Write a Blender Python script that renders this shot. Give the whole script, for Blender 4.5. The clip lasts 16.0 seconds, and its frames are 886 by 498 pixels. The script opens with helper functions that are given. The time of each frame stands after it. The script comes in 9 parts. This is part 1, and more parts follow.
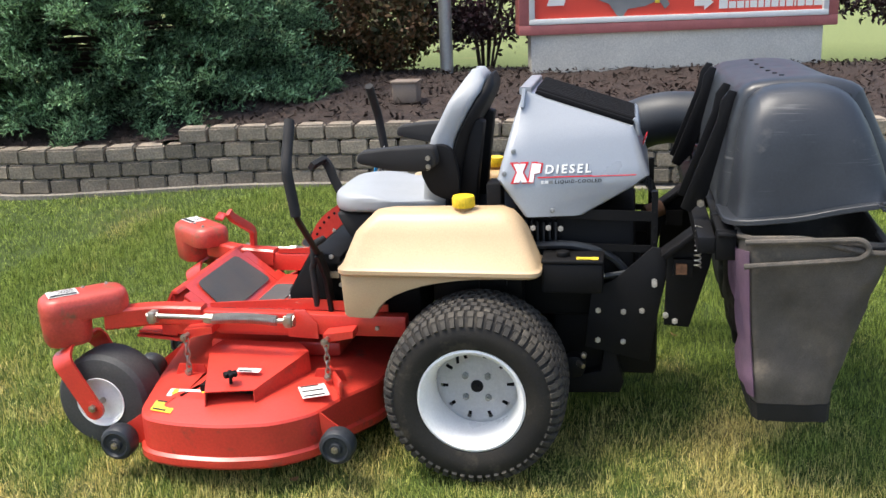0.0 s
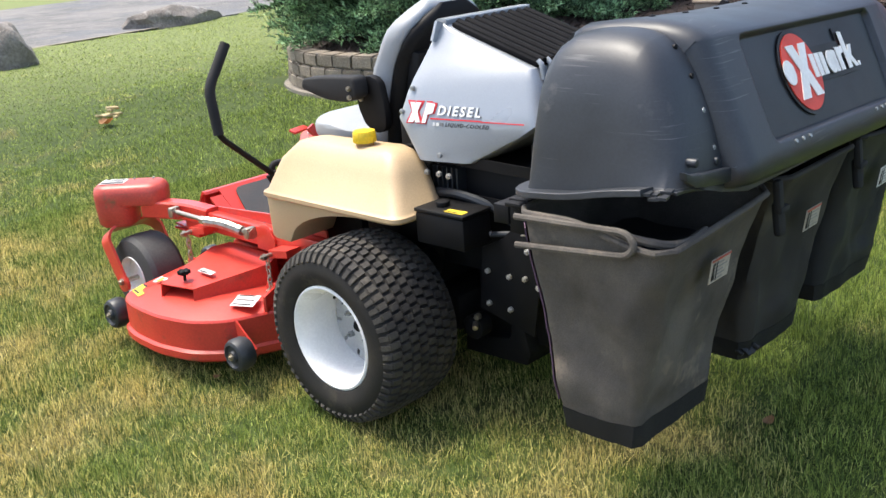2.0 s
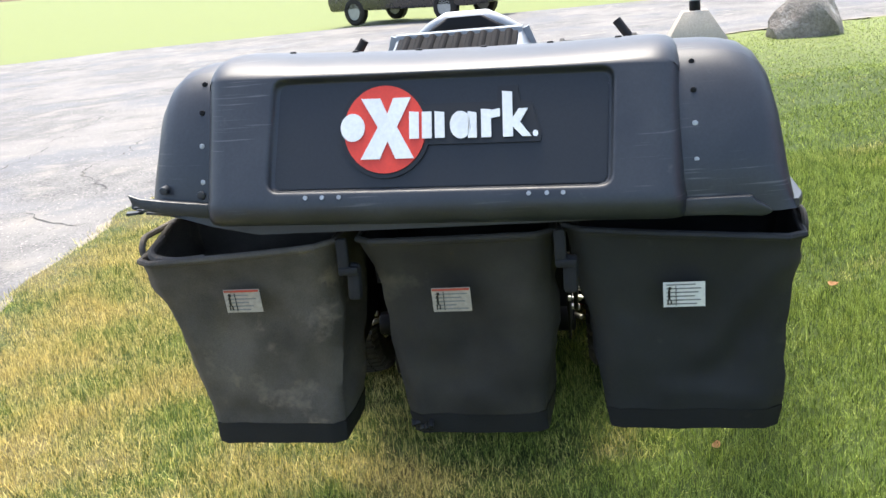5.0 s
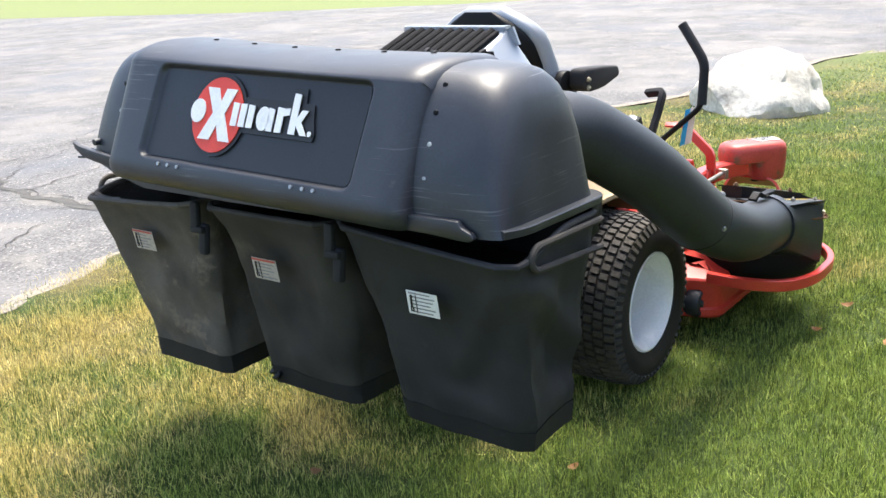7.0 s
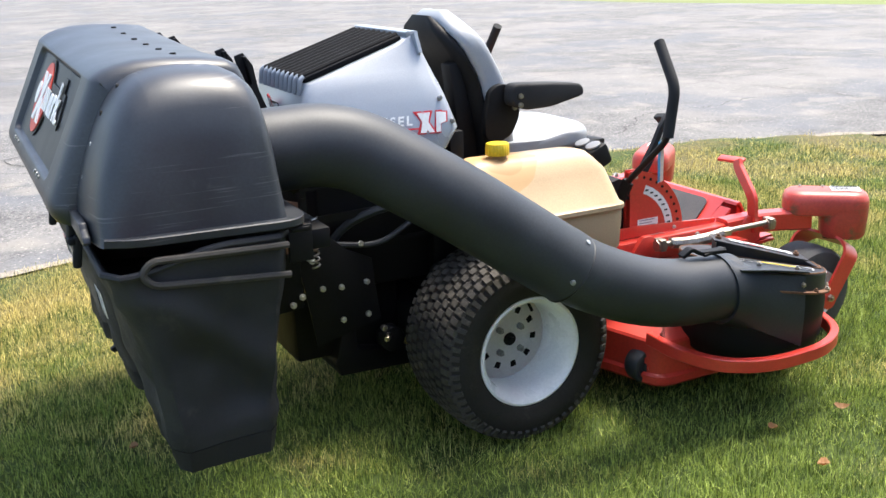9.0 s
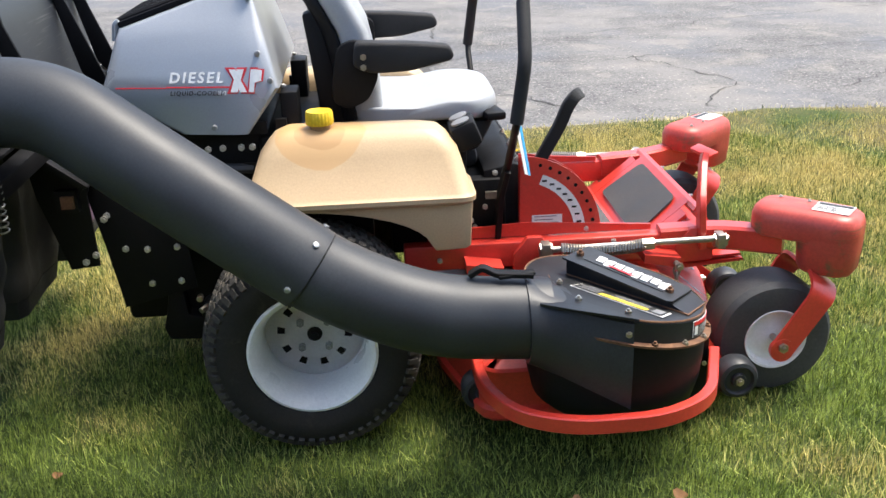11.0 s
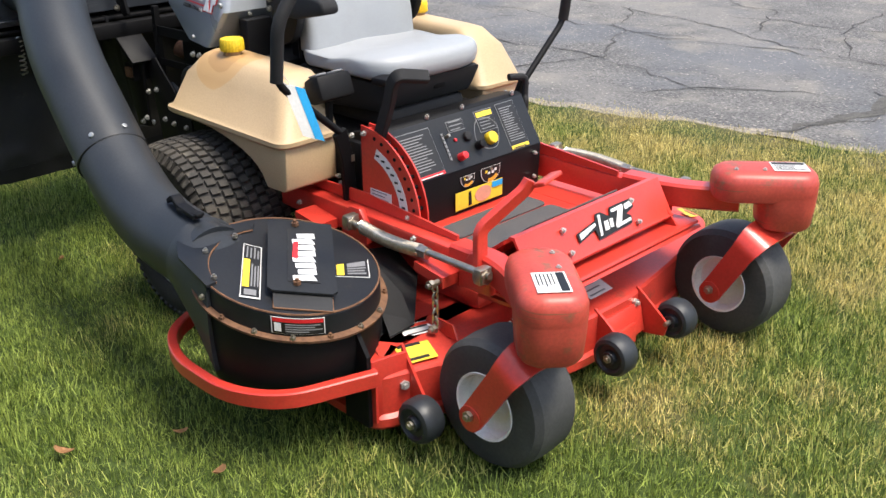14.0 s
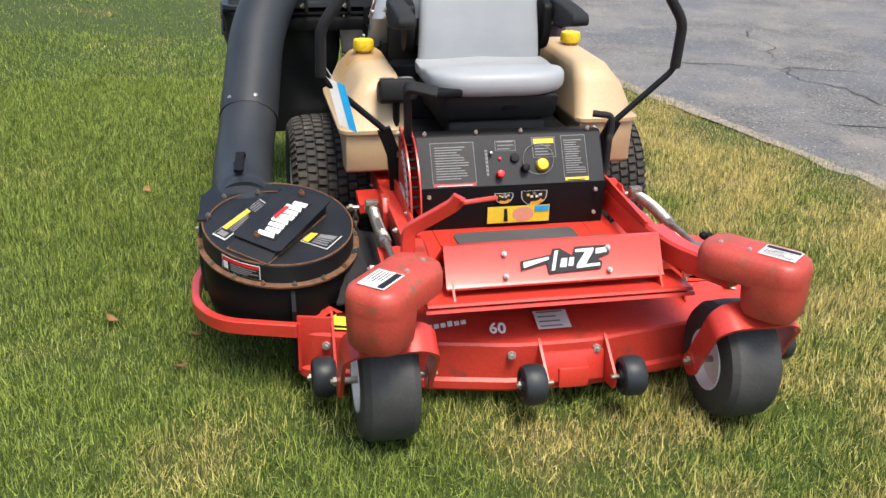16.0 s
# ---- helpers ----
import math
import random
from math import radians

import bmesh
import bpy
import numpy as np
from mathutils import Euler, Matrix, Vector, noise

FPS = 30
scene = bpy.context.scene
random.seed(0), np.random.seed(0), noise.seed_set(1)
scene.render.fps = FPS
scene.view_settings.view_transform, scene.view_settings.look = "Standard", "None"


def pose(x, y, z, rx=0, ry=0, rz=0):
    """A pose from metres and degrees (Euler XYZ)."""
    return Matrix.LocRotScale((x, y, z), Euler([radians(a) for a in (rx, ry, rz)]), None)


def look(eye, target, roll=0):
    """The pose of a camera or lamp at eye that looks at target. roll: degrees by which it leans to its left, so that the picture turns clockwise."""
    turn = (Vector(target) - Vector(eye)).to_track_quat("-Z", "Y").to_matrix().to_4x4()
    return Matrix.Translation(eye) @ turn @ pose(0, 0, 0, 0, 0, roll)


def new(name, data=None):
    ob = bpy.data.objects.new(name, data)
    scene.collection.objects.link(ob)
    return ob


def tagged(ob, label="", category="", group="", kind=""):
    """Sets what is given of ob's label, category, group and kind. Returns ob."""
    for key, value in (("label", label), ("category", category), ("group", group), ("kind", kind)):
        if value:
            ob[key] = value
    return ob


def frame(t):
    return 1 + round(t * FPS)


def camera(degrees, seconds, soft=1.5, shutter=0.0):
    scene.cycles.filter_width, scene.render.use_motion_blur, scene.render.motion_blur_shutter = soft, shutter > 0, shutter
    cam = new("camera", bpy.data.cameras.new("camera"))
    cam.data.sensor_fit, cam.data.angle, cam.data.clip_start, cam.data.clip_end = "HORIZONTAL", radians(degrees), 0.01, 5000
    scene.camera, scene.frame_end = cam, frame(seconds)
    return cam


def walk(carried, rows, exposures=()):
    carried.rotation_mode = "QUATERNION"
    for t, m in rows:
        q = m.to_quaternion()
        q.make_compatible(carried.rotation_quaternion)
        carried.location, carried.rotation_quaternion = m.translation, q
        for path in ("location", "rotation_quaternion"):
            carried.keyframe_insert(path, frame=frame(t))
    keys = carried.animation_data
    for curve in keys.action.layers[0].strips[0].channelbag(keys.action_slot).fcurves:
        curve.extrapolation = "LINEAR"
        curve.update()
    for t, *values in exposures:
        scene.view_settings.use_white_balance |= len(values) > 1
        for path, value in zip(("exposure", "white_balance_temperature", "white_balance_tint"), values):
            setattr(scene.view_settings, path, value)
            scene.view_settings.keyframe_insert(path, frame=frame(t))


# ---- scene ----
cam = camera(48.4, 16.0)
PATH = [
    (0, (0.477, -3.474, 1.574), (0.108, -1.581, 1.044), -2.1),
    (0.5, (0.995, -3.313, 1.564), (0.35, -1.505, 1.004), -3.5),
    (1, (1.454, -3.013, 1.561), (0.52, -1.353, 0.951), -4.0),
    (1.5, (1.869, -2.738, 1.565), (0.728, -1.23, 0.913), -4.5),
    (2, (2.235, -2.43, 1.524), (0.918, -1.071, 0.878), -3.9),
    (2.5, (2.61, -2.074, 1.519), (1.127, -0.899, 0.873), -3.6),
    (3, (2.905, -1.695, 1.498), (1.284, -0.71, 0.865), -3.2),
    (3.5, (3.123, -1.269, 1.465), (1.38, -0.5, 0.855), -2.4),
    (4, (3.291, -0.763, 1.461), (1.45, -0.276, 0.85), -3.3),
    (4.2, (3.363, -0.464, 1.448), (1.475, -0.183, 0.848), -4.4),
    (6.3, (3.162, 1.401, 1.469), (1.466, 0.537, 0.855), -2.9),
    (6.5, (3.115, 1.528, 1.488), (1.455, 0.601, 0.869), -2.8),
    (7, (2.9, 2.001, 1.488), (1.383, 0.84, 0.895), -3.3),
    (7.5, (2.623, 2.311, 1.49), (1.234, 0.996, 0.905), -3.0),
    (8, (2.283, 2.615, 1.525), (1.039, 1.17, 0.922), -2.3),
    (8.2, (2.13, 2.72, 1.503), (0.947, 1.222, 0.909), -2.2),
    (10.3, (0.393, 3.073, 1.43), (0.065, 1.202, 0.804), -1.8),
    (10.5, (0.238, 3.045, 1.442), (-0.034, 1.175, 0.788), -1.8),
    (11, (-0.187, 2.996, 1.483), (-0.318, 1.138, 0.754), -1.8),
    (11.5, (-0.622, 2.932, 1.481), (-0.556, 1.082, 0.723), -2.4),
    (12, (-1.085, 2.836, 1.471), (-0.751, 1.018, 0.707), -2.1),
    (12.5, (-1.488, 2.745, 1.487), (-0.899, 0.997, 0.712), -2.0),
    (13, (-1.929, 2.566, 1.5), (-1.057, 0.946, 0.716), -1.8),
    (13.5, (-2.268, 2.355, 1.522), (-1.188, 0.873, 0.722), -0.8),
    (14, (-2.636, 2.063, 1.505), (-1.341, 0.772, 0.695), -0.3),
    (14.5, (-2.919, 1.811, 1.52), (-1.482, 0.698, 0.685), 0.7),
    (15, (-3.225, 1.49, 1.571), (-1.63, 0.613, 0.743), 0.9),
    (15.5, (-3.468, 1.173, 1.564), (-1.748, 0.531, 0.772), 1.0),
    (16, (-3.599, 0.857, 1.587), (-1.802, 0.463, 0.801), 1.4),
]
walk(cam, [(t, look(eye, target, roll)) for t, eye, target, roll in PATH],
     exposures=[(0.0, 1.18), (1.5, 1.2), (2.5, 1.58), (4.0, 1.78), (7.0, 1.76), (8.2, 1.74), (11.0, 1.44), (13.5, 1.14), (16.0, 0.87)])

# ---- world, sun ----
world = bpy.data.worlds.new("world")
scene.world = world
world.use_nodes = True
wn = world.node_tree
sky = wn.nodes.new("ShaderNodeTexSky")
sky.sky_type = "NISHITA"
sky.sun_disc = False
SUN_FROM = Vector((-0.36, -0.12, 0.92)).normalized()
sky.sun_elevation = math.asin(SUN_FROM.z)
sky.sun_rotation = math.atan2(SUN_FROM.x, SUN_FROM.y)
sky.dust_density = 3.0
sky.air_density = 1.0
back = wn.nodes["Background"]
back.inputs[1].default_value = 0.145
wn.links.new(sky.outputs[0], back.inputs[0])
sun_data = bpy.data.lights.new("sun", "SUN")
sun_data.energy = 2.35
sun_data.angle = radians(19)
sun_data.color = (1.0, 0.94, 0.83)
sun = new("sun", sun_data)
sun.matrix_basis = look(SUN_FROM * 30, (0, 0, 0))


# ---- mesh helpers ----
def finish(name, bm, material, parent=None, label="", sharp=32, kind=""):
    """One mesh object out of a bmesh, with smooth faces and edges kept sharp past an angle."""
    bm.normal_update()
    for f in bm.faces:
        f.smooth = True
    for e in bm.edges:
        e.smooth = len(e.link_faces) != 2 or e.calc_face_angle(0) < radians(sharp)
    me = bpy.data.meshes.new(name)
    bm.to_mesh(me)
    bm.free()
    if material:
        me.materials.append(material)
    ob = new(name, me)
    if parent is not None:
        ob.parent = parent
    if label:
        ob["label"] = label
    if kind:
        ob["kind"] = kind
    return ob


def part(name, bm, material, parent, label="", sharp=32):
    return finish(name, bm, material, parent, label, sharp)


def quick(name, verts, faces, material, parent=None, smooth=False):
    """A large mesh from arrays: verts (n, 3), faces (m, 3 or 4)."""
    verts, faces = np.asarray(verts, np.float32), np.asarray(faces, np.int32)
    me = bpy.data.meshes.new(name)
    me.vertices.add(len(verts))
    me.vertices.foreach_set("co", verts.ravel())
    k = faces.shape[1]
    me.loops.add(faces.size)
    me.loops.foreach_set("vertex_index", faces.ravel())
    me.polygons.add(len(faces))
    me.polygons.foreach_set("loop_start", np.arange(0, faces.size, k, dtype=np.int32))
    me.polygons.foreach_set("use_smooth", np.full(len(faces), smooth))
    me.update(calc_edges=True)
    me.materials.append(material)
    ob = new(name, me)
    if parent is not None:
        ob.parent = parent
    return ob


def thing(name, label, category, group="", at=(0, 0, 0)):
    ob = new(name)
    ob.location = at
    ob.empty_display_size = 0.1
    return tagged(ob, label, category, group)


def bevelled(bm, verts, amount, segments=2, angle=25):
    """Rounds the edges among these vertices that are sharper than an angle."""
    vs = set(verts)
    edges = [e for e in bm.edges if e.verts[0] in vs and e.verts[1] in vs and len(e.link_faces) == 2 and e.calc_face_angle(0) > radians(angle)]
    if amount > 0 and edges:
        bmesh.ops.bevel(bm, geom=edges, offset=amount, segments=segments, affect="EDGES", clamp_overlap=True, profile=0.5)


def box(bm, centre, size, turn=None, bevel=0.0, segments=2):
    m = Matrix.Translation(centre) @ (turn.to_4x4() if turn else Matrix.Identity(4)) @ Matrix.Diagonal((*size, 1))
    vs = bmesh.ops.create_cube(bm, size=1, matrix=m)["verts"]
    bm.normal_update()
    bevelled(bm, vs, bevel, segments)


def rot(rx=0, ry=0, rz=0):
    return Euler((radians(rx), radians(ry), radians(rz))).to_matrix()


def rod(bm, a, b, r, r2=None, seg=14, bevel=0.0):
    a, b = Vector(a), Vector(b)
    turn = (b - a).to_track_quat("Z", "Y").to_matrix().to_4x4()
    m = Matrix.Translation((a + b) / 2) @ turn
    vs = bmesh.ops.create_cone(bm, cap_ends=True, segments=seg, radius1=r, radius2=r if r2 is None else r2, depth=(b - a).length, matrix=m)["verts"]
    if bevel:
        bm.normal_update()
        bevelled(bm, vs, bevel, 2, 50)


def hexnut(bm, at, axis, r=0.011, h=0.01):
    at, axis = Vector(at), Vector(axis).normalized()
    rod(bm, at, at + axis * h, r, seg=6)
    rod(bm, at + axis * h, at + axis * h * 1.7, r * 0.5, seg=8)


def rounded(points, radius, seg=5, closed=False):
    """A line of points with its corners rounded."""
    pts = [Vector(p) for p in points]
    out = []
    n = len(pts)
    for i, p in enumerate(pts):
        if not closed and i in (0, n - 1):
            out.append(p)
            continue
        a, b = pts[i - 1] - p, pts[(i + 1) % n] - p
        r = min(radius, a.length * 0.48, b.length * 0.48)
        p0, p1 = p + a.normalized() * r, p + b.normalized() * r
        for k in range(seg + 1):
            t = k / seg
            out.append(p0 * (1 - t) ** 2 + p * 2 * t * (1 - t) + p1 * t ** 2)
    return out


def tube(bm, pts, r, seg=12, closed=False, squash=None, cap=True):
    """A pipe along points. r: a radius or one for each point; squash: (a, b) for a rectangular bar of half-sizes a, b."""
    pts = [Vector(p) for p in pts]
    n = len(pts)
    rings = []
    up = None
    for i, p in enumerate(pts):
        if closed:
            d = (pts[(i + 1) % n] - pts[i - 1]).normalized()
        else:
            d = (pts[min(i + 1, n - 1)] - pts[max(i - 1, 0)]).normalized()
        if up is None:
            up = Vector((0, 0, 1)) if abs(d.z) < 0.9 else Vector((1, 0, 0))
        side = d.cross(up).normalized()
        up = side.cross(d).normalized()
        if squash:
            a, b = squash
            c = min(a, b) * 0.25
            ring = [side * x + up * y for x, y in ((a, b - c), (a - c, b), (c - a, b), (-a, b - c), (-a, c - b), (c - a, -b), (a - c, -b), (a, c - b))]
        else:
            rr = r[i] if isinstance(r, (list, tuple)) else r
            ring = [side * math.cos(2 * math.pi * k / seg) * rr + up * math.sin(2 * math.pi * k / seg) * rr for k in range(seg)]
        rings.append([bm.verts.new(p + v) for v in ring])
    m = len(rings[0])
    for i in range(n if closed else n - 1):
        A, B = rings[i], rings[(i + 1) % n]
        for k in range(m):
            bm.faces.new((A[k], B[k], B[(k + 1) % m], A[(k + 1) % m]))
    if cap and not closed:
        bm.faces.new(rings[0])
        bm.faces.new(list(reversed(rings[-1])))
    bmesh.ops.recalc_face_normals(bm, faces=bm.faces[:])


def prism(bm, poly, axis, lo, hi, bevel=0.0, segments=2, angle=25):
    """A plate: a polygon in the two other axes, pushed along an axis from lo to hi."""
    def at(u, v, w):
        return {"x": (w, u, v), "y": (u, w, v), "z": (u, v, w)}[axis]
    a = [bm.verts.new(at(u, v, lo)) for u, v in poly]
    b = [bm.verts.new(at(u, v, hi)) for u, v in poly]
    n = len(poly)
    fs = [bm.faces.new(a), bm.faces.new(list(reversed(b)))]
    for i in range(n):
        fs.append(bm.faces.new((a[i], b[i], b[(i + 1) % n], a[(i + 1) % n])))
    bmesh.ops.recalc_face_normals(bm, faces=fs)
    bm.normal_update()
    bevelled(bm, a + b, bevel, segments, angle)


def loft(bm, rings, cap=True, closed=True):
    """Skin over rings of equally many points."""
    R = [[bm.verts.new(p) for p in ring] for ring in rings]
    m = len(R[0])
    for A, B in zip(R, R[1:]):
        for k in range(m if closed else m - 1):
            bm.faces.new((A[k], A[(k + 1) % m], B[(k + 1) % m], B[k]))
    if cap:
        bm.faces.new(list(reversed(R[0])))
        bm.faces.new(R[-1])
    bmesh.ops.recalc_face_normals(bm, faces=bm.faces[:])
    return R


def spin(bm, profile, axis_at, axis="y", seg=48):
    """A turned form: profile of (along, radius) about an axis through a point."""
    rings = []
    for k in range(seg):
        a = 2 * math.pi * k / seg
        c, s = math.cos(a), math.sin(a)
        ring = []
        for w, r in profile:
            v = {"y": (c * r, w, s * r), "z": (c * r, s * r, w), "x": (w, c * r, s * r)}[axis]
            ring.append(bm.verts.new(Vector(axis_at) + Vector(v)))
        rings.append(ring)
    for k in range(seg):
        A, B = rings[k], rings[(k + 1) % seg]
        for i in range(len(profile) - 1):
            if profile[i][1] < 1e-6 and profile[i + 1][1] < 1e-6:
                continue
            bm.faces.new((A[i], A[i + 1], B[i + 1], B[i]))
    bmesh.ops.remove_doubles(bm, verts=bm.verts[:], dist=1e-5)
    bmesh.ops.recalc_face_normals(bm, faces=bm.faces[:])


def smooth01(a, b, v):
    t = np.clip((v - a) / (b - a), 0, 1)
    return t * t * (3 - 2 * t)


# ---- materials ----
def material(name, colour, rough=0.5, metal=0.0, colour2=None, scale=8.0, amount=0.35, grain=120.0, bump=0.15, grain_amount=0.25, rough_vary=0.15,
             stain=None, stain_scale=3.0, stain_at=0.6, scratch=None, coat=0.0, spec=0.5, random=0.0, distance=0.002):
    """Paint, rubber, plastic, stone: a base colour that varies at two scales, uneven gloss, fine relief, stains of their own shape."""
    m = bpy.data.materials.new(name)
    m.use_nodes = True
    nt = m.node_tree
    N, L = nt.nodes, nt.links
    p = N["Principled BSDF"]
    tc = N.new("ShaderNodeTexCoord")
    n1 = N.new("ShaderNodeTexNoise")
    n1.inputs["Scale"].default_value, n1.inputs["Detail"].default_value = scale, 5
    n2 = N.new("ShaderNodeTexNoise")
    n2.inputs["Scale"].default_value, n2.inputs["Detail"].default_value = grain, 3
    L.new(tc.outputs["Object"], n1.inputs["Vector"])
    L.new(tc.outputs["Object"], n2.inputs["Vector"])
    c2 = colour2 or tuple(c * 0.6 for c in colour)
    r1 = N.new("ShaderNodeMapRange")
    r1.inputs[1].default_value, r1.inputs[2].default_value, r1.inputs[4].default_value = 0.35, 0.7, amount
    L.new(n1.outputs["Fac"], r1.inputs[0])
    mix1 = N.new("ShaderNodeMix")
    mix1.data_type = "RGBA"
    mix1.inputs["A"].default_value, mix1.inputs["B"].default_value = (*colour, 1), (*c2, 1)
    L.new(r1.outputs[0], mix1.inputs["Factor"])
    out = mix1.outputs["Result"]
    mix2 = N.new("ShaderNodeMix")
    mix2.data_type, mix2.blend_type = "RGBA", "MULTIPLY"
    mix2.inputs["Factor"].default_value = grain_amount
    L.new(out, mix2.inputs["A"])
    r2 = N.new("ShaderNodeMapRange")
    r2.inputs[1].default_value, r2.inputs[2].default_value, r2.inputs[3].default_value, r2.inputs[4].default_value = 0.3, 0.7, 0.3, 1.5
    L.new(n2.outputs["Fac"], r2.inputs[0])
    L.new(r2.outputs[0], mix2.inputs["B"])
    out = mix2.outputs["Result"]
    if stain:
        n3 = N.new("ShaderNodeTexNoise")
        n3.inputs["Scale"].default_value, n3.inputs["Detail"].default_value, n3.inputs["Roughness"].default_value = stain_scale, 8, 0.65
        L.new(tc.outputs["Object"], n3.inputs["Vector"])
        r3 = N.new("ShaderNodeMapRange")
        r3.inputs[1].default_value, r3.inputs[2].default_value = stain_at, stain_at + 0.12
        L.new(n3.outputs["Fac"], r3.inputs[0])
        mix3 = N.new("ShaderNodeMix")
        mix3.data_type = "RGBA"
        mix3.inputs["B"].default_value = (*stain, 1)
        L.new(r3.outputs[0], mix3.inputs["Factor"])
        L.new(out, mix3.inputs["A"])
        out = mix3.outputs["Result"]
    if scratch:
        mp = N.new("ShaderNodeMapping")
        mp.inputs["Scale"].default_value = (5, 5, 210)
        mp.inputs["Rotation"].default_value = (0.06, 0.10, 0.3)
        L.new(tc.outputs["Object"], mp.inputs["Vector"])
        n4 = N.new("ShaderNodeTexNoise")
        n4.inputs["Scale"].default_value, n4.inputs["Detail"].default_value = 1.0, 4
        L.new(mp.outputs[0], n4.inputs["Vector"])
        n5 = N.new("ShaderNodeTexNoise")
        n5.inputs["Scale"].default_value = 5.5
        L.new(tc.outputs["Object"], n5.inputs["Vector"])
        ad = N.new("ShaderNodeMath")
        ad.operation = "MULTIPLY_ADD"
        ad.inputs[1].default_value = 0.55
        L.new(n5.outputs["Fac"], ad.inputs[0])
        L.new(n4.outputs["Fac"], ad.inputs[2])
        r4 = N.new("ShaderNodeMapRange")
        r4.inputs[1].default_value, r4.inputs[2].default_value, r4.inputs[4].default_value = 0.94, 1.05, 0.75
        L.new(ad.outputs[0], r4.inputs[0])
        mix4 = N.new("ShaderNodeMix")
        mix4.data_type = "RGBA"
        mix4.inputs["B"].default_value = (*scratch, 1)
        L.new(r4.outputs[0], mix4.inputs["Factor"])
        L.new(out, mix4.inputs["A"])
        out = mix4.outputs["Result"]
    if random:
        oi = N.new("ShaderNodeObjectInfo")
        hs = N.new("ShaderNodeHueSaturation")
        mr = N.new("ShaderNodeMapRange")
        mr.inputs[3].default_value, mr.inputs[4].default_value = 1 - random, 1 + random
        L.new(oi.outputs["Random"], mr.inputs[0])
        L.new(mr.outputs[0], hs.inputs["Value"])
        L.new(out, hs.inputs["Color"])
        out = hs.outputs["Color"]
    L.new(out, p.inputs["Base Color"])
    rr = N.new("ShaderNodeMapRange")
    rr.inputs[3].default_value, rr.inputs[4].default_value = max(0.02, rough - rough_vary), min(1, rough + rough_vary)
    L.new(n1.outputs["Fac"], rr.inputs[0])
    L.new(rr.outputs[0], p.inputs["Roughness"])
    p.inputs["Metallic"].default_value = metal
    p.inputs["Specular IOR Level"].default_value = spec
    p.inputs["Coat Weight"].default_value = coat
    p.inputs["Coat Roughness"].default_value = 0.2
    if bump:
        b = N.new("ShaderNodeBump")
        b.inputs["Strength"].default_value, b.inputs["Distance"].default_value = bump, distance
        L.new(n2.outputs["Fac"], b.inputs["Height"])
        L.new(b.outputs[0], p.inputs["Normal"])
    return m


RED = material("red paint", (0.62, 0.048, 0.030), 0.34, colour2=(0.47, 0.032, 0.022), amount=0.7, scale=5, stain=(0.30, 0.045, 0.03), stain_scale=9, stain_at=0.66, bump=0.04, grain_amount=0.12, coat=0.25)
DECK_RED = material("worn deck red", (0.60, 0.050, 0.032), 0.38, colour2=(0.45, 0.034, 0.022), amount=0.7, scale=4, stain=(0.20, 0.055, 0.035), stain_scale=9, stain_at=0.59, bump=0.06, grain_amount=0.15)
FADED_RED = material("faded red weight paint", (0.50, 0.072, 0.048), 0.42, colour2=(0.36, 0.036, 0.026), amount=0.8, scale=6, stain=(0.16, 0.095, 0.05), stain_scale=14, stain_at=0.56, scratch=(0.10, 0.09, 0.045), bump=0.08, grain_amount=0.2)
TAN = material("tan tank plastic", (0.54, 0.39, 0.225), 0.45, colour2=(0.45, 0.315, 0.17), amount=0.6, scale=3.5, bump=0.05, grain=200, grain_amount=0.1)
TAN_STAINED = TAN.copy()
def stain_tank(m, centre):
    """Old fuel runs: two brown rings that spread from the filler neck."""
    N, L = m.node_tree.nodes, m.node_tree.links
    p = N["Principled BSDF"]
    src = p.inputs["Base Color"].links[0].from_socket
    tc = N.new("ShaderNodeTexCoord")
    d = N.new("ShaderNodeVectorMath")
    d.operation = "DISTANCE"
    d.inputs[1].default_value = centre
    L.new(tc.outputs["Object"], d.inputs[0])
    n = N.new("ShaderNodeTexNoise")
    n.inputs["Scale"].default_value = 9
    L.new(tc.outputs["Object"], n.inputs["Vector"])
    a = N.new("ShaderNodeMath")
    a.operation = "MULTIPLY_ADD"
    a.inputs[1].default_value = 0.05
    L.new(n.outputs["Fac"], a.inputs[0])
    L.new(d.outputs["Value"], a.inputs[2])
    for edge, colour, amount in ((0.150, (0.50, 0.30, 0.12), 0.75), (0.095, (0.40, 0.23, 0.09), 0.7)):
        r = N.new("ShaderNodeMapRange")
        r.inputs[1].default_value, r.inputs[2].default_value, r.inputs[3].default_value, r.inputs[4].default_value = edge, edge + 0.004, amount, 0.0
        L.new(a.outputs[0], r.inputs[0])
        mx = N.new("ShaderNodeMix")
        mx.data_type = "RGBA"
        mx.inputs["B"].default_value = (*colour, 1)
        L.new(src, mx.inputs["A"])
        L.new(r.outputs[0], mx.inputs["Factor"])
        src = mx.outputs["Result"]
    L.new(src, p.inputs["Base Color"])
stain_tank(TAN_STAINED, (-0.05, 0.425, 0.855))
FUEL = material("fuel-stained plastic", (0.36, 0.21, 0.09), 0.45, amount=0.4, bump=0.05, grain_amount=0.1)
SILVER = material("silver hood paint", (0.34, 0.36, 0.38), 0.32, 0.25, colour2=(0.28, 0.30, 0.32), amount=0.35, scale=3, bump=0.03, grain=300, grain_amount=0.08, coat=0.3)
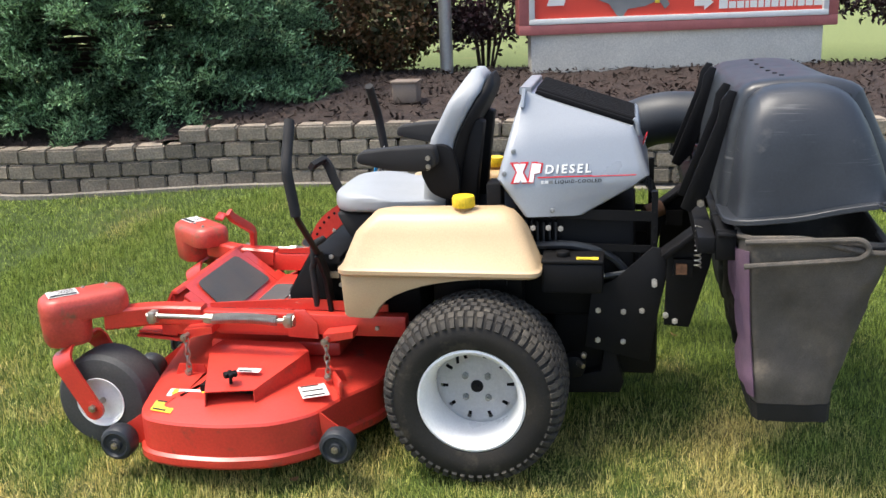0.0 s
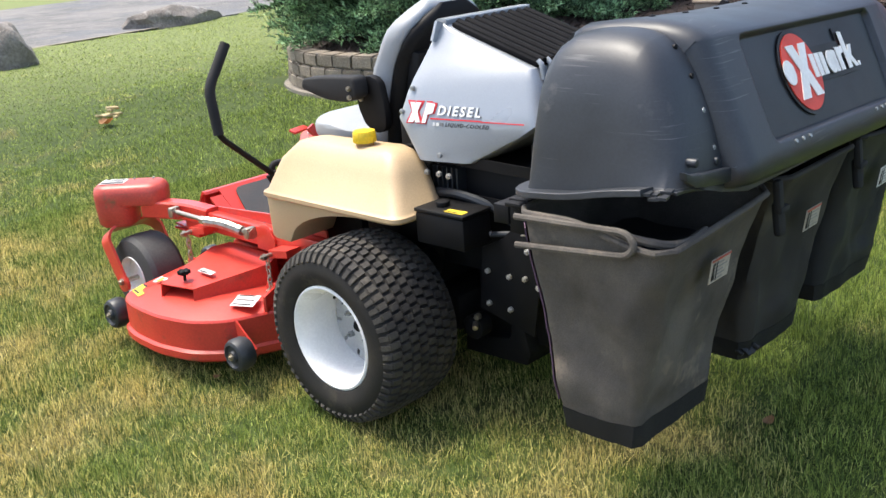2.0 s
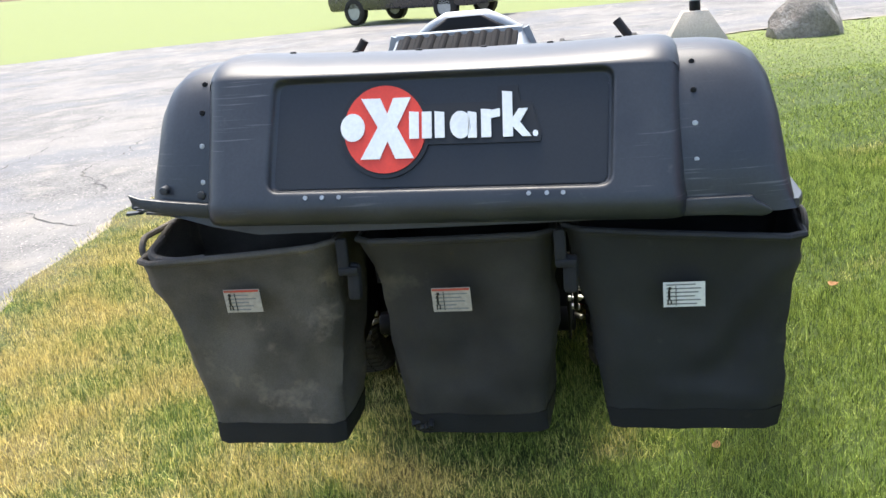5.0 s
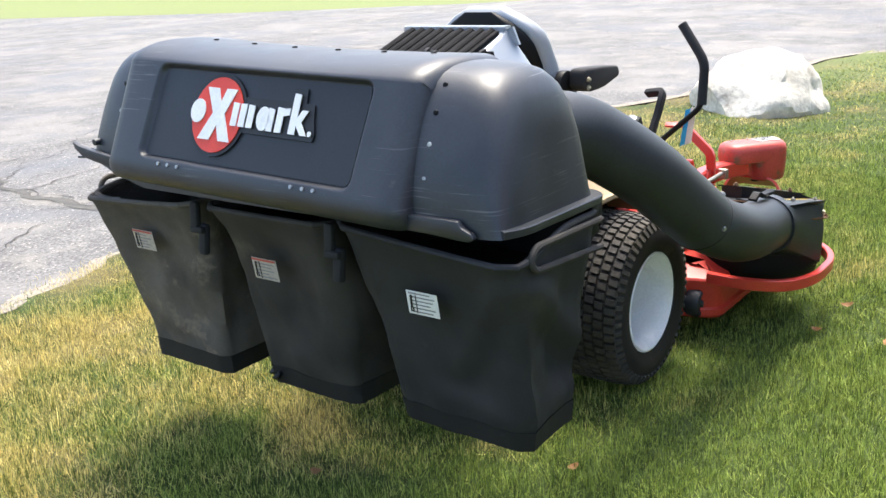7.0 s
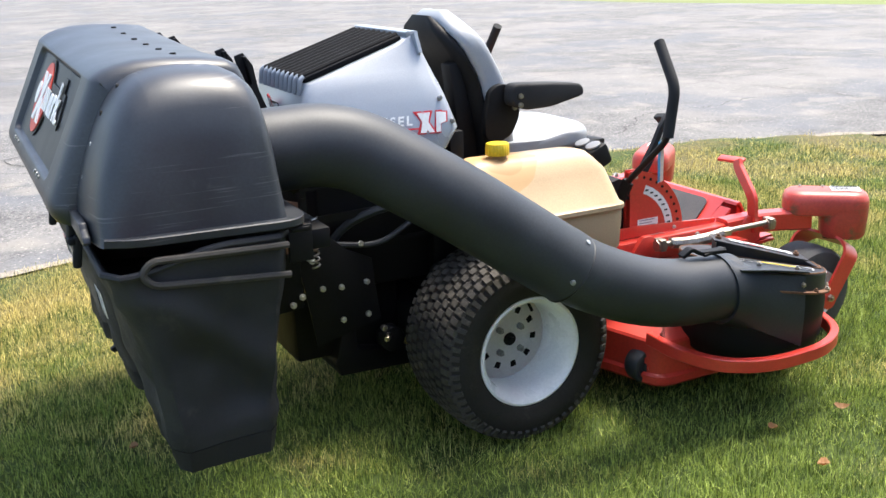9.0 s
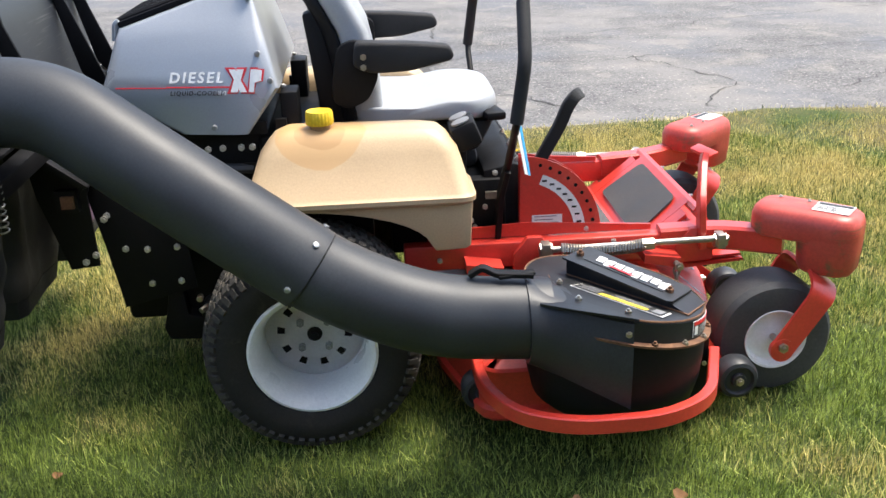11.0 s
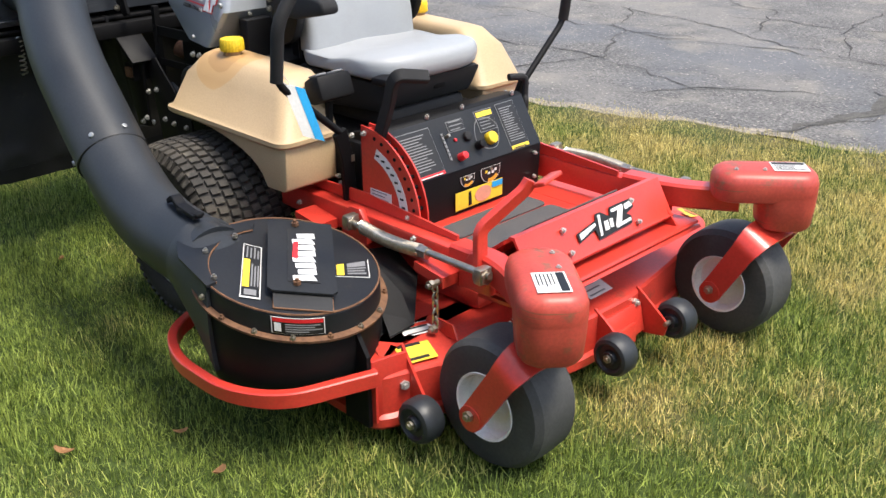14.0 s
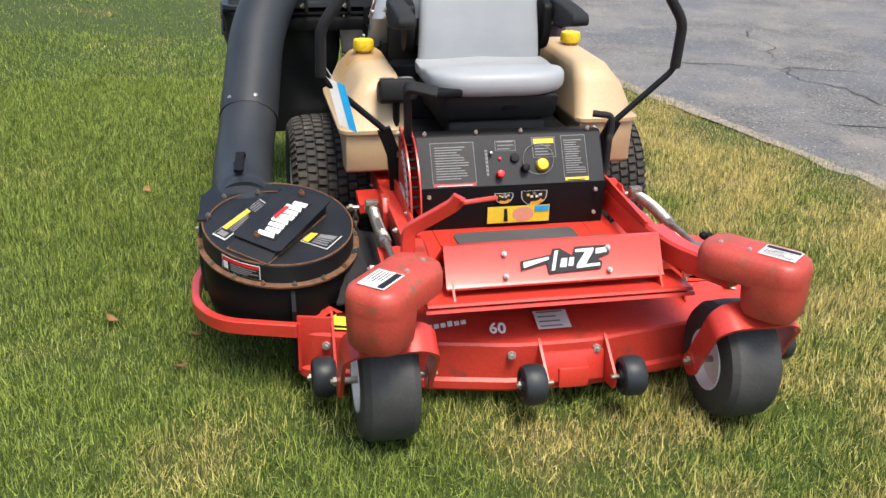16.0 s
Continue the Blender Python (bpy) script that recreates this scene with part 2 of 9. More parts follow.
BLACK = material("black metal", (0.005, 0.005, 0.006), 0.55, 0.0, colour2=(0.009, 0.0088, 0.0085), amount=0.6, scale=9, stain=(0.022, 0.019, 0.015), stain_scale=14, stain_at=0.70, bump=0.06, spec=0.18)
LOUVRE = material("matt black steel", (0.006, 0.006, 0.007), 0.78, colour2=(0.010, 0.010, 0.010), amount=0.5, scale=9, bump=0.06, spec=0.10)
LID = material("black enamelled steel", (0.007, 0.008, 0.010), 0.46, colour2=(0.016, 0.017, 0.018), amount=0.7, scale=7, stain=(0.034, 0.027, 0.021), stain_scale=12, stain_at=0.66, bump=0.06, spec=0.36)
COVER = material("scuffed black plastic", (0.015, 0.0175, 0.022), 0.44, colour2=(0.029, 0.033, 0.040), amount=0.9, scale=6, stain=(0.075, 0.073, 0.070), stain_scale=9, stain_at=0.635, rough_vary=0.14, spec=0.55, scratch=(0.11, 0.11, 0.11), bump=0.08, grain=160, grain_amount=0.2)
UNWORN = material("smooth black plastic", (0.011, 0.0125, 0.015), 0.46, colour2=(0.015, 0.017, 0.020), amount=0.5, scale=4, stain=(0.026, 0.026, 0.027), stain_scale=20, stain_at=0.72, bump=0.05, spec=0.45, grain=160)
HOSE = material("black hose plastic", (0.018, 0.021, 0.025), 0.50, colour2=(0.038, 0.043, 0.049), amount=0.6, scale=5, stain=(0.050, 0.049, 0.047), stain_scale=9, stain_at=0.66, bump=0.06, grain=160, rough_vary=0.2, spec=0.42)
FABRIC = material("worn grey bag cloth", (0.126, 0.111, 0.094), 0.85, colour2=(0.064, 0.057, 0.050), amount=1.0, scale=6, stain=(0.195, 0.16, 0.125), stain_scale=7, stain_at=0.56, bump=0.5, grain=420, grain_amount=0.35, spec=0.2)
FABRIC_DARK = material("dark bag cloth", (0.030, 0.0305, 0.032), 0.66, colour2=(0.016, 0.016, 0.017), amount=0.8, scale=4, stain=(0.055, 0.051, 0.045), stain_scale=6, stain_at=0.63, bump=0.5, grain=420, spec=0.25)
BASE_CLOTH = material("black base cloth", (0.014, 0.014, 0.015), 0.7, colour2=(0.022, 0.021, 0.020), amount=0.7, scale=6, stain=(0.05, 0.045, 0.038), stain_scale=8, stain_at=0.66, bump=0.4, grain=420, spec=0.25)
FABRIC_MID = material("dusty bag cloth", (0.054, 0.049, 0.043), 0.76, colour2=(0.024, 0.0225, 0.021), amount=0.9, scale=4, stain=(0.085, 0.075, 0.06), stain_scale=5, stain_at=0.62, bump=0.5, grain=420, spec=0.25)
PURPLE_CLOTH = material("faded purple cloth", (0.17, 0.10, 0.15), 0.85, colour2=(0.10, 0.07, 0.09), amount=0.9, scale=5, bump=0.5, grain=420, spec=0.2)
RUBBER = material("tyre rubber", (0.014, 0.013, 0.012), 0.72, colour2=(0.030, 0.026, 0.021), amount=0.8, scale=7, stain=(0.062, 0.052, 0.038), stain_scale=10, stain_at=0.58, bump=0.3, spec=0.3, grain=200)
TREAD = material("dusty tread rubber", (0.024, 0.022, 0.020), 0.85, colour2=(0.075, 0.066, 0.052), amount=0.9, scale=10, stain=(0.12, 0.105, 0.08), stain_scale=14, stain_at=0.58, bump=0.4, grain=180)
GREY_RUBBER = material("grey caster rubber", (0.040, 0.040, 0.040), 0.7, colour2=(0.075, 0.073, 0.068), amount=0.7, scale=8, stain=(0.10, 0.095, 0.085), stain_scale=9, stain_at=0.66, bump=0.2)
WHITE = material("white wheel paint", (0.86, 0.855, 0.84), 0.30, colour2=(0.76, 0.745, 0.71), amount=0.5, scale=8, stain=(0.42, 0.36, 0.28), stain_scale=16, stain_at=0.70, bump=0.04, grain_amount=0.08)
VINYL = material("grey seat vinyl", (0.33, 0.345, 0.36), 0.45, colour2=(0.26, 0.27, 0.28), amount=0.5, scale=5, bump=0.25, grain=380, grain_amount=0.12)
FOAM = material("black grip foam", (0.009, 0.009, 0.010), 0.8, bump=0.4, grain=300, grain_amount=0.3)
YELLOW = material("yellow cap plastic", (0.80, 0.56, 0.02), 0.45, colour2=(0.70, 0.44, 0.02), amount=0.5, bump=0.05)
STEEL = material("zinc steel", (0.46, 0.43, 0.37), 0.38, 0.9, colour2=(0.26, 0.21, 0.15), amount=0.6, scale=30, bump=0.1)
BOLT = material("bright bolt", (0.55, 0.54, 0.51), 0.4, 0.6, colour2=(0.34, 0.31, 0.26), amount=0.6, scale=40, bump=0.1)
RUST = material("rusty steel", (0.20, 0.10, 0.05), 0.8, 0.3, colour2=(0.10, 0.05, 0.03), amount=0.8, scale=40, bump=0.4)
PAD = material("grey foot pad", (0.055, 0.056, 0.058), 0.8, colour2=(0.09, 0.08, 0.075), amount=0.7, scale=9, bump=0.6, grain=500)
LABEL_W = material("white sticker", (0.72, 0.71, 0.68), 0.5, colour2=(0.6, 0.57, 0.52), amount=0.4, bump=0.02, grain_amount=0.1)
LABEL_K = material("black print", (0.006, 0.006, 0.006), 0.5, bump=0.02, grain_amount=0.1)
LABEL_Y = material("yellow sticker", (0.80, 0.58, 0.04), 0.5, bump=0.02, grain_amount=0.1)
YELLOW_ORANGE = material("orange print", (0.80, 0.36, 0.03), 0.5, bump=0.02, grain_amount=0.1)
PINK = material("faded pink print", (0.70, 0.30, 0.20), 0.55, bump=0.02, grain_amount=0.15)
LABEL_R = material("red print", (0.62, 0.02, 0.025), 0.4, bump=0.02, grain_amount=0.1)
LABEL_O = material("red emblem", (0.66, 0.045, 0.02), 0.45, colour2=(0.55, 0.03, 0.015), bump=0.03, grain_amount=0.1)
LABEL_B = material("blue print", (0.02, 0.36, 0.72), 0.5, bump=0.02, grain_amount=0.1)
LABEL_T = material("faded label", (0.42, 0.37, 0.31), 0.6, colour2=(0.30, 0.26, 0.22), amount=0.6, scale=30)
LABEL_G = material("grey print", (0.20, 0.20, 0.20), 0.5, bump=0.02, grain_amount=0.1)
WARM_W = material("white letters", (0.78, 0.78, 0.76), 0.5, bump=0.03, grain_amount=0.1)
BLOCK = material("tumbled wall block", (0.25, 0.205, 0.150), 0.92, colour2=(0.145, 0.125, 0.102), amount=0.9, scale=9, stain=(0.30, 0.25, 0.18), stain_scale=12, stain_at=0.6, bump=0.9, grain=70, grain_amount=0.5, random=0.3, distance=0.006)
FOOTING = material("stained footing", (0.24, 0.21, 0.17), 0.95, colour2=(0.16, 0.145, 0.12), amount=0.9, scale=6, bump=0.6, grain=60, grain_amount=0.5)
CONCRETE = material("concrete", (0.36, 0.32, 0.265), 0.9, colour2=(0.30, 0.28, 0.25), amount=0.7, scale=4, stain=(0.22, 0.20, 0.17), stain_scale=7, stain_at=0.64, bump=0.5, grain=60)
SIGN_WALL = material("painted sign base", (0.58, 0.55, 0.48), 0.85, colour2=(0.44, 0.42, 0.38), amount=0.6, scale=2.5, bump=0.4, grain=90)
ROCK = material("pale boulder", (0.70, 0.65, 0.56), 0.9, colour2=(0.55, 0.49, 0.40), amount=0.9, scale=2.2, stain=(0.30, 0.26, 0.21), stain_scale=3.5, stain_at=0.6, bump=0.5, grain=24, grain_amount=0.3, distance=0.012)
DARK_ROCK = material("grey boulder", (0.26, 0.23, 0.20), 0.92, colour2=(0.14, 0.12, 0.105), amount=0.9, scale=3, stain=(0.42, 0.40, 0.37), stain_scale=2.2, stain_at=0.58, bump=0.8, grain=30, grain_amount=0.4, distance=0.02)
MULCH = material("bark mulch", (0.040, 0.023, 0.016), 0.95, colour2=(0.020, 0.013, 0.010), amount=0.9, scale=14, stain=(0.085, 0.053, 0.036), stain_scale=22, stain_at=0.6, bump=1.0, grain=60, grain_amount=0.5, distance=0.02)
BARK = material("bark", (0.07, 0.05, 0.038), 0.95, bump=0.8, grain=50, distance=0.01)
ROAD = material("weathered asphalt", (0.136, 0.129, 0.121), 0.84, colour2=(0.094, 0.091, 0.088), amount=0.9, scale=2.6, stain=(0.160, 0.151, 0.139), stain_scale=0.5, stain_at=0.46, bump=0.5, grain=75, grain_amount=1.0, distance=0.004)
def weather_road(m):
    """Pale aggregate that shows through worn tar, and bluish patches where the tar is whole."""
    N, L = m.node_tree.nodes, m.node_tree.links
    p = N["Principled BSDF"]
    src = p.inputs["Base Color"].links[0].from_socket
    tc = N.new("ShaderNodeTexCoord")
    for scale, detail, lo, hi, colour, amount in ((0.7, 5, 0.50, 0.62, (0.098, 0.102, 0.112), 0.75), (2.3, 8, 0.56, 0.66, (0.205, 0.188, 0.160), 0.6), (46.0, 2, 0.64, 0.70, (0.36, 0.33, 0.28), 0.8), (30.0, 3, 0.62, 0.70, (0.045, 0.044, 0.043), 0.7)):
        n = N.new("ShaderNodeTexNoise")
        n.inputs["Scale"].default_value, n.inputs["Detail"].default_value = scale, detail
        mp = N.new("ShaderNodeMapping")
        mp.inputs["Location"].default_value = (scale * 1.7, scale * 0.3, 0)
        L.new(tc.outputs["Object"], mp.inputs["Vector"])
        L.new(mp.outputs[0], n.inputs["Vector"])
        r = N.new("ShaderNodeMapRange")
        r.inputs[1].default_value, r.inputs[2].default_value, r.inputs[4].default_value = lo, hi, amount
        L.new(n.outputs["Fac"], r.inputs[0])
        mx = N.new("ShaderNodeMix")
        mx.data_type = "RGBA"
        mx.inputs["B"].default_value = (*colour, 1)
        L.new(src, mx.inputs["A"])
        L.new(r.outputs[0], mx.inputs["Factor"])
        src = mx.outputs["Result"]
    L.new(src, p.inputs["Base Color"])
weather_road(ROAD)
FILLER = material("tar and sand filling", (0.085, 0.080, 0.068), 0.9, colour2=(0.055, 0.052, 0.046), amount=0.9, scale=9, bump=0.5, grain=60, grain_amount=0.5)
CRACK = material("crack", (0.055, 0.052, 0.048), 0.95, bump=0.5, grain=60, grain_amount=0.7)
SAND = material("sandy road edge", (0.264, 0.228, 0.176), 0.95, colour2=(0.20, 0.175, 0.135), amount=0.9, scale=9, bump=0.6, grain=70, grain_amount=0.8, distance=0.004)
POLE = material("galvanised pole", (0.36, 0.37, 0.37), 0.45, 0.6, bump=0.1)
BOX_TAN = material("taupe box paint", (0.20, 0.155, 0.12), 0.6, bump=0.1)
SIGN_RED = material("sign red face", (0.66, 0.055, 0.03), 0.45, colour2=(0.60, 0.045, 0.025), bump=0.02, grain_amount=0.06)
SIGN_FRAME = material("sign frame", (0.42, 0.13, 0.12), 0.5, bump=0.05)
CAR_DARK = material("dark car paint", (0.02, 0.02, 0.024), 0.25, coat=0.6, bump=0.0, grain_amount=0.05)
CAR_RED = material("dark red car paint", (0.10, 0.02, 0.02), 0.25, coat=0.6, bump=0.0, grain_amount=0.05)
DRY = material("dry leaf", (0.42, 0.22, 0.10), 0.8, bump=0.2, grain_amount=0.3, random=0.3)
CARDBOARD = material("dry wood chunk", (0.52, 0.42, 0.24), 0.85, colour2=(0.35, 0.25, 0.12), amount=0.8, bump=0.3)


def leafy(name, colour, colour2, patch=None, patch_scale=1.0, patch_lo=0.45, patch_hi=0.65, rough=0.6, light=0.35, vary=0.35, fine=14.0, dry_side=0.0, wobble=0.16, far=None):
    """Leaves and blades: colour varies by piece and by patches of the ground, with light coming through."""
    m = bpy.data.materials.new(name)
    m.use_nodes = True
    N, L = m.node_tree.nodes, m.node_tree.links
    p = N["Principled BSDF"]
    tc, geo = N.new("ShaderNodeTexCoord"), N.new("ShaderNodeNewGeometry")
    mix = N.new("ShaderNodeMix")
    mix.data_type = "RGBA"
    mix.inputs["A"].default_value, mix.inputs["B"].default_value = (*colour, 1), (*colour2, 1)
    n0 = N.new("ShaderNodeTexNoise")
    n0.inputs["Scale"].default_value, n0.inputs["Detail"].default_value = fine, 4
    L.new(tc.outputs["Object"], n0.inputs["Vector"])
    add = N.new("ShaderNodeMath")
    add.operation = "MULTIPLY_ADD"
    add.inputs[1].default_value, add.inputs[2].default_value = 0.6, -0.2
    L.new(geo.outputs["Random Per Island"], add.inputs[0])
    add2 = N.new("ShaderNodeMath")
    add2.operation, add2.use_clamp = "ADD", True
    L.new(add.outputs[0], add2.inputs[0])
    L.new(n0.outputs["Fac"], add2.inputs[1])
    mr = N.new("ShaderNodeMapRange")
    mr.inputs[1].default_value, mr.inputs[2].default_value = 0.3, 0.85
    L.new(add2.outputs[0], mr.inputs[0])
    L.new(mr.outputs[0], mix.inputs["Factor"])
    out = mix.outputs["Result"]
    if patch:
        n1 = N.new("ShaderNodeTexNoise")
        n1.inputs["Scale"].default_value, n1.inputs["Detail"].default_value, n1.inputs["Roughness"].default_value = patch_scale, 6, 0.6
        L.new(tc.outputs["Object"], n1.inputs["Vector"])
        wob = N.new("ShaderNodeMath")
        wob.operation = "MULTIPLY_ADD"
        wob.inputs[1].default_value, wob.inputs[2].default_value = wobble, -wobble / 2
        L.new(geo.outputs["Random Per Island"], wob.inputs[0])
        s = N.new("ShaderNodeMath")
        L.new(n1.outputs["Fac"], s.inputs[0])
        L.new(wob.outputs[0], s.inputs[1])
        if dry_side:
            sp = N.new("ShaderNodeSeparateXYZ")
            L.new(tc.outputs["Object"], sp.inputs[0])
            ry = N.new("ShaderNodeMapRange")
            ry.inputs[1].default_value, ry.inputs[2].default_value, ry.inputs[3].default_value, ry.inputs[4].default_value = -1.6, 1.4, dry_side, -dry_side
            L.new(sp.outputs["Y"], ry.inputs[0])
            s0 = s
            s = N.new("ShaderNodeMath")
            L.new(s0.outputs[0], s.inputs[0])
            L.new(ry.outputs[0], s.inputs[1])
        r1 = N.new("ShaderNodeMapRange")
        r1.inputs[1].default_value, r1.inputs[2].default_value, r1.inputs[4].default_value = patch_lo, patch_hi, 0.85
        L.new(s.outputs[0], r1.inputs[0])
        mx = N.new("ShaderNodeMix")
        mx.data_type = "RGBA"
        mx.inputs["B"].default_value = (*patch, 1)
        L.new(out, mx.inputs["A"])
        L.new(r1.outputs[0], mx.inputs["Factor"])
        out = mx.outputs["Result"]
    # ground pales with distance: distant grass colour, with its haze painted in
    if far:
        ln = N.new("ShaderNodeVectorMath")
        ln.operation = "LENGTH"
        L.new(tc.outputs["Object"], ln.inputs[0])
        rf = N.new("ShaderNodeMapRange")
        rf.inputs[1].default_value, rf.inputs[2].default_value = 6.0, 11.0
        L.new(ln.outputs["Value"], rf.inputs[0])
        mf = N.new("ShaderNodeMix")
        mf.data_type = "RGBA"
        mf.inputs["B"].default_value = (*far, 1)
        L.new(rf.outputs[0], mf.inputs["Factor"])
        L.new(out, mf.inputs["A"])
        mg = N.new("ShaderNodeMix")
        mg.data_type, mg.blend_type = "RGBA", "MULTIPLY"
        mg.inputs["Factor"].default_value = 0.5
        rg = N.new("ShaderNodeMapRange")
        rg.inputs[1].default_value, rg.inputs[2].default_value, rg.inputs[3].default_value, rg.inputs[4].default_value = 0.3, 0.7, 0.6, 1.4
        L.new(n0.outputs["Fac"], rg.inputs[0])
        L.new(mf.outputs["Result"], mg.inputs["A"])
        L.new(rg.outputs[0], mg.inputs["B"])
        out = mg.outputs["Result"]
    hs = N.new("ShaderNodeHueSaturation")
    v = N.new("ShaderNodeMapRange")
    v.inputs[3].default_value, v.inputs[4].default_value = 1 - vary, 1 + vary
    L.new(geo.outputs["Random Per Island"], v.inputs[0])
    L.new(v.outputs[0], hs.inputs["Value"])
    L.new(out, hs.inputs["Color"])
    L.new(hs.outputs["Color"], p.inputs["Base Color"])
    p.inputs["Roughness"].default_value = rough
    p.inputs["Specular IOR Level"].default_value = 0.25
    if light:
        tr = N.new("ShaderNodeBsdfTranslucent")
        L.new(hs.outputs["Color"], tr.inputs["Color"])
        ms = N.new("ShaderNodeMixShader")
        ms.inputs[0].default_value = light
        L.new(p.outputs[0], ms.inputs[1])
        L.new(tr.outputs[0], ms.inputs[2])
        L.new(ms.outputs[0], N["Material Output"].inputs["Surface"])
    return m


GRASS = leafy("grass blades", (0.115, 0.184, 0.032), (0.280, 0.338, 0.074), patch=(0.64, 0.51, 0.20), patch_scale=1.7, patch_lo=0.515, patch_hi=0.70, vary=0.70, dry_side=0.155, light=0.22, wobble=0.30)
# dark near tone paints the shade between blades; far tone holds the haze
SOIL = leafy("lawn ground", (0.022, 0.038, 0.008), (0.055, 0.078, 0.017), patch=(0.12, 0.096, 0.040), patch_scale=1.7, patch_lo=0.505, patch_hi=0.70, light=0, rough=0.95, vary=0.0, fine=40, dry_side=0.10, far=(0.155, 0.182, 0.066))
# wide tone range: light tips, and the shade of gaps painted into the needles
SPRUCE = leafy("spruce needles", (0.022, 0.056, 0.027), (0.230, 0.385, 0.195), rough=0.55, light=0.22, fine=3.6, vary=0.55)
PURPLE = leafy("dark purple leaves", (0.020, 0.012, 0.014), (0.045, 0.022, 0.026), rough=0.5, light=0.1, fine=4)
RUSSET = leafy("russet shrub leaves", (0.034, 0.046, 0.016), (0.12, 0.065, 0.032), rough=0.5, light=0.2, fine=3)

# ---- ground, road, bed ----
EDGE = [(40.0, 7.0), (14.0, 1.2), (6.0, -1.05), (3.1, -1.65), (1.65, -1.95), (0.5, -2.28), (-0.4, -2.45), (-1.3, -2.58), (-2.6, -2.75), (-3.6, -2.62), (-4.6, -2.3), (-5.3, -1.9),
        (-6.5, -1.55), (-8.0, -1.35), (-9.4, -1.0), (-10.4, 0.4), (-11.8, 2.2), (-12.4, 4.2), (-12.65, 6.0), (-13.1, 8.4), (-14.6, 12.0), (-22.0, 20.0)]
EDGE_X = np.array([p[0] for p in EDGE][::-1])
EDGE_Y = np.array([p[1] for p in EDGE][::-1])
WALL = [(-4.98, 4.9), (-5.02, 4.0), (-4.92, 3.3), (-4.62, 2.85), (-4.15, 2.58), (-3.6, 2.5), (-2.83, 2.65), (-2.36, 2.79), (-1.8, 2.87), (-1.2, 2.92), (-0.4, 2.96), (0.8, 2.98), (2.2, 2.92), (4.2, 2.75)]
COURSE, BLOCK_W, FOOT = 0.103, 0.2, 0.245


FAR_Y = [-90.0, -40.0, -26.7, -18.4, -12.7, -11.0, -6.0, 10.0]
FAR_X = [-9.0, -12.0, -13.5, -15.0, -17.2, -18.4, -19.8, -21.5]


def road_depth(x, y):
    """How far inside the road's near edge a place lies, in metres (negative on the lawn)."""
    return np.interp(x, EDGE_X, EDGE_Y) - y


def lawn_height(x, y):
    x, y = np.asarray(x, float), np.asarray(y, float)
    rise = 0.20 * smooth01(0.62, 2.7, y) * smooth01(-8.0, -5.0, x)
    back_rise = 0.40 * smooth01(3.4, 6.6, y) * smooth01(-7.0, -4.0, x)
    ripple = 0.010 * np.sin(x * 1.7 + 0.6 * y) * np.sin(y * 1.3 + 2) * smooth01(1.2, 2.5, np.hypot(x, y))
    front = (0.024 + 0.014 * smooth01(-0.4, 0.4, y)) * smooth01(-0.6, -1.15, x) * smooth01(-5.5, -3.5, x)
    return rise + back_rise + ripple + front - 0.012


def build_ground():
    fine = np.arange(-15, 9.01, 0.2)
    xs = np.r_[-400, -250, -150, -90, -60, -45, -36, -30, -26, -23, -20, -18, -16.5, fine, 10, 12, 15, 20, 27, 36, 60, 120, 300]
    ys = np.r_[-400, -250, -150, -90, -60, -50, -40, -35, -31, -28, -25, -22, -20, -18, -16.5, -15, -13.5, -12, -11, -10, -9, -8, -7, -6, np.arange(-5, 9.01, 0.2), 10, 12, 15, 20, 28, 40, 60, 100, 200, 400]
    X, Y = np.meshgrid(xs, ys)
    d = road_depth(X, Y)
    far = smooth01(0.0, 0.8, np.interp(Y, FAR_Y, FAR_X) - X)
    Z = lawn_height(X, Y) - 0.05 * smooth01(0.0, 0.25, d) * (1 - far)
    Z += 0.04 * smooth01(-0.45, -0.05, d) * (1 - smooth01(-0.05, 0.2, d)) * 0.5
    idx = np.arange(X.size).reshape(X.shape)
    faces = np.stack([idx[:-1, :-1], idx[:-1, 1:], idx[1:, 1:], idx[1:, :-1]], -1).reshape(-1, 4)
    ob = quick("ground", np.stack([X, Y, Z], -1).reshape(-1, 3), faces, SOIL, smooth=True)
    tagged(ob, "mown lawn of green grass with dry straw-coloured patches", "lawn", kind="structure")


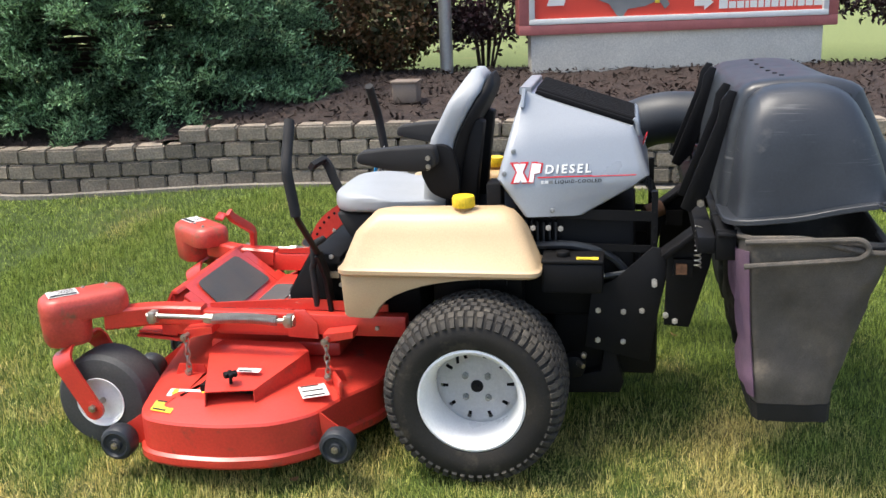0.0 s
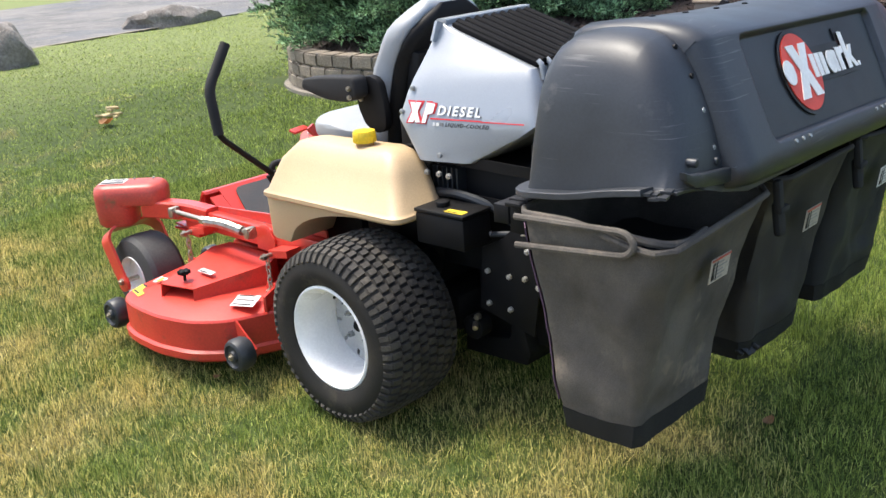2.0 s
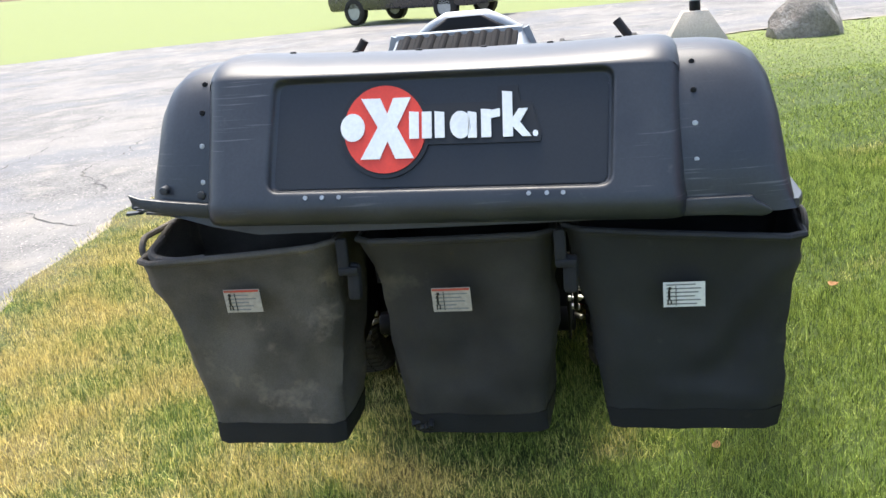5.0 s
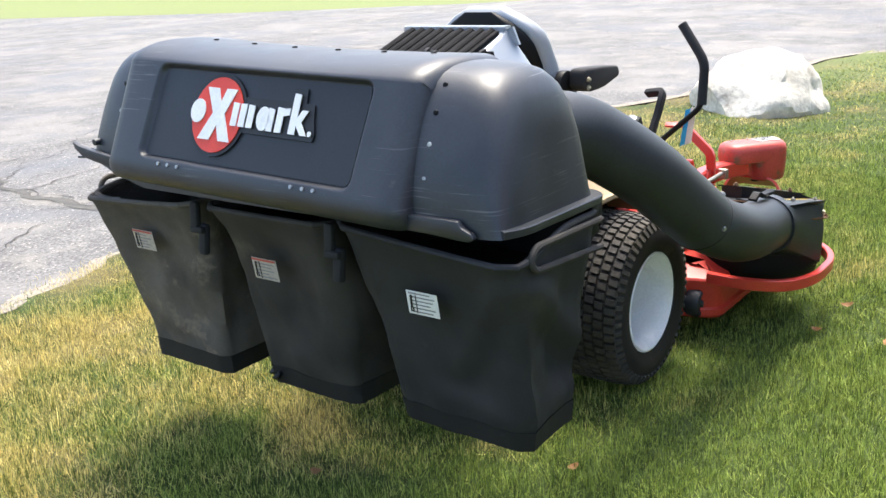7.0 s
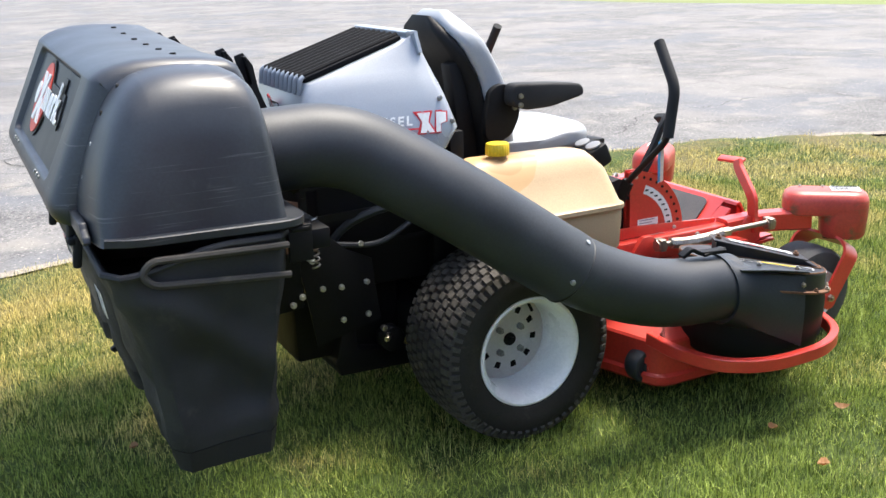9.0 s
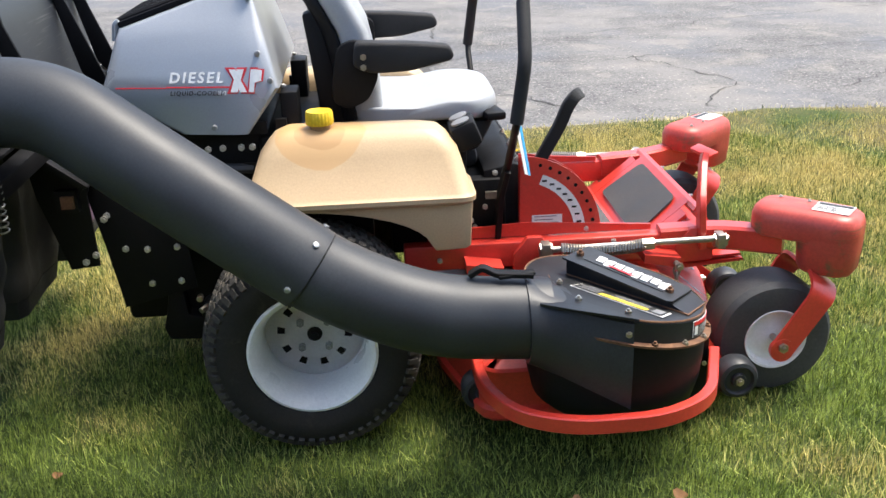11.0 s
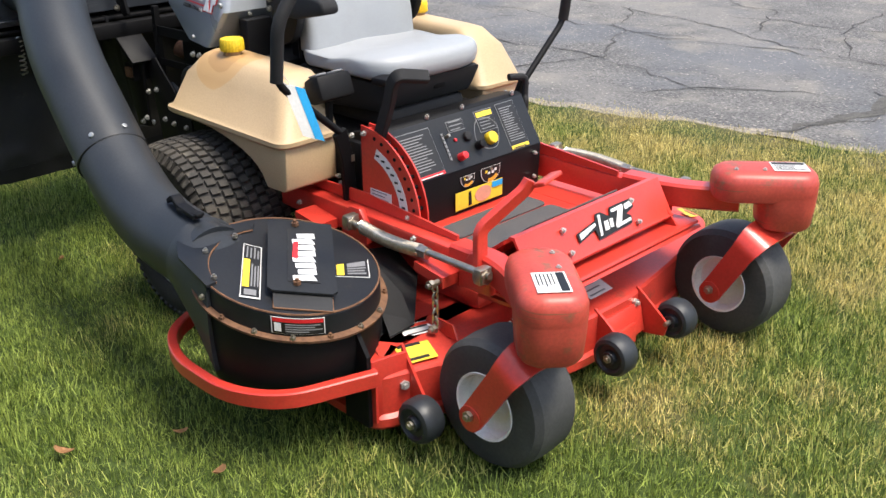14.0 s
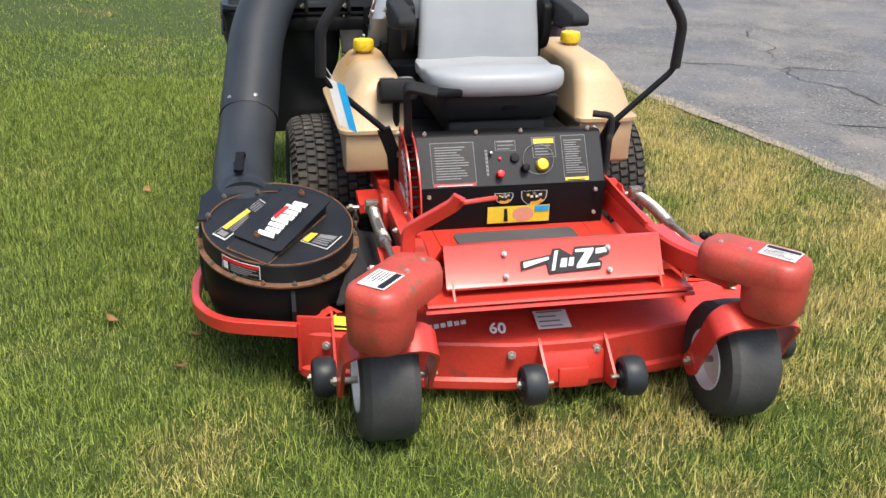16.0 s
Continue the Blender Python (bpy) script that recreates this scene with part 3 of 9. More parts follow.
def build_road():
    rng = np.random.default_rng(4)
    pts = rounded([(x, y, 0.0) for x, y in EDGE], 3.0, 6)
    dense = []
    for a, b in zip(pts, pts[1:]):
        n = max(1, int((b - a).length / 0.12)) if abs(a.x) < 14 else 1
        for k in range(n):
            dense.append(a.lerp(b, k / n))
    edge = [(p.x + rng.normal(0, 0.012), p.y + rng.normal(0, 0.018) + 0.03 * math.sin(p.x * 3.1) - 0.01) for p in dense]
    outer = [(-22, 20), (-26, 30)] + [(x - 0.4, y) for x, y in list(zip(FAR_X, FAR_Y))[::-1]] + [(60, -90), (60, 8)]
    bm = bmesh.new()
    vs = [bm.verts.new((x, y, 0.006)) for x, y in edge + outer]
    es = [bm.edges.new((vs[i], vs[(i + 1) % len(vs)])) for i in range(len(vs))]
    bmesh.ops.triangle_fill(bm, edges=es, use_beauty=True)
    bmesh.ops.recalc_face_normals(bm, faces=bm.faces[:])
    if bm.faces[:][0].normal.z < 0:
        bmesh.ops.reverse_faces(bm, faces=bm.faces[:])
    low = [bm.verts.new((v.co.x, v.co.y, -0.08)) for v in vs[: len(edge)]]
    for i in range(len(edge) - 1):
        bm.faces.new((vs[i], vs[i + 1], low[i + 1], low[i]))
    road = finish("road", bm, ROAD)
    tagged(road, "pale weathered asphalt road with long branching cracks", "road", kind="structure")
    # sandy strip where the asphalt meets the grass
    rows = [(x, y) for x, y in edge if -13 < x < 8]
    sv, sf = [], []
    for i, (x, y) in enumerate(rows):
        a, c = rows[max(i - 1, 0)], rows[min(i + 1, len(rows) - 1)]
        d = Vector((c[0] - a[0], c[1] - a[1], 0)).normalized()
        nrm = Vector((-d.y, d.x, 0)) if Vector((-d.y, d.x, 0)).y < 0 else Vector((d.y, -d.x, 0))
        w = 0.02 + 0.05 * math.sin(i * 0.23) ** 2 * rng.random() + 0.05 * rng.random()
        sv += [(x - nrm.x * 0.05, y - nrm.y * 0.05, 0.009), (x + nrm.x * w, y + nrm.y * w, 0.0085)]
        if i:
            k = 2 * i
            sf.append((k - 2, k - 1, k + 1, k))
    sh = quick("road_edge", sv, sf, SAND, road)
    sh["label"] = "pale sandy strip along the asphalt edge"
    # long cracks as shallow sunken strips with ragged sides
    main = [(-0.39, -2.45), (-0.47, -2.77), (-0.60, -3.19), (-0.59, -4.04), (-0.65, -4.67), (-0.90, -4.97), (-1.14, -5.28), (-2.1, -5.6)]
    near = [main, [(1.60, -4.06), (0.43, -4.27), (-0.35, -4.36), (-0.57, -4.16)], [(1.38, -5.18), (0.77, -5.25), (-0.10, -5.33), (-0.66, -5.55), (-0.91, -5.31)], [(3.31, -4.30), (2.37, -4.16), (1.91, -4.00), (1.12, -4.28)]]
    lines = near + [[(-0.60, -4.28), (-0.9, -5.4), (-0.7, -7.5)], [(-0.60, -4.28), (0.08, -4.42), (0.9, -4.6), (2.2, -4.9), (4.5, -5.1)],
             [(-0.30, -3.4), (0.33, -3.04), (1.2, -3.3), (2.6, -3.1), (4.4, -3.6)], [(0.08, -4.42), (0.5, -5.6), (0.2, -7.2)], [(-0.6, -4.28), (-2.2, -4.7), (-4.5, -4.9), (-8, -5.6)],
             [(-2.4, -2.9), (-2.7, -3.8), (-2.2, -4.7)], [(1.2, -3.3), (1.7, -4.0), (2.2, -4.9)], [(3.2, -2.2), (3.0, -3.2), (2.6, -4.0)], [(-0.9, -5.4), (-3.4, -6.4), (-7, -7.2)], [(-6.2, -2.6), (-6.4, -4), (-6, -5.4)],
             [(-8.2, -1.9), (-9.5, -4), (-12, -6)], [(-1.6, -3.0), (-1.2, -3.5), (-0.45, -3.7)], [(0.5, -2.7), (0.33, -3.04), (0.0, -3.3)], [(1.6, -2.5), (1.4, -2.9), (1.2, -3.3)], [(-3.2, -3.3), (-4.1, -3.9), (-5.6, -4.1)], [(0.9, -4.6), (1.2, -5.5), (2.4, -6.2)]]
    verts, faces = [], []
    for line in lines:
        p = [Vector((x, y, 0)) for x, y in line]
        path = []
        for a, b in zip(p, p[1:]):
            n = max(2, int((b - a).length / 0.07))
            path += [a.lerp(b, k / n) for k in range(n)]
        path.append(p[-1])
        off = 0.0
        base = len(verts)
        for i, q in enumerate(path):
            d = (path[min(i + 1, len(path) - 1)] - path[max(i - 1, 0)]).normalized()
            s = Vector((-d.y, d.x, 0))
            off = 0.80 * off + rng.normal(0, 0.030)
            w = 0.0015 + 0.006 * rng.random() ** 2 + 0.004 * math.sin(i * 0.31) ** 4
            for side in (-1, 1):
                c = q + s * (off + side * w)
                verts.append((c.x, c.y, 0.0102))
        for i in range(len(path) - 1):
            k = base + 2 * i
            faces.append((k, k + 1, k + 3, k + 2))
    # the widest stretch has been filled with tar and sand
    p = [Vector((x, y, 0)) for x, y in main[:6]]
    path = [a.lerp(b, k / 12) for a, b in zip(p, p[1:]) for k in range(12)]
    fv, ff = [], []
    for i, q in enumerate(path):
        d = (path[min(i + 1, len(path) - 1)] - path[max(i - 1, 0)]).normalized()
        side = Vector((-d.y, d.x, 0))
        w = 0.006 + 0.040 * math.sin(math.pi * i / (len(path) - 1)) ** 1.2 * (0.75 + 0.5 * rng.random())
        wob = 0.025 * math.sin(i * 0.7) + rng.normal(0, 0.008)
        for sg in (-1, 1):
            c = q + side * (wob + sg * w)
            fv.append((c.x, c.y, 0.0096))
        if i:
            k = 2 * i
            ff.append((k - 2, k - 1, k + 1, k))
    fl = quick("crack_filler", fv, ff, FILLER, road)
    fl["label"] = "dull grey tar filling in a wide crack"
    ob = quick("road_crack", verts, faces, CRACK, road)
    ob["label"] = "dark branching crack in the asphalt"


def along(line, step):
    """Places at even steps along a line of (x, y), with the direction there."""
    pts = rounded([(x, y, 0) for x, y in line], 0.5, 6)
    lengths = [0.0]
    for a, b in zip(pts, pts[1:]):
        lengths.append(lengths[-1] + (b - a).length)
    xs, ys = [p.x for p in pts], [p.y for p in pts]
    def at(s):
        x, y = np.interp(s, lengths, xs), np.interp(s, lengths, ys)
        x2, y2 = np.interp(s + 0.02, lengths, xs), np.interp(s + 0.02, lengths, ys)
        return x, y, math.atan2(y2 - y, x2 - x)
    return lengths[-1], at


def block_mesh(seed):
    """A tumbled concrete block with chipped, rounded edges and a split face."""
    rng = random.Random(seed)
    bm = bmesh.new()
    w, d, h = BLOCK_W - 0.004, 0.17, COURSE - 0.002
    vs = bmesh.ops.create_cube(bm, size=1, matrix=Matrix.Diagonal((w, d, h, 1)))["verts"]
    bm.normal_update()
    for v in vs:
        if v.co.y > 0:
            v.co.x *= 0.82
    bmesh.ops.bevel(bm, geom=bm.edges[:], offset=0.012, segments=2, affect="EDGES")
    for v in bm.verts:
        v.co += Vector((rng.uniform(-1, 1), rng.uniform(-1, 1), rng.uniform(-0.6, 0.6))) * 0.0035
    bm.normal_update()
    for f in bm.faces:
        f.smooth = False
    me = bpy.data.meshes.new("block")
    bm.to_mesh(me)
    bm.free()
    me.materials.append(BLOCK)
    return me


def build_wall():
    total, at = along(WALL, 0.1)
    wall = thing("retaining_wall", "low curved retaining wall of tumbled grey-brown concrete blocks", "retaining wall")
    bm = bmesh.new()
    ring = [at(s) for s in np.arange(0, total, 0.15)]
    R = []
    for x, y, a in ring:
        nx, ny = -math.sin(a), math.cos(a)
        R.append([(x + nx * o, y + ny * o, z) for o, z in ((0.03, 0.0), (0.03, 0.50), (0.15, 0.50), (0.15, 0.0))])
    loft(bm, R)
    part("core", bm, CRACK, wall)
    bm = bmesh.new()
    R = []
    for x, y, a in ring:
        nx, ny = -math.sin(a), math.cos(a)
        z = float(lawn_height(x, y))
        R.append([(x + nx * o, y + ny * o, h) for o, h in ((-0.05, 0.0), (-0.05, max(z + 0.024, 0.10)), (0.05, max(z + 0.03, 0.11)), (0.05, 0.0))])
    loft(bm, R)
    part("footing", bm, FOOTING, wall, "concrete footing strip under the wall")
    meshes = [block_mesh(s) for s in range(9)]
    rng = random.Random(5)
    spots = []
    for c in range(4):
        s = 0.1 + (0.5 * BLOCK_W if c % 2 else 0)
        while s < total - 0.1:
            x, y, a = at(s)
            s += BLOCK_W
            if c == 3 and x < -2.56:
                continue
            nx, ny = -math.sin(a), math.cos(a)
            base = 0.235
            o = 0.085 + 0.006 * c
            spots.append((x + nx * o, y + ny * o, base + COURSE * (c + 0.5), a, c))
    spots.sort(key=lambda p: math.hypot(p[0] + 2.2, p[1] - 2.7))
    for x, y, z, a, c in spots[:300]:
        b = new("block", rng.choice(meshes))
        b.parent = wall
        b.matrix_basis = Matrix.Translation((x, y, z)) @ Euler((rng.gauss(0, 0.012), rng.gauss(0, 0.012), a + rng.gauss(0, 0.02))).to_matrix().to_4x4()
        if rng.random() < 0.5:
            b.matrix_basis = b.matrix_basis @ Matrix.Diagonal((1, 1, 1, 1))


def bed_height(x, y):
    return 0.60 + 0.07 * smooth01(2.9, 4.2, y) + 0.05 * smooth01(4.0, 5.6, y) - 0.09 * smooth01(-2.0, -3.2, x) * (1 - smooth01(3.0, 4.2, y)) - 0.12 * smooth01(5.9, 6.9, y)


def build_bed():
    total, at = along(WALL, 0.1)
    rng = np.random.default_rng(8)
    bm = bmesh.new()
    cols = []
    for s in np.arange(0, total, 0.12):
        x, y, a = at(s)
        nx, ny = -math.sin(a), math.cos(a)
        x0, y0 = x + nx * 0.12, y + ny * 0.12
        col = []
        for k in range(26):
            t = (k / 25) ** 1.2
            xx = x0 + (min(max(x0, -4.6), 4.0) * 0.98 - x0) * t
            yy = y0 + (max(6.9, y0 + 0.3) - y0) * t
            z = float(bed_height(xx, yy)) + 0.03 * noise.noise((xx * 3, yy * 3, 0)) + rng.normal(0, 0.006)
            col.append(bm.verts.new((xx, yy, z)))
        cols.append(col)
    for A, B in zip(cols, cols[1:]):
        for k in range(25):
            bm.faces.new((A[k], B[k], B[k + 1], A[k + 1]))
    bmesh.ops.recalc_face_normals(bm, faces=bm.faces[:])
    bed = finish("mulch_bed", bm, MULCH, sharp=80)
    tagged(bed, "raised planting bed covered with dark brown bark mulch", "planting bed", kind="structure")
    # loose chips of bark
    n = 9000
    x, y = rng.uniform(-4.7, 3.6, n), rng.uniform(2.75, 6.6, n)
    keep = np.array([y[i] > np.interp(x[i], [p[0] for p in WALL[4:]], [p[1] for p in WALL[4:]]) + 0.12 for i in range(n)])
    x, y = x[keep], y[keep]
    n = len(x)
    z = bed_height(x, y) + rng.uniform(0.0, 0.03, n)
    a, l, w, tilt = rng.uniform(0, 6.28, n), rng.uniform(0.012, 0.035, n), rng.uniform(0.004, 0.012, n), rng.normal(0, 0.5, n)
    u = np.stack([np.cos(a) * np.cos(tilt), np.sin(a) * np.cos(tilt), np.sin(tilt)], -1) * l[:, None]
    v = np.stack([-np.sin(a), np.cos(a), rng.normal(0, 0.5, n)], -1) * w[:, None]
    c = np.stack([x, y, z], -1)
    V = np.stack([c - u - v, c + u - v * 0.6, c + u * 0.9 + v, c - u * 0.8 + v], 1).reshape(-1, 3)
    F = np.arange(4 * n).reshape(-1, 4)
    chips = quick("bark_chips", V, F, MULCH)
    tagged(chips, "loose bark chips strewn over the planting bed", "bark mulch", kind="stuff")


def boulder(name, centre, size, mat, label, seed, cut=0.0):
    bm = bmesh.new()
    bmesh.ops.create_icosphere(bm, subdivisions=4, radius=1)
    rng = random.Random(seed)
    planes = [(Vector((rng.uniform(-1, 1), rng.uniform(-1, 1), rng.uniform(-0.35, 1))).normalized(), rng.uniform(0.62, 0.9)) for _ in range(11)]
    for v in bm.verts:
        for n, d in planes:
            k = v.co.dot(n)
            if k > d:
                v.co -= n * (k - d) * 0.92
        v.co *= 1 + 0.10 * noise.noise(v.co * 2.1 + Vector((seed, 0, 0))) + 0.045 * noise.noise(v.co * 6) + 0.02 * noise.noise(v.co * 14)
        v.co = Vector((v.co.x * size[0], v.co.y * size[1], v.co.z * size[2]))
        v.co.z = max(v.co.z, -0.25 * size[2])
    ob = finish(name, bm, mat, sharp=28)
    ob.location = centre
    return tagged(ob, label, "boulder")


def build_far_things():
    # white boulder by the road, dark boulder and a low slab near the drive
    boulder("boulder", (-5.42, -0.93, 0.08), (0.52, 0.62, 0.42), ROCK, "large pale weathered boulder on the lawn by the road", 3)
    boulder("boulder", (-10.75, 2.95, 0.10), (0.42, 0.62, 0.50), DARK_ROCK, "grey boulder with pale blotches on the lawn", 7)
    boulder("boulder", (-13.1, 7.1, 0.02), (0.45, 0.95, 0.36), DARK_ROCK, "low flat grey boulder at the lawn's far edge", 12)
    # lamp pole on a concrete pyramid foot
    lamp = thing("lamp_pole", "grey metal pole on a tapered concrete foot at the road's edge", "lamp pole", at=(-10.75, 1.55, 0))
    bm = bmesh.new()
    loft(bm, [[(sx * a, sy * a, z) for sx, sy in ((-1, -1), (1, -1), (1, 1), (-1, 1))] for a, z in ((0.41, -0.05), (0.39, 0.06), (0.17, 0.42), (0.155, 0.43))])
    part("foot", bm, CONCRETE, lamp, "tapered concrete foot")
    bm = bmesh.new()
    rod(bm, (0, 0, 0.42), (0, 0, 5.0), 0.055, seg=18)
    part("pole", bm, POLE, lamp)
    bm = bmesh.new()
    rod(bm, (0, 0, 0.42), (0, 0, 0.56), 0.075, seg=18, bevel=0.006)
    part("collar", bm, BLACK, lamp)
    # flag pole in the bed
    fp = thing("flag_pole", "thick grey metal pole standing in the mulch bed", "pole", at=(-1.22, 5.75, 0.6))
    bm = bmesh.new()
    rod(bm, (0, 0, 0), (0, 0, 6), 0.062, 0.05, seg=20)
    part("pole", bm, POLE, fp)
    # taupe utility box
    ub = thing("utility_box", "small taupe utility box with an overhanging lid on the mulch", "utility box", at=(-1.22, 4.0, 0.66))
    bm = bmesh.new()
    box(bm, (0, 0, 0.075), (0.19, 0.17, 0.15), bevel=0.006)
    part("body", bm, BOX_TAN, ub)
    bm = bmesh.new()
    box(bm, (0, 0, 0.158), (0.215, 0.195, 0.018), bevel=0.005)
    part("lid", bm, BOX_TAN, ub)
    # litter on the grass
    lt = thing("wood_chunk", "pale broken chunk of dry wood lying on the grass", "wood", at=(-5.41, 1.56, 0.075))
    bm = bmesh.new()
    rng = random.Random(2)
    for k in range(7):
        box(bm, (rng.uniform(-0.06, 0.06), rng.uniform(-0.05, 0.07), 0.01 + 0.012 * k * rng.random()), (0.16 * rng.uniform(0.6, 1.1), 0.035, 0.02), rot(rng.uniform(-15, 15), rng.uniform(-15, 15), rng.uniform(0, 180)), 0.005, 1)
    part("splinters", bm, CARDBOARD, lt)


def text_mesh(bm_parent, body, size, m, mat, extrude=0.002, name="letters", label="", space=1.0, bold=0.0, shear=0.0, align="LEFT"):
    """Letters in the built-in font, as a mesh under a thing."""
    cu = bpy.data.curves.new(name, "FONT")
    cu.body, cu.size, cu.extrude, cu.space_character, cu.offset, cu.shear, cu.align_x = body, size, extrude, space, bold, shear, align
    cu.resolution_u = 3
    tmp = bpy.data.objects.new(name, cu)
    scene.collection.objects.link(tmp)
    bpy.context.view_layer.update()
    me = bpy.data.meshes.new_from_object(tmp.evaluated_get(bpy.context.evaluated_depsgraph_get()))
    bpy.data.objects.remove(tmp)
    me.materials.clear()
    me.materials.append(mat)
    ob = new(name, me)
    ob.parent = bm_parent
    ob.matrix_basis = m
    if label:
        ob["label"] = label
    return ob


def build_sign():
    sg = thing("roadside_sign", "large red roadside sign with white lettering on a pale concrete base", "sign", at=(0, 0, 0))
    turn = rot(0, 0, 11)
    sg.matrix_basis = Matrix.Translation((0.85, 5.95, 0.0)) @ turn.to_4x4()
    bm = bmesh.new()
    box(bm, (0, 0, 0.86), (2.62, 0.34, 0.72), bevel=0.01)
    part("base", bm, SIGN_WALL, sg, "off-white painted masonry base")
    bm = bmesh.new()
    W, z0, z1 = 1.42, 1.05, 2.5
    for c, s in (((0, 0, z0 + 0.045), (2 * W, 0.42, 0.09)), ((0, 0, z1 - 0.045), (2 * W, 0.42, 0.09)), ((-W + 0.045, 0, (z0 + z1) / 2), (0.09, 0.42, z1 - z0 - 0.18)), ((W - 0.045, 0, (z0 + z1) / 2), (0.09, 0.42, z1 - z0 - 0.18))):
        box(bm, c, s, bevel=0.006)
    part("frame", bm, SIGN_FRAME, sg, "dull red metal frame")
    bm = bmesh.new()
    for c, s in (((0, -0.2, z0 + 0.115), (2 * W - 0.18, 0.04, 0.05)), ((-W + 0.115, -0.2, (z0 + z1) / 2), (0.05, 0.04, z1 - z0 - 0.28)), ((W - 0.115, -0.2, (z0 + z1) / 2), (0.05, 0.04, z1 - z0 - 0.28))):
        box(bm, c, s, bevel=0.004)
    part("trim", bm, LABEL_W, sg, "pale inner trim")
    bm = bmesh.new()
    box(bm, (0, -0.17, (z0 + z1) / 2), (2 * W - 0.17, 0.03, z1 - z0 - 0.17))
    part("face", bm, SIGN_RED, sg, "bright red sign face")
    f = -0.19
    for z, widths in ((1.335, (4, 4, 3, 3, 4, 2, 4)), (1.225, (5, 4, 4, 2, 4, 3, 3, 4, 3, 4, 1, 4, 4, 6))):
        x = 0.36
        for k, w in enumerate(widths):
            bm = bmesh.new()
            box(bm, (x + w * 0.0075, f - 0.001, z + (0.045 if k in (0, 6) else 0.03)), (w * 0.015, 0.006, 0.09 if k in (0, 6) else 0.06))
            part("letter_bar", bm, LABEL_W, sg, "white lettering")
            x += w * 0.015 + 0.013
    bm = bmesh.new()
    prism(bm, [(0.14, 1.255), (0.23, 1.255), (0.23, 1.22), (0.31, 1.285), (0.23, 1.35), (0.23, 1.315), (0.14, 1.315)], "y", f - 0.003, f + 0.005)
    part("arrow", bm, LABEL_W, sg, "white arrow")
    bm = bmesh.new()
    prism(bm, [(-0.92, 1.42), (-0.62, 1.30), (-0.55, 1.20), (-0.50, 1.18), (-0.45, 1.25), (-0.30, 1.27), (-0.18, 1.32), (-0.12, 1.24), (-0.08, 1.28), (-0.15, 1.42), (-0.1, 1.6), (-0.9, 1.6)], "y", f - 0.002, f + 0.005)
    part("map_shape", bm, LABEL_G, sg, "grey map shape")
    bm = bmesh.new()
    box(bm, (-0.42, f - 0.003, 1.355), (0.42, 0.006, 0.025), rot(0, 2, 0))
    box(bm, (-0.19, f - 0.003, 1.355), (0.04, 0.007, 0.12))
    part("hammer_shape", bm, LABEL_Y, sg, "yellow gavel shape")
    bm = bmesh.new()
    prism(bm, [(-1.17, 1.30), (-1.02, 1.30), (-0.96, 1.5), (-1.1, 1.5)], "y", f - 0.003, f + 0.005)
    part("letter_bar", bm, LABEL_W, sg, "white bar")


# ---- plants ----
def leaf_cloud(centres, rng, per, size, spread, flat=0.0):
    """Small leaf quads about many twig ends."""
    n = len(centres) * per
    c = np.repeat(centres, per, 0) + rng.normal(0, spread, (n, 3))
    u = rng.normal(0, 1, (n, 3))
    u /= np.linalg.norm(u, axis=1)[:, None]
    w = rng.normal(0, 1, (n, 3))
    v = np.cross(u, w)
    v /= np.linalg.norm(v, axis=1)[:, None]
    s = (size * rng.uniform(0.6, 1.3, n))[:, None]
    V = np.stack([c - u * s, c + v * s * 0.5, c + u * s, c - v * s * 0.5], 1).reshape(-1, 3)
    return V, np.arange(4 * n).reshape(-1, 4)


def shrub(name, at, radius, height, mat, label, seed, twigs=260, per=26, leaf=0.03, bare=0.0, spread=0.07, category="shrub"):
    rng = np.random.default_rng(seed)
    sh = thing(name, label, category, at=at)
    bm = bmesh.new()
    ends = []
    for k in range(11):
        a = 2 * math.pi * k / 11 + rng.uniform(-0.3, 0.3)
        out = radius * rng.uniform(0.35, 0.9)
        top = height * rng.uniform(0.65, 1.0)
        pts = [Vector((0.05 * math.cos(a), 0.05 * math.sin(a), 0)), Vector((out * 0.35 * math.cos(a), out * 0.35 * math.sin(a), top * 0.45)), Vector((out * math.cos(a), out * math.sin(a), top))]
        tube(bm, rounded(pts, 0.3, 4), [0.018] + [0.014] * 4 + [0.010] * 2 if False else 0.013, seg=6)
    part("branches", bm, BARK, sh)
    for k in range(twigs):
        d = rng.normal(0, 1, 3)
        d /= np.linalg.norm(d)
        r = rng.uniform(0.55, 1.0) ** 0.5 * (1 + 0.18 * math.sin(5 * d[0] + seed) + 0.15 * math.sin(7 * d[2] + 2 * seed))
        z = height * (0.55 + 0.45 * d[2] * r)
        if z < bare:
            continue
        ends.append((d[0] * radius * r, d[1] * radius * r, z))
    V, F = leaf_cloud(np.array(ends), rng, per, leaf, spread)
    quick("leaves", V, F, mat, sh)


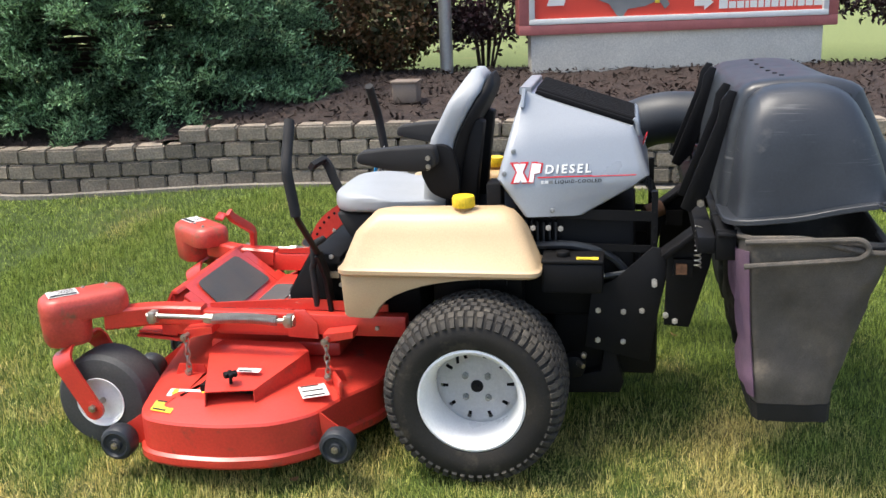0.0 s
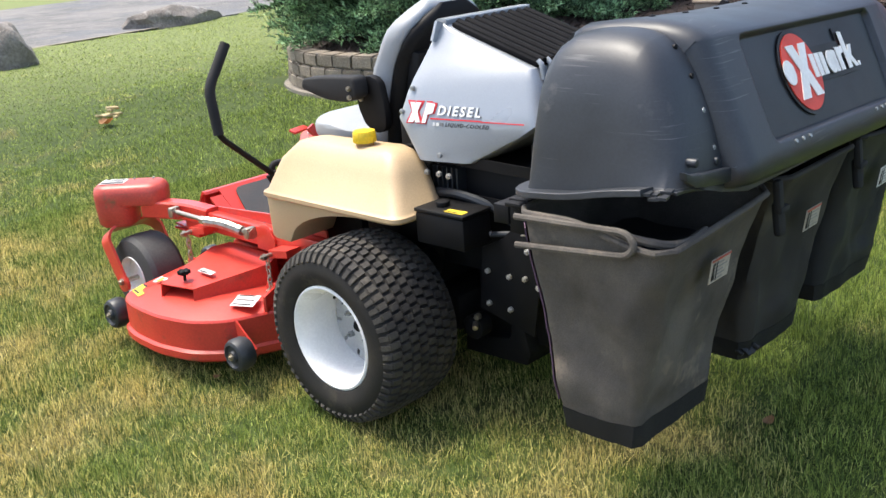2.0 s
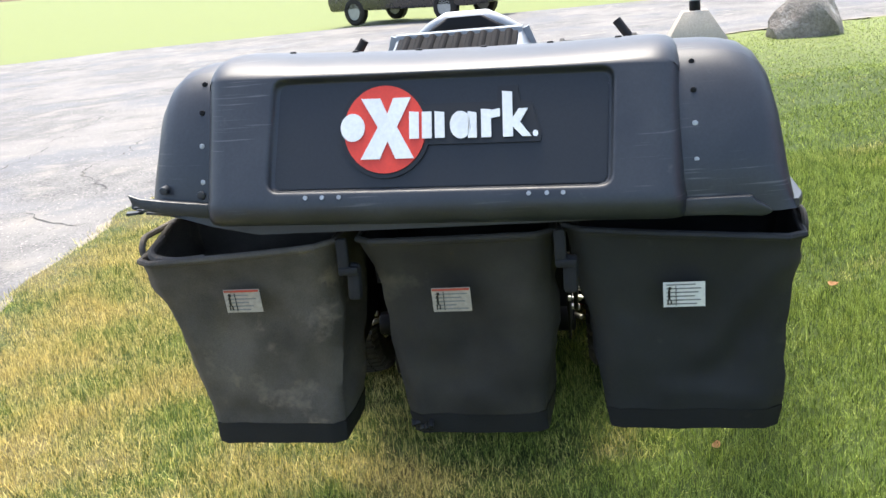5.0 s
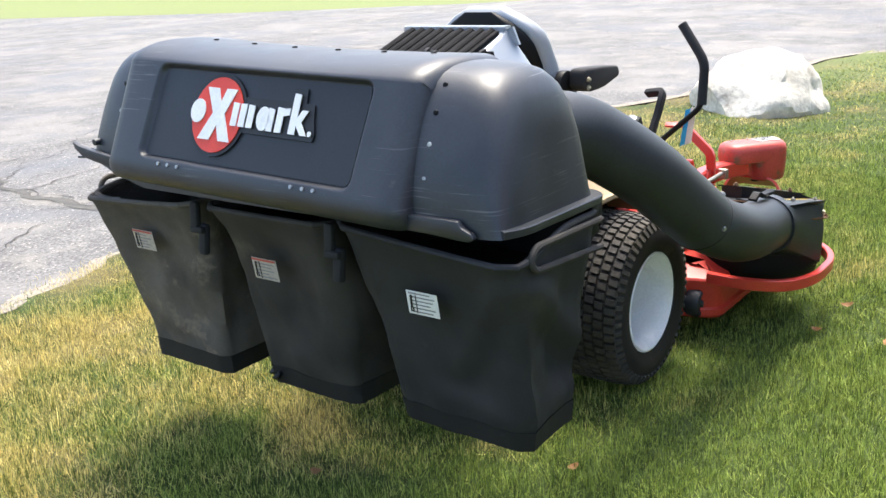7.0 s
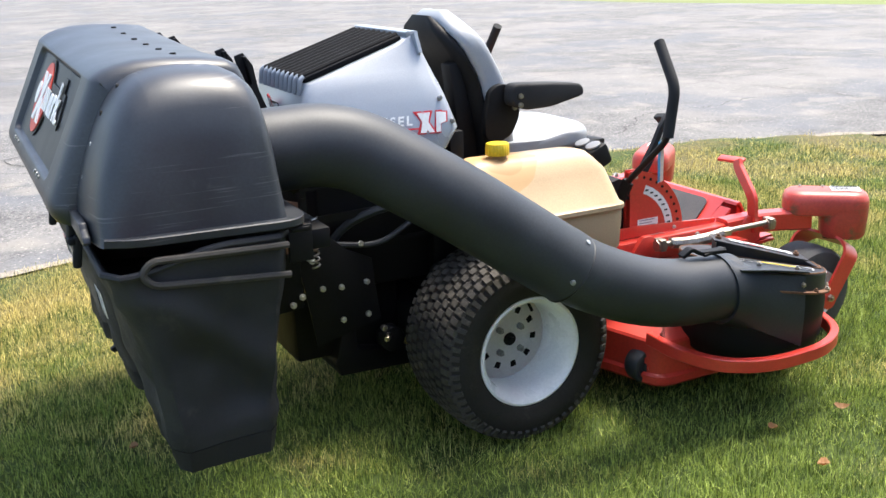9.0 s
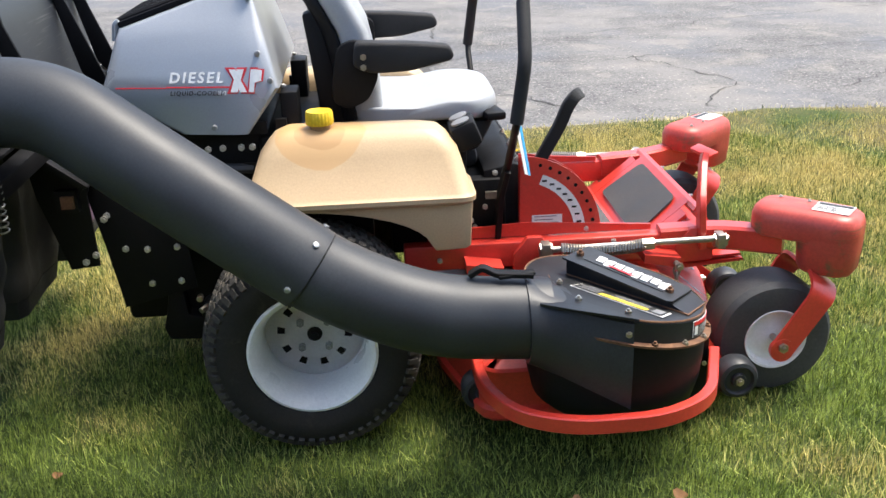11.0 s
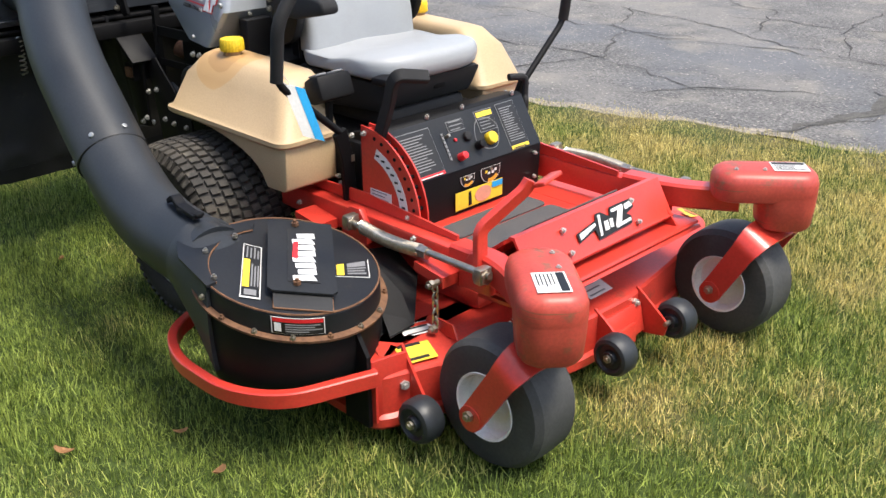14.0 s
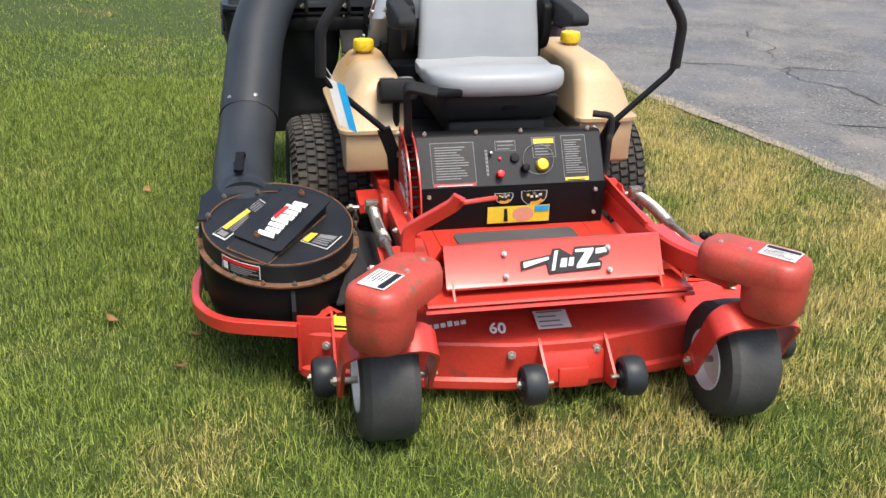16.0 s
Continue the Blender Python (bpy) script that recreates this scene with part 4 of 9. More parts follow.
def spruce(at, height, radius, seed):
    """A spruce: trunk, whorls of drooping boughs, each set with short upswept twigs of needles."""
    rng = np.random.default_rng(seed)
    tr = thing("spruce_tree", "dense blue-green spruce with boughs sweeping to the wall", "tree", at=at)
    bm = bmesh.new()
    tube(bm, [(0, 0, 0), (0, 0, height * 0.5), (0, 0, height)], [0.13, 0.08, 0.01], seg=10)
    part("trunk", bm, BARK, tr)
    P, D = [], []
    z = 0.10
    while z < height * 0.97:
        low = z < 2.4
        R = radius * (1 - z / height) ** 0.8 * (0.9 + 0.1 * min(1, z / 0.4))
        n = max(5, int(26 * (1 - z / height) + 4)) if low else 9
        a0 = rng.uniform(0, 6.28)
        for k in range(n):
            a = a0 + 2 * math.pi * k / n + rng.normal(0, 0.12)
            L = R * rng.uniform(0.72, 1.02)
            ca, sa = math.cos(a), math.sin(a)
            droop = rng.uniform(-0.02, 0.16)
            zz = z + rng.normal(0, 0.05)
            pts = [np.array([ca * L * t, sa * L * t, zz + L * (0.18 * t - (0.26 + droop) * t * t + 0.14 * t ** 3)]) for t in np.linspace(0, 1, 7)]
            if low and k % 2 == 0:
                bm = bmesh.new()
                tube(bm, pts, [0.016, 0.014, 0.012, 0.010, 0.008, 0.006, 0.004], seg=4, cap=False)
                part("bough", bm, BARK, tr)
            side = np.array([-sa, ca, 0])
            m = int(L / 0.058) + 4
            for t in np.linspace(0.45 if low else 0.3, 1.0, m):
                i = min(int(t * 6), 5)
                f = t * 6 - i
                c = pts[i] * (1 - f) + pts[i + 1] * f
                ahead = pts[i + 1] - pts[i]
                ahead /= np.linalg.norm(ahead)
                reach = (0.11 + 0.24 * (1 - t)) * min(1, L) * rng.uniform(0.7, 1.15)
                for sgn in (-1, 1):
                    d = ahead * rng.uniform(0.6, 1.0) + side * sgn * rng.uniform(0.4, 0.9) + np.array([0, 0, rng.uniform(-0.25, 0.45)])
                    d /= np.linalg.norm(d)
                    for j in range(max(1, int(reach / 0.075))):
                        P.append(c + d * 0.075 * j)
                        D.append(d + rng.normal(0, 0.18, 3))
                if t > 0.6 and low:
                    for q in range(3):
                        d = ahead * 0.5 + side * rng.normal(0, 0.5) + np.array([0, 0, rng.uniform(0.0, 0.9)])
                        P.append(c + rng.normal(0, 0.045, 3))
                        D.append(d / np.linalg.norm(d))
                if t > 0.97:
                    P.append(c)
                    D.append(ahead)
        z += 0.115 if low else 0.3
    P, D = np.array(P), np.array(D)
    D /= np.linalg.norm(D, axis=1)[:, None]
    per = 8
    n = len(P) * per
    base = np.repeat(P, per, 0)
    ax = np.repeat(D, per, 0)
    base = base + ax * (rng.uniform(0, 0.10, n))[:, None]
    r = rng.normal(0, 1, (n, 3))
    r[:, 2] += 0.35
    r -= ax * (r * ax).sum(1)[:, None]
    r /= np.linalg.norm(r, axis=1)[:, None]
    d = r * 0.6 + ax * 0.8
    d /= np.linalg.norm(d, axis=1)[:, None]
    s = np.cross(d, r + rng.normal(0, 0.4, (n, 3)))
    s /= np.linalg.norm(s, axis=1)[:, None] + 1e-9
    ln = rng.uniform(0.030, 0.050, n)[:, None]
    V = np.stack([base - s * 0.0070, base + s * 0.0070, base + d * ln], 1).reshape(-1, 3)
    ob = quick("needles", V, np.arange(3 * n).reshape(-1, 3), SPRUCE, tr)
    ob["kind"] = "stuff"
    print("spruce needles", n)


def build_plants():
    spruce((-3.95, 4.6, 0.45), 6.4, 2.12, 3)
    shrub("shrub", (-2.05, 6.0, 0.62), 0.62, 1.15, RUSSET, "rounded shrub with dark green and russet leaves", 11, twigs=420, per=26, leaf=0.032)
    shrub("shrub", (-0.98, 6.6, 0.55), 0.75, 1.9, PURPLE, "upright shrub with dark purple leaves on bare stems", 12, twigs=420, per=26, leaf=0.035, bare=0.45)
    shrub("shrub", (3.1, 6.9, 0.55), 0.7, 1.8, PURPLE, "open dark-leaved shrub with bare lower stems", 14, twigs=260, per=20, leaf=0.035, bare=0.45)


def build_cars():
    for x, y, yaw, mat, label in ((-21.0, -4.2, 62, CAR_DARK, "dark parked car on the far side of the road"), (-23.5, 3.2, 66, CAR_RED, "dark parked pickup on the far side of the road")):
        car = thing("car", label, "car")
        car.matrix_basis = pose(x, y, 0.0, 0, 0, yaw)
        bm = bmesh.new()
        prism(bm, [(-2.2, 0.35), (2.15, 0.33), (2.25, 0.6), (2.2, 0.85), (1.2, 0.95), (0.55, 1.45), (-1.1, 1.48), (-1.9, 1.0), (-2.25, 0.92), (-2.28, 0.55)], "y", -0.86, 0.86, 0.06, 2)
        part("body", bm, mat, car)
        bm = bmesh.new()
        prism(bm, [(1.05, 0.98), (0.5, 1.40), (-1.05, 1.42), (-1.6, 1.02)], "y", -0.868, 0.868, 0.01, 1)
        part("windows", bm, BLACK, car, "dark side windows")
        for wx in (-1.4, 1.4):
            for wy in (-0.78, 0.78):
                bm = bmesh.new()
                spin(bm, [(-0.1, 0.2), (-0.1, 0.29), (-0.07, 0.33), (0.07, 0.33), (0.1, 0.29), (0.1, 0.2)], (wx, wy, 0.33), "y", 28)
                w = part("wheel", bm, RUBBER, car)
                bm = bmesh.new()
                spin(bm, [(-0.08, 0.0), (-0.08, 0.2), (0.08, 0.2), (0.08, 0.0)], (wx, wy, 0.33), "y", 24)
                part("rim", bm, POLE, w)


def build_grass():
    """Blades of mown grass round the machine, thinning with distance."""
    rng = np.random.default_rng(21)
    # loose tufts, most of them close by
    each, m = 8, 160000
    n = m * each
    close = rng.random(m) < 0.76
    rt = np.where(close, np.sqrt(rng.random(m)) * np.where(rng.random(m) < 0.75, 3.2, 4.6), 2.8 + 9.0 * rng.random(m) ** 1.5)
    at = rng.uniform(0, 2 * math.pi, m)
    spread = np.repeat(0.013 + 0.006 * rt, each)
    ox, oy = rng.normal(0, 1, n) * spread, rng.normal(0, 1, n) * spread
    x, y = np.repeat(rt * np.cos(at), each) + ox, np.repeat(rt * np.sin(at), each) + oy
    r = np.repeat(rt, each)
    out_az = np.arctan2(oy, ox) + rng.normal(0, 1.1, n)
    tuft_h = np.repeat(rng.uniform(0.72, 1.25, m), each)
    wx = [p[0] for p in WALL[3:]]
    wy = [p[1] for p in WALL[3:]]
    inbed = (y > np.interp(x, wx, wy) - 0.06) & (x > -5.05)
    d = road_depth(x, y) + rng.normal(0, 0.05, n)
    ok = ~inbed & (d < -0.01)
    x, y, r, out_az, tuft_h = x[ok], y[ok], r[ok], out_az[ok], tuft_h[ok]
    n = len(x)
    h = rng.uniform(0.016, 0.046, n) * tuft_h * (0.75 + 0.45 * (np.sin(x * 5.1 + np.sin(y * 3.3)) * np.sin(y * 4.3 + 1.1 * np.sin(x * 2.9)) * 0.5 + 0.5))
    w = rng.uniform(0.0010, 0.0020, n) * (0.66 + 0.14 * r.clip(0, 5))
    az = out_az
    lean = np.abs(rng.normal(0, 0.60, n))
    z = lawn_height(x, y) - 0.004
    base = np.stack([x, y, z], -1)
    dirn = np.stack([np.cos(az), np.sin(az), np.zeros(n)], -1)
    fa = az + rng.normal(1.57, 0.6, n)
    side = np.stack([np.cos(fa), np.sin(fa), np.zeros(n)], -1) * w[:, None]
    up = np.array([0, 0, 1.0])
    tip = base + up * (h * (1 - 0.25 * lean.clip(0, 2)))[:, None] + dirn * (h * lean)[:, None]
    near = r < 3.7
    V1 = np.stack([base - side, base + side, tip + side * 0.3, tip - side * 0.3], 1)[near].reshape(-1, 3)
    V2 = np.stack([base - side * 1.2, base + side * 1.2, tip], 1)[~near].reshape(-1, 3)
    k = np.arange(near.sum())[:, None] * 4
    F = np.concatenate([k + [0, 1, 2], k + [0, 2, 3], len(V1) + np.arange(len(V2)).reshape(-1, 3)], 0)
    # coarser blades on the lawn beyond
    nf = 200000
    fx, fy = -3.2 - 13.0 * rng.random(nf) ** 1.1, rng.uniform(-3.2, 13.0, nf)
    keep = (road_depth(fx, fy) < -0.03) & ~((fy > np.interp(fx, wx, wy) - 0.06) & (fx > -5.05))
    fx, fy = fx[keep], fy[keep]
    nf = len(fx)
    fa = rng.uniform(0, 2 * math.pi, nf)
    fh, fw = rng.uniform(0.012, 0.026, nf), rng.uniform(0.003, 0.006, nf)
    fb = np.stack([fx, fy, lawn_height(fx, fy) - 0.004], -1)
    fs = np.stack([np.cos(fa), np.sin(fa), np.zeros(nf)], -1) * fw[:, None]
    ft = fb + np.stack([rng.normal(0, 0.02, nf), rng.normal(0, 0.02, nf), fh], -1)
    V3 = np.stack([fb - fs, fb + fs, ft], 1).reshape(-1, 3)
    F = np.concatenate([F, len(V1) + len(V2) + np.arange(len(V3)).reshape(-1, 3)], 0)
    V = np.concatenate([V1, V2, V3], 0)
    ob = quick("grass", V, F, GRASS)
    tagged(ob, "short mown grass, green with dry straw-coloured blades", "grass", kind="stuff")
    print("grass blades", n)


build_ground()
build_road()
build_far_things()
build_sign()
build_plants()
build_cars()


def dry_leaf(x, y, turn, size):
    """A curled fallen leaf lying on the blades."""
    bm = bmesh.new()
    n = 7
    rows = []
    for i in range(n):
        t = i / (n - 1)
        hw = size * 0.33 * math.sin(math.pi * (0.08 + 0.84 * t)) ** 0.8
        zc = 0.25 * size * (2 * t - 1) ** 2
        rows.append([bm.verts.new(((t - 0.5) * size, v * hw, zc + 0.35 * abs(v) * hw)) for v in (-1, -0.5, 0, 0.5, 1)])
    for A, B in zip(rows, rows[1:]):
        for k in range(4):
            bm.faces.new((A[k], A[k + 1], B[k + 1], B[k]))
    bmesh.ops.solidify(bm, geom=bm.faces[:], thickness=0.001)
    ob = finish("dry_leaf", bm, DRY, sharp=60)
    ob.matrix_basis = Matrix.Translation((x, y, float(lawn_height(x, y)) + 0.026)) @ rot(12, -8, turn).to_4x4()
    tagged(ob, "curled dry brown leaf fallen on the grass", "leaf", "fallen leaves")


for x, y, turn, size in ((-0.54, 1.30, 40, 0.05), (-0.875, 1.07, 110, 0.046), (-0.63, 1.03, 75, 0.04), (0.74, 1.27, 15, 0.055), (1.09, 0.10, 80, 0.045), (0.68, 0.73, 150, 0.035), (-0.58, -0.72, 20, 0.03), (-5.14, 1.41, 0, 0.16)):
    dry_leaf(x, y, turn, size)

# ---- the mower ----
mower = thing("lawn_mower", "red riding mower with tan tanks, silver hood and black bagger", "riding mower")
SIDES = (-1, 1)


def add(name, mat, parent=None, label="", sharp=32):
    """A part from the shapes drawn into its bmesh by the calls that follow."""
    return bmesh.new(), lambda bm: part(name, bm, mat, parent or mower, label, sharp)


def bolt(at, axis, parent=None, r=0.010, mat=None, h=0.008):
    bm = bmesh.new()
    hexnut(bm, at, axis, r, h)
    return part("bolt", bm, mat or BOLT, parent or mower)


def decal(name, corners, mat, parent=None, label="", lift=0.0012):
    """A thin sticker between four corners."""
    c = [Vector(p) for p in corners]
    n = (c[1] - c[0]).cross(c[3] - c[0]).normalized()
    bm = bmesh.new()
    a = [bm.verts.new(p) for p in c]
    b = [bm.verts.new(p + n * lift) for p in c]
    bm.faces.new(list(reversed(a)))
    bm.faces.new(b)
    for i in range(4):
        bm.faces.new((a[i], a[(i + 1) % 4], b[(i + 1) % 4], b[i]))
    bmesh.ops.recalc_face_normals(bm, faces=bm.faces[:])
    return part(name, bm, mat, parent or mower, label)


def printed(corners, parent=None, base=None, label="", header=None, lines=4, seed=1, ink=None):
    """A warning sticker: a plate with a coloured head bar and bars for lines too small to read."""
    c = [Vector(p) for p in corners]
    st = decal("sticker", c, base or LABEL_W, parent, label)
    n = (c[1] - c[0]).cross(c[3] - c[0]).normalized() * 0.0014
    rng = random.Random(seed)
    def at(u, v):
        return (c[0] * (1 - u) + c[1] * u) * (1 - v) + (c[3] * (1 - u) + c[2] * u) * v + n
    def bar(u0, v0, u1, v1, mat):
        decal("print_bar", [at(u0, v0), at(u1, v0), at(u1, v1), at(u0, v1)], mat, st, lift=0.0006)
    top = 0.94
    if header:
        bar(0.04, 0.70, 0.96, 0.94, header)
        top = 0.62
    for k in range(lines):
        v = 0.10 + (top - 0.16) * k / max(1, lines - 1)
        bar(0.08, v, rng.uniform(0.6, 0.93), v + 0.35 * (top - 0.1) / lines, ink or LABEL_K)
    return st


# -- rear wheels --
def rear_wheel(s):
    cy = 0.515 * s
    o = Vector((0, cy, 0.289))
    # rim: dished barrel with a disc set back from the outer flange
    bm = bmesh.new()
    prof = [(0.140, 0.158), (0.146, 0.166), (0.143, 0.173), (0.132, 0.172), (0.120, 0.150), (0.02, 0.146), (-0.10, 0.150), (-0.12, 0.172), (-0.13, 0.172), (-0.132, 0.158),
            (-0.11, 0.138), (0.0, 0.138), (0.09, 0.140), (0.115, 0.146), (0.140, 0.158)]
    spin(bm, [(w * s, r) for w, r in prof], o, "y", 56)
    wheel = part("rear_wheel", bm, WHITE, mower, "white painted steel rim with a black turf tyre")
    # disc with holes
    bm = bmesh.new()
    n = 60
    rings = []
    hole_r = (0.082, 0.103) if s > 0 else (0.097, 0.121)
    for r, w in ((0.014, 0.018), (0.060, 0.016), (0.070, 0.010), (hole_r[0], 0.008), (hole_r[1], 0.006), (0.126, 0.004), (0.139, -0.006)):
        rings.append([bm.verts.new(o + Vector((math.cos(2 * math.pi * k / n) * r, w * s, math.sin(2 * math.pi * k / n) * r))) for k in range(n)])
    for i, (A, B) in enumerate(zip(rings, rings[1:])):
        for k in range(n):
            if i == 3 and k % 6 in ((0, 1) if s > 0 else (0,)):
                continue
            bm.faces.new((A[k], A[(k + 1) % n], B[(k + 1) % n], B[k]))
    bmesh.ops.solidify(bm, geom=bm.faces[:], thickness=0.006)
    bmesh.ops.recalc_face_normals(bm, faces=bm.faces[:])
    part("disc", bm, WHITE, wheel, "white steel disc with a ring of holes", 40)
    bm = bmesh.new()
    spin(bm, [(-0.20 * s, 0.0), (-0.20 * s, 0.06), (-0.012 * s, 0.12), (-0.012 * s, 0.0)], o, "y", 32)
    part("brake_drum", bm, BLACK, wheel)
    bm = bmesh.new()
    rod(bm, o + Vector((0, 0.0, 0)), o + Vector((0, 0.026 * s, 0)), 0.023, 0.020, 24, 0.004)
    rod(bm, o + Vector((0, 0.026 * s, 0)), o + Vector((0, 0.034 * s, 0)), 0.011, seg=6)
    part("hub", bm, BLACK, wheel, "black greasy hub")
    for k in range(4):
        a = 2 * math.pi * (k + 0.5) / 4
        p = o + Vector((math.cos(a) * 0.052, 0.016 * s, math.sin(a) * 0.052))
        bm = bmesh.new()
        hexnut(bm, p, (0, s, 0), 0.011, 0.014)
        part("lug_nut", bm, POLE, wheel)
    bm = bmesh.new()
    va = radians(118)
    rod(bm, o + Vector((math.cos(va) * 0.128, 0.03 * s, math.sin(va) * 0.128)), o + Vector((math.cos(va) * 0.112, 0.066 * s, math.sin(va) * 0.112)), 0.005, seg=8)
    part("valve_stem", bm, BLACK, wheel)
    # tyre carcass
    bm = bmesh.new()
    prof = [(0.128, 0.168), (0.146, 0.178), (0.158, 0.205), (0.158, 0.232), (0.150, 0.258), (0.136, 0.275), (0.10, 0.284), (0.0, 0.287), (-0.10, 0.284), (-0.136, 0.275), (-0.150, 0.258), (-0.158, 0.23), (-0.158, 0.205), (-0.146, 0.178), (-0.128, 0.168)]
    spin(bm, [(w, r) for w, r in prof], o, "y", 72)
    part("tyre", bm, RUBBER, wheel, "worn black turf tyre")
    # lugs of the tread
    V, F = [], []
    cols, rows = 8, 58
    for c in range(cols):
        for r in range(rows):
            w0, w1 = -0.142 + 0.284 * (c + 0.06) / cols, -0.142 + 0.284 * (c + 0.96) / cols
            half = c < cols / 2
            slant = 0.010 * (1 if half else -1)
            a0 = 2 * math.pi * (r + 0.5 * (c % 2)) / rows
            da = 2 * math.pi * 0.72 / rows
            corner = [(w0, a0), (w1, a0 + slant), (w1, a0 + slant + da), (w0, a0 + da)]
            base = len(V)
            for lift, sh in ((-0.004, 1.0), (0.0085, 0.86)):
                mw, ma = (w0 + w1) / 2, a0 + da / 2 + slant / 2
                for w, a in corner:
                    w2, a2 = mw + (w - mw) * sh, ma + (a - ma) * sh
                    rad = 0.287 - 0.012 * (abs(w2) / 0.136) ** 4 + lift
                    V.append((math.cos(a2) * rad, cy + w2, 0.289 + math.sin(a2) * rad))
            F += [(base, base + 3, base + 2, base + 1)]
            F += [(base + 4, base + 5, base + 6, base + 7)] + [(base + i, base + (i + 1) % 4, base + 4 + (i + 1) % 4, base + 4 + i) for i in range(4)]
    # shoulder lugs
    for sd in SIDES:
        for r in range(rows):
            a0, da = 2 * math.pi * r / rows, 2 * math.pi * 0.58 / rows
            base = len(V)
            for lift, sh in ((-0.003, 1.0), (0.006, 0.85)):
                ma = a0 + da / 2
                for w, rad, a in ((0.139, 0.275, a0), (0.154, 0.252, a0), (0.154, 0.252, a0 + da), (0.139, 0.275, a0 + da)):
                    a2 = ma + (a - ma) * sh
                    V.append((math.cos(a2) * (rad + lift * 0.6), cy + sd * (w + lift * 0.7), 0.289 + math.sin(a2) * (rad + lift * 0.6)))
            F += [(base + 4, base + 5, base + 6, base + 7)] + [(base + i, base + (i + 1) % 4, base + 4 + (i + 1) % 4, base + 4 + i) for i in range(4)]
    me_ob = quick("tread", V, F, TREAD, wheel)
    me_ob["kind"] = "stuff"
    me_ob["label"] = "dusty rows of small tread lugs"


for s in SIDES:
    rear_wheel(s)


# -- front casters: tyre, rim, yoke, faded red weight --
def caster(s):
    ax = -1.345 if s < 0 else -1.318
    o = Vector((ax + (0.025 if s < 0 else 0.030), 0.505 * s, 0.193 if s < 0 else 0.206))
    bm = bmesh.new()
    spin(bm, [(-0.078, 0.085), (-0.080, 0.125), (-0.074, 0.155), (-0.056, 0.168), (0.0, 0.171), (0.056, 0.168), (0.074, 0.155), (0.080, 0.125), (0.078, 0.085)], o, "y", 56)
    wheel = part("caster_wheel", bm, GREY_RUBBER, mower, "smooth grey rubber caster tyre with a white rim")
    bm = bmesh.new()
    for d in SIDES:
        spin(bm, [(0.058 * d, 0.0), (0.058 * d, 0.03), (0.05 * d, 0.05), (0.052 * d, 0.075), (0.080 * d, 0.083), (0.082 * d, 0.089), (0.074 * d, 0.090), (0.04 * d, 0.086), (0.04 * d, 0.0)], o, "y", 40)
    part("rim", bm, WHITE, wheel, "white caster rim")
    bm = bmesh.new()
    rod(bm, o - Vector((0, 0.135, 0)), o + Vector((0, 0.135, 0)), 0.010, seg=12)
    for d in SIDES:
        hexnut(bm, o + Vector((0, 0.130 * d, 0)), (0, d, 0), 0.014, 0.010)
    part("axle", bm, STEEL, wheel)
    # yoke: a bent strap over the tyre
    top = Vector((ax - 0.085, 0.505 * s, 0.385))
    bm = bmesh.new()
    pts = rounded([o + Vector((0, -0.122, -0.012)), top + Vector((0.012, -0.122, -0.03)), top + Vector((0, -0.085, 0.0)), top + Vector((0, 0.085, 0.0)), top + Vector((0.012, 0.122, -0.03)), o + Vector((0, 0.122, -0.012))], 0.05, 5)
    fore = (o - top).cross(Vector((0, 1, 0))).normalized()
    rings = []
    for i, p in enumerate(pts):
        d = (pts[min(i + 1, len(pts) - 1)] - pts[max(i - 1, 0)]).normalized()
        nrm = d.cross(fore).normalized()
        w = 0.034 + 0.010 * math.sin(math.pi * i / (len(pts) - 1))
        rings.append([p + fore * a * w + nrm * b * 0.005 for a, b in ((-1, -1), (1, -1), (1, 1), (-1, 1))])
    loft(bm, rings)
    for d in SIDES:
        rod(bm, o + Vector((0, 0.1145 * d, -0.010)), o + Vector((0, 0.1295 * d, -0.010)), 0.034, seg=20)
    yoke = part("yoke", bm, RED, mower, "red bent steel caster yoke")
    bm = bmesh.new()
    rod(bm, top + Vector((0, 0, 0)), top + Vector((0, 0, 0.10)), 0.022, seg=16)
    part("pivot", bm, BLACK, yoke)
    # weight: a loaf lying across the corner, deep at its outer front end
    c = Vector((-1.400, 0.497 * s, 0))
    along_d = Vector((-0.76, 0.65 * s, 0)).normalized()
    if s > 0:
        c = Vector((-1.395, 0.500, 0))
    side = Vector((-along_d.y, along_d.x, 0))
    def outline(inset, lo, hi, k=10):
        pts = []
        hw = 0.080 - inset
        a, b = lo + inset, hi - inset
        rr = hw * 0.75
        for cx, cs, st in ((b - rr, hw - rr, 0), (a + rr, hw - rr, 90), (a + rr, -hw + rr, 180), (b - rr, -hw + rr, 270)):
            for j in range(k):
                t = radians(st + 90 * j / (k - 1))
                pts.append(c + along_d * (cx + rr * math.cos(t)) + side * (cs + rr * math.sin(t)))
        return pts
    bm = bmesh.new()
    rings = []
    for inset, z in ((0.010, 0.482), (0.003, 0.486), (0.0, 0.500), (0.0, 0.535), (0.006, 0.555), (0.020, 0.566), (0.05, 0.570)):
        rings.append([p + Vector((0, 0, z)) for p in outline(inset, -0.160, 0.137)])
    loft(bm, rings)
    rings = []
    for inset, z in ((0.030, 0.392), (0.014, 0.396), (0.006, 0.408), (0.001, 0.47), (0.0004, 0.50), (0.0004, 0.53), (0.004, 0.54)):
        rings.append([p + Vector((0, 0, z)) for p in outline(inset, -0.03, 0.137)])
    loft(bm, rings)
    weight = part("caster_weight", bm, FADED_RED, mower, "faded scuffed red cast weight", 40)
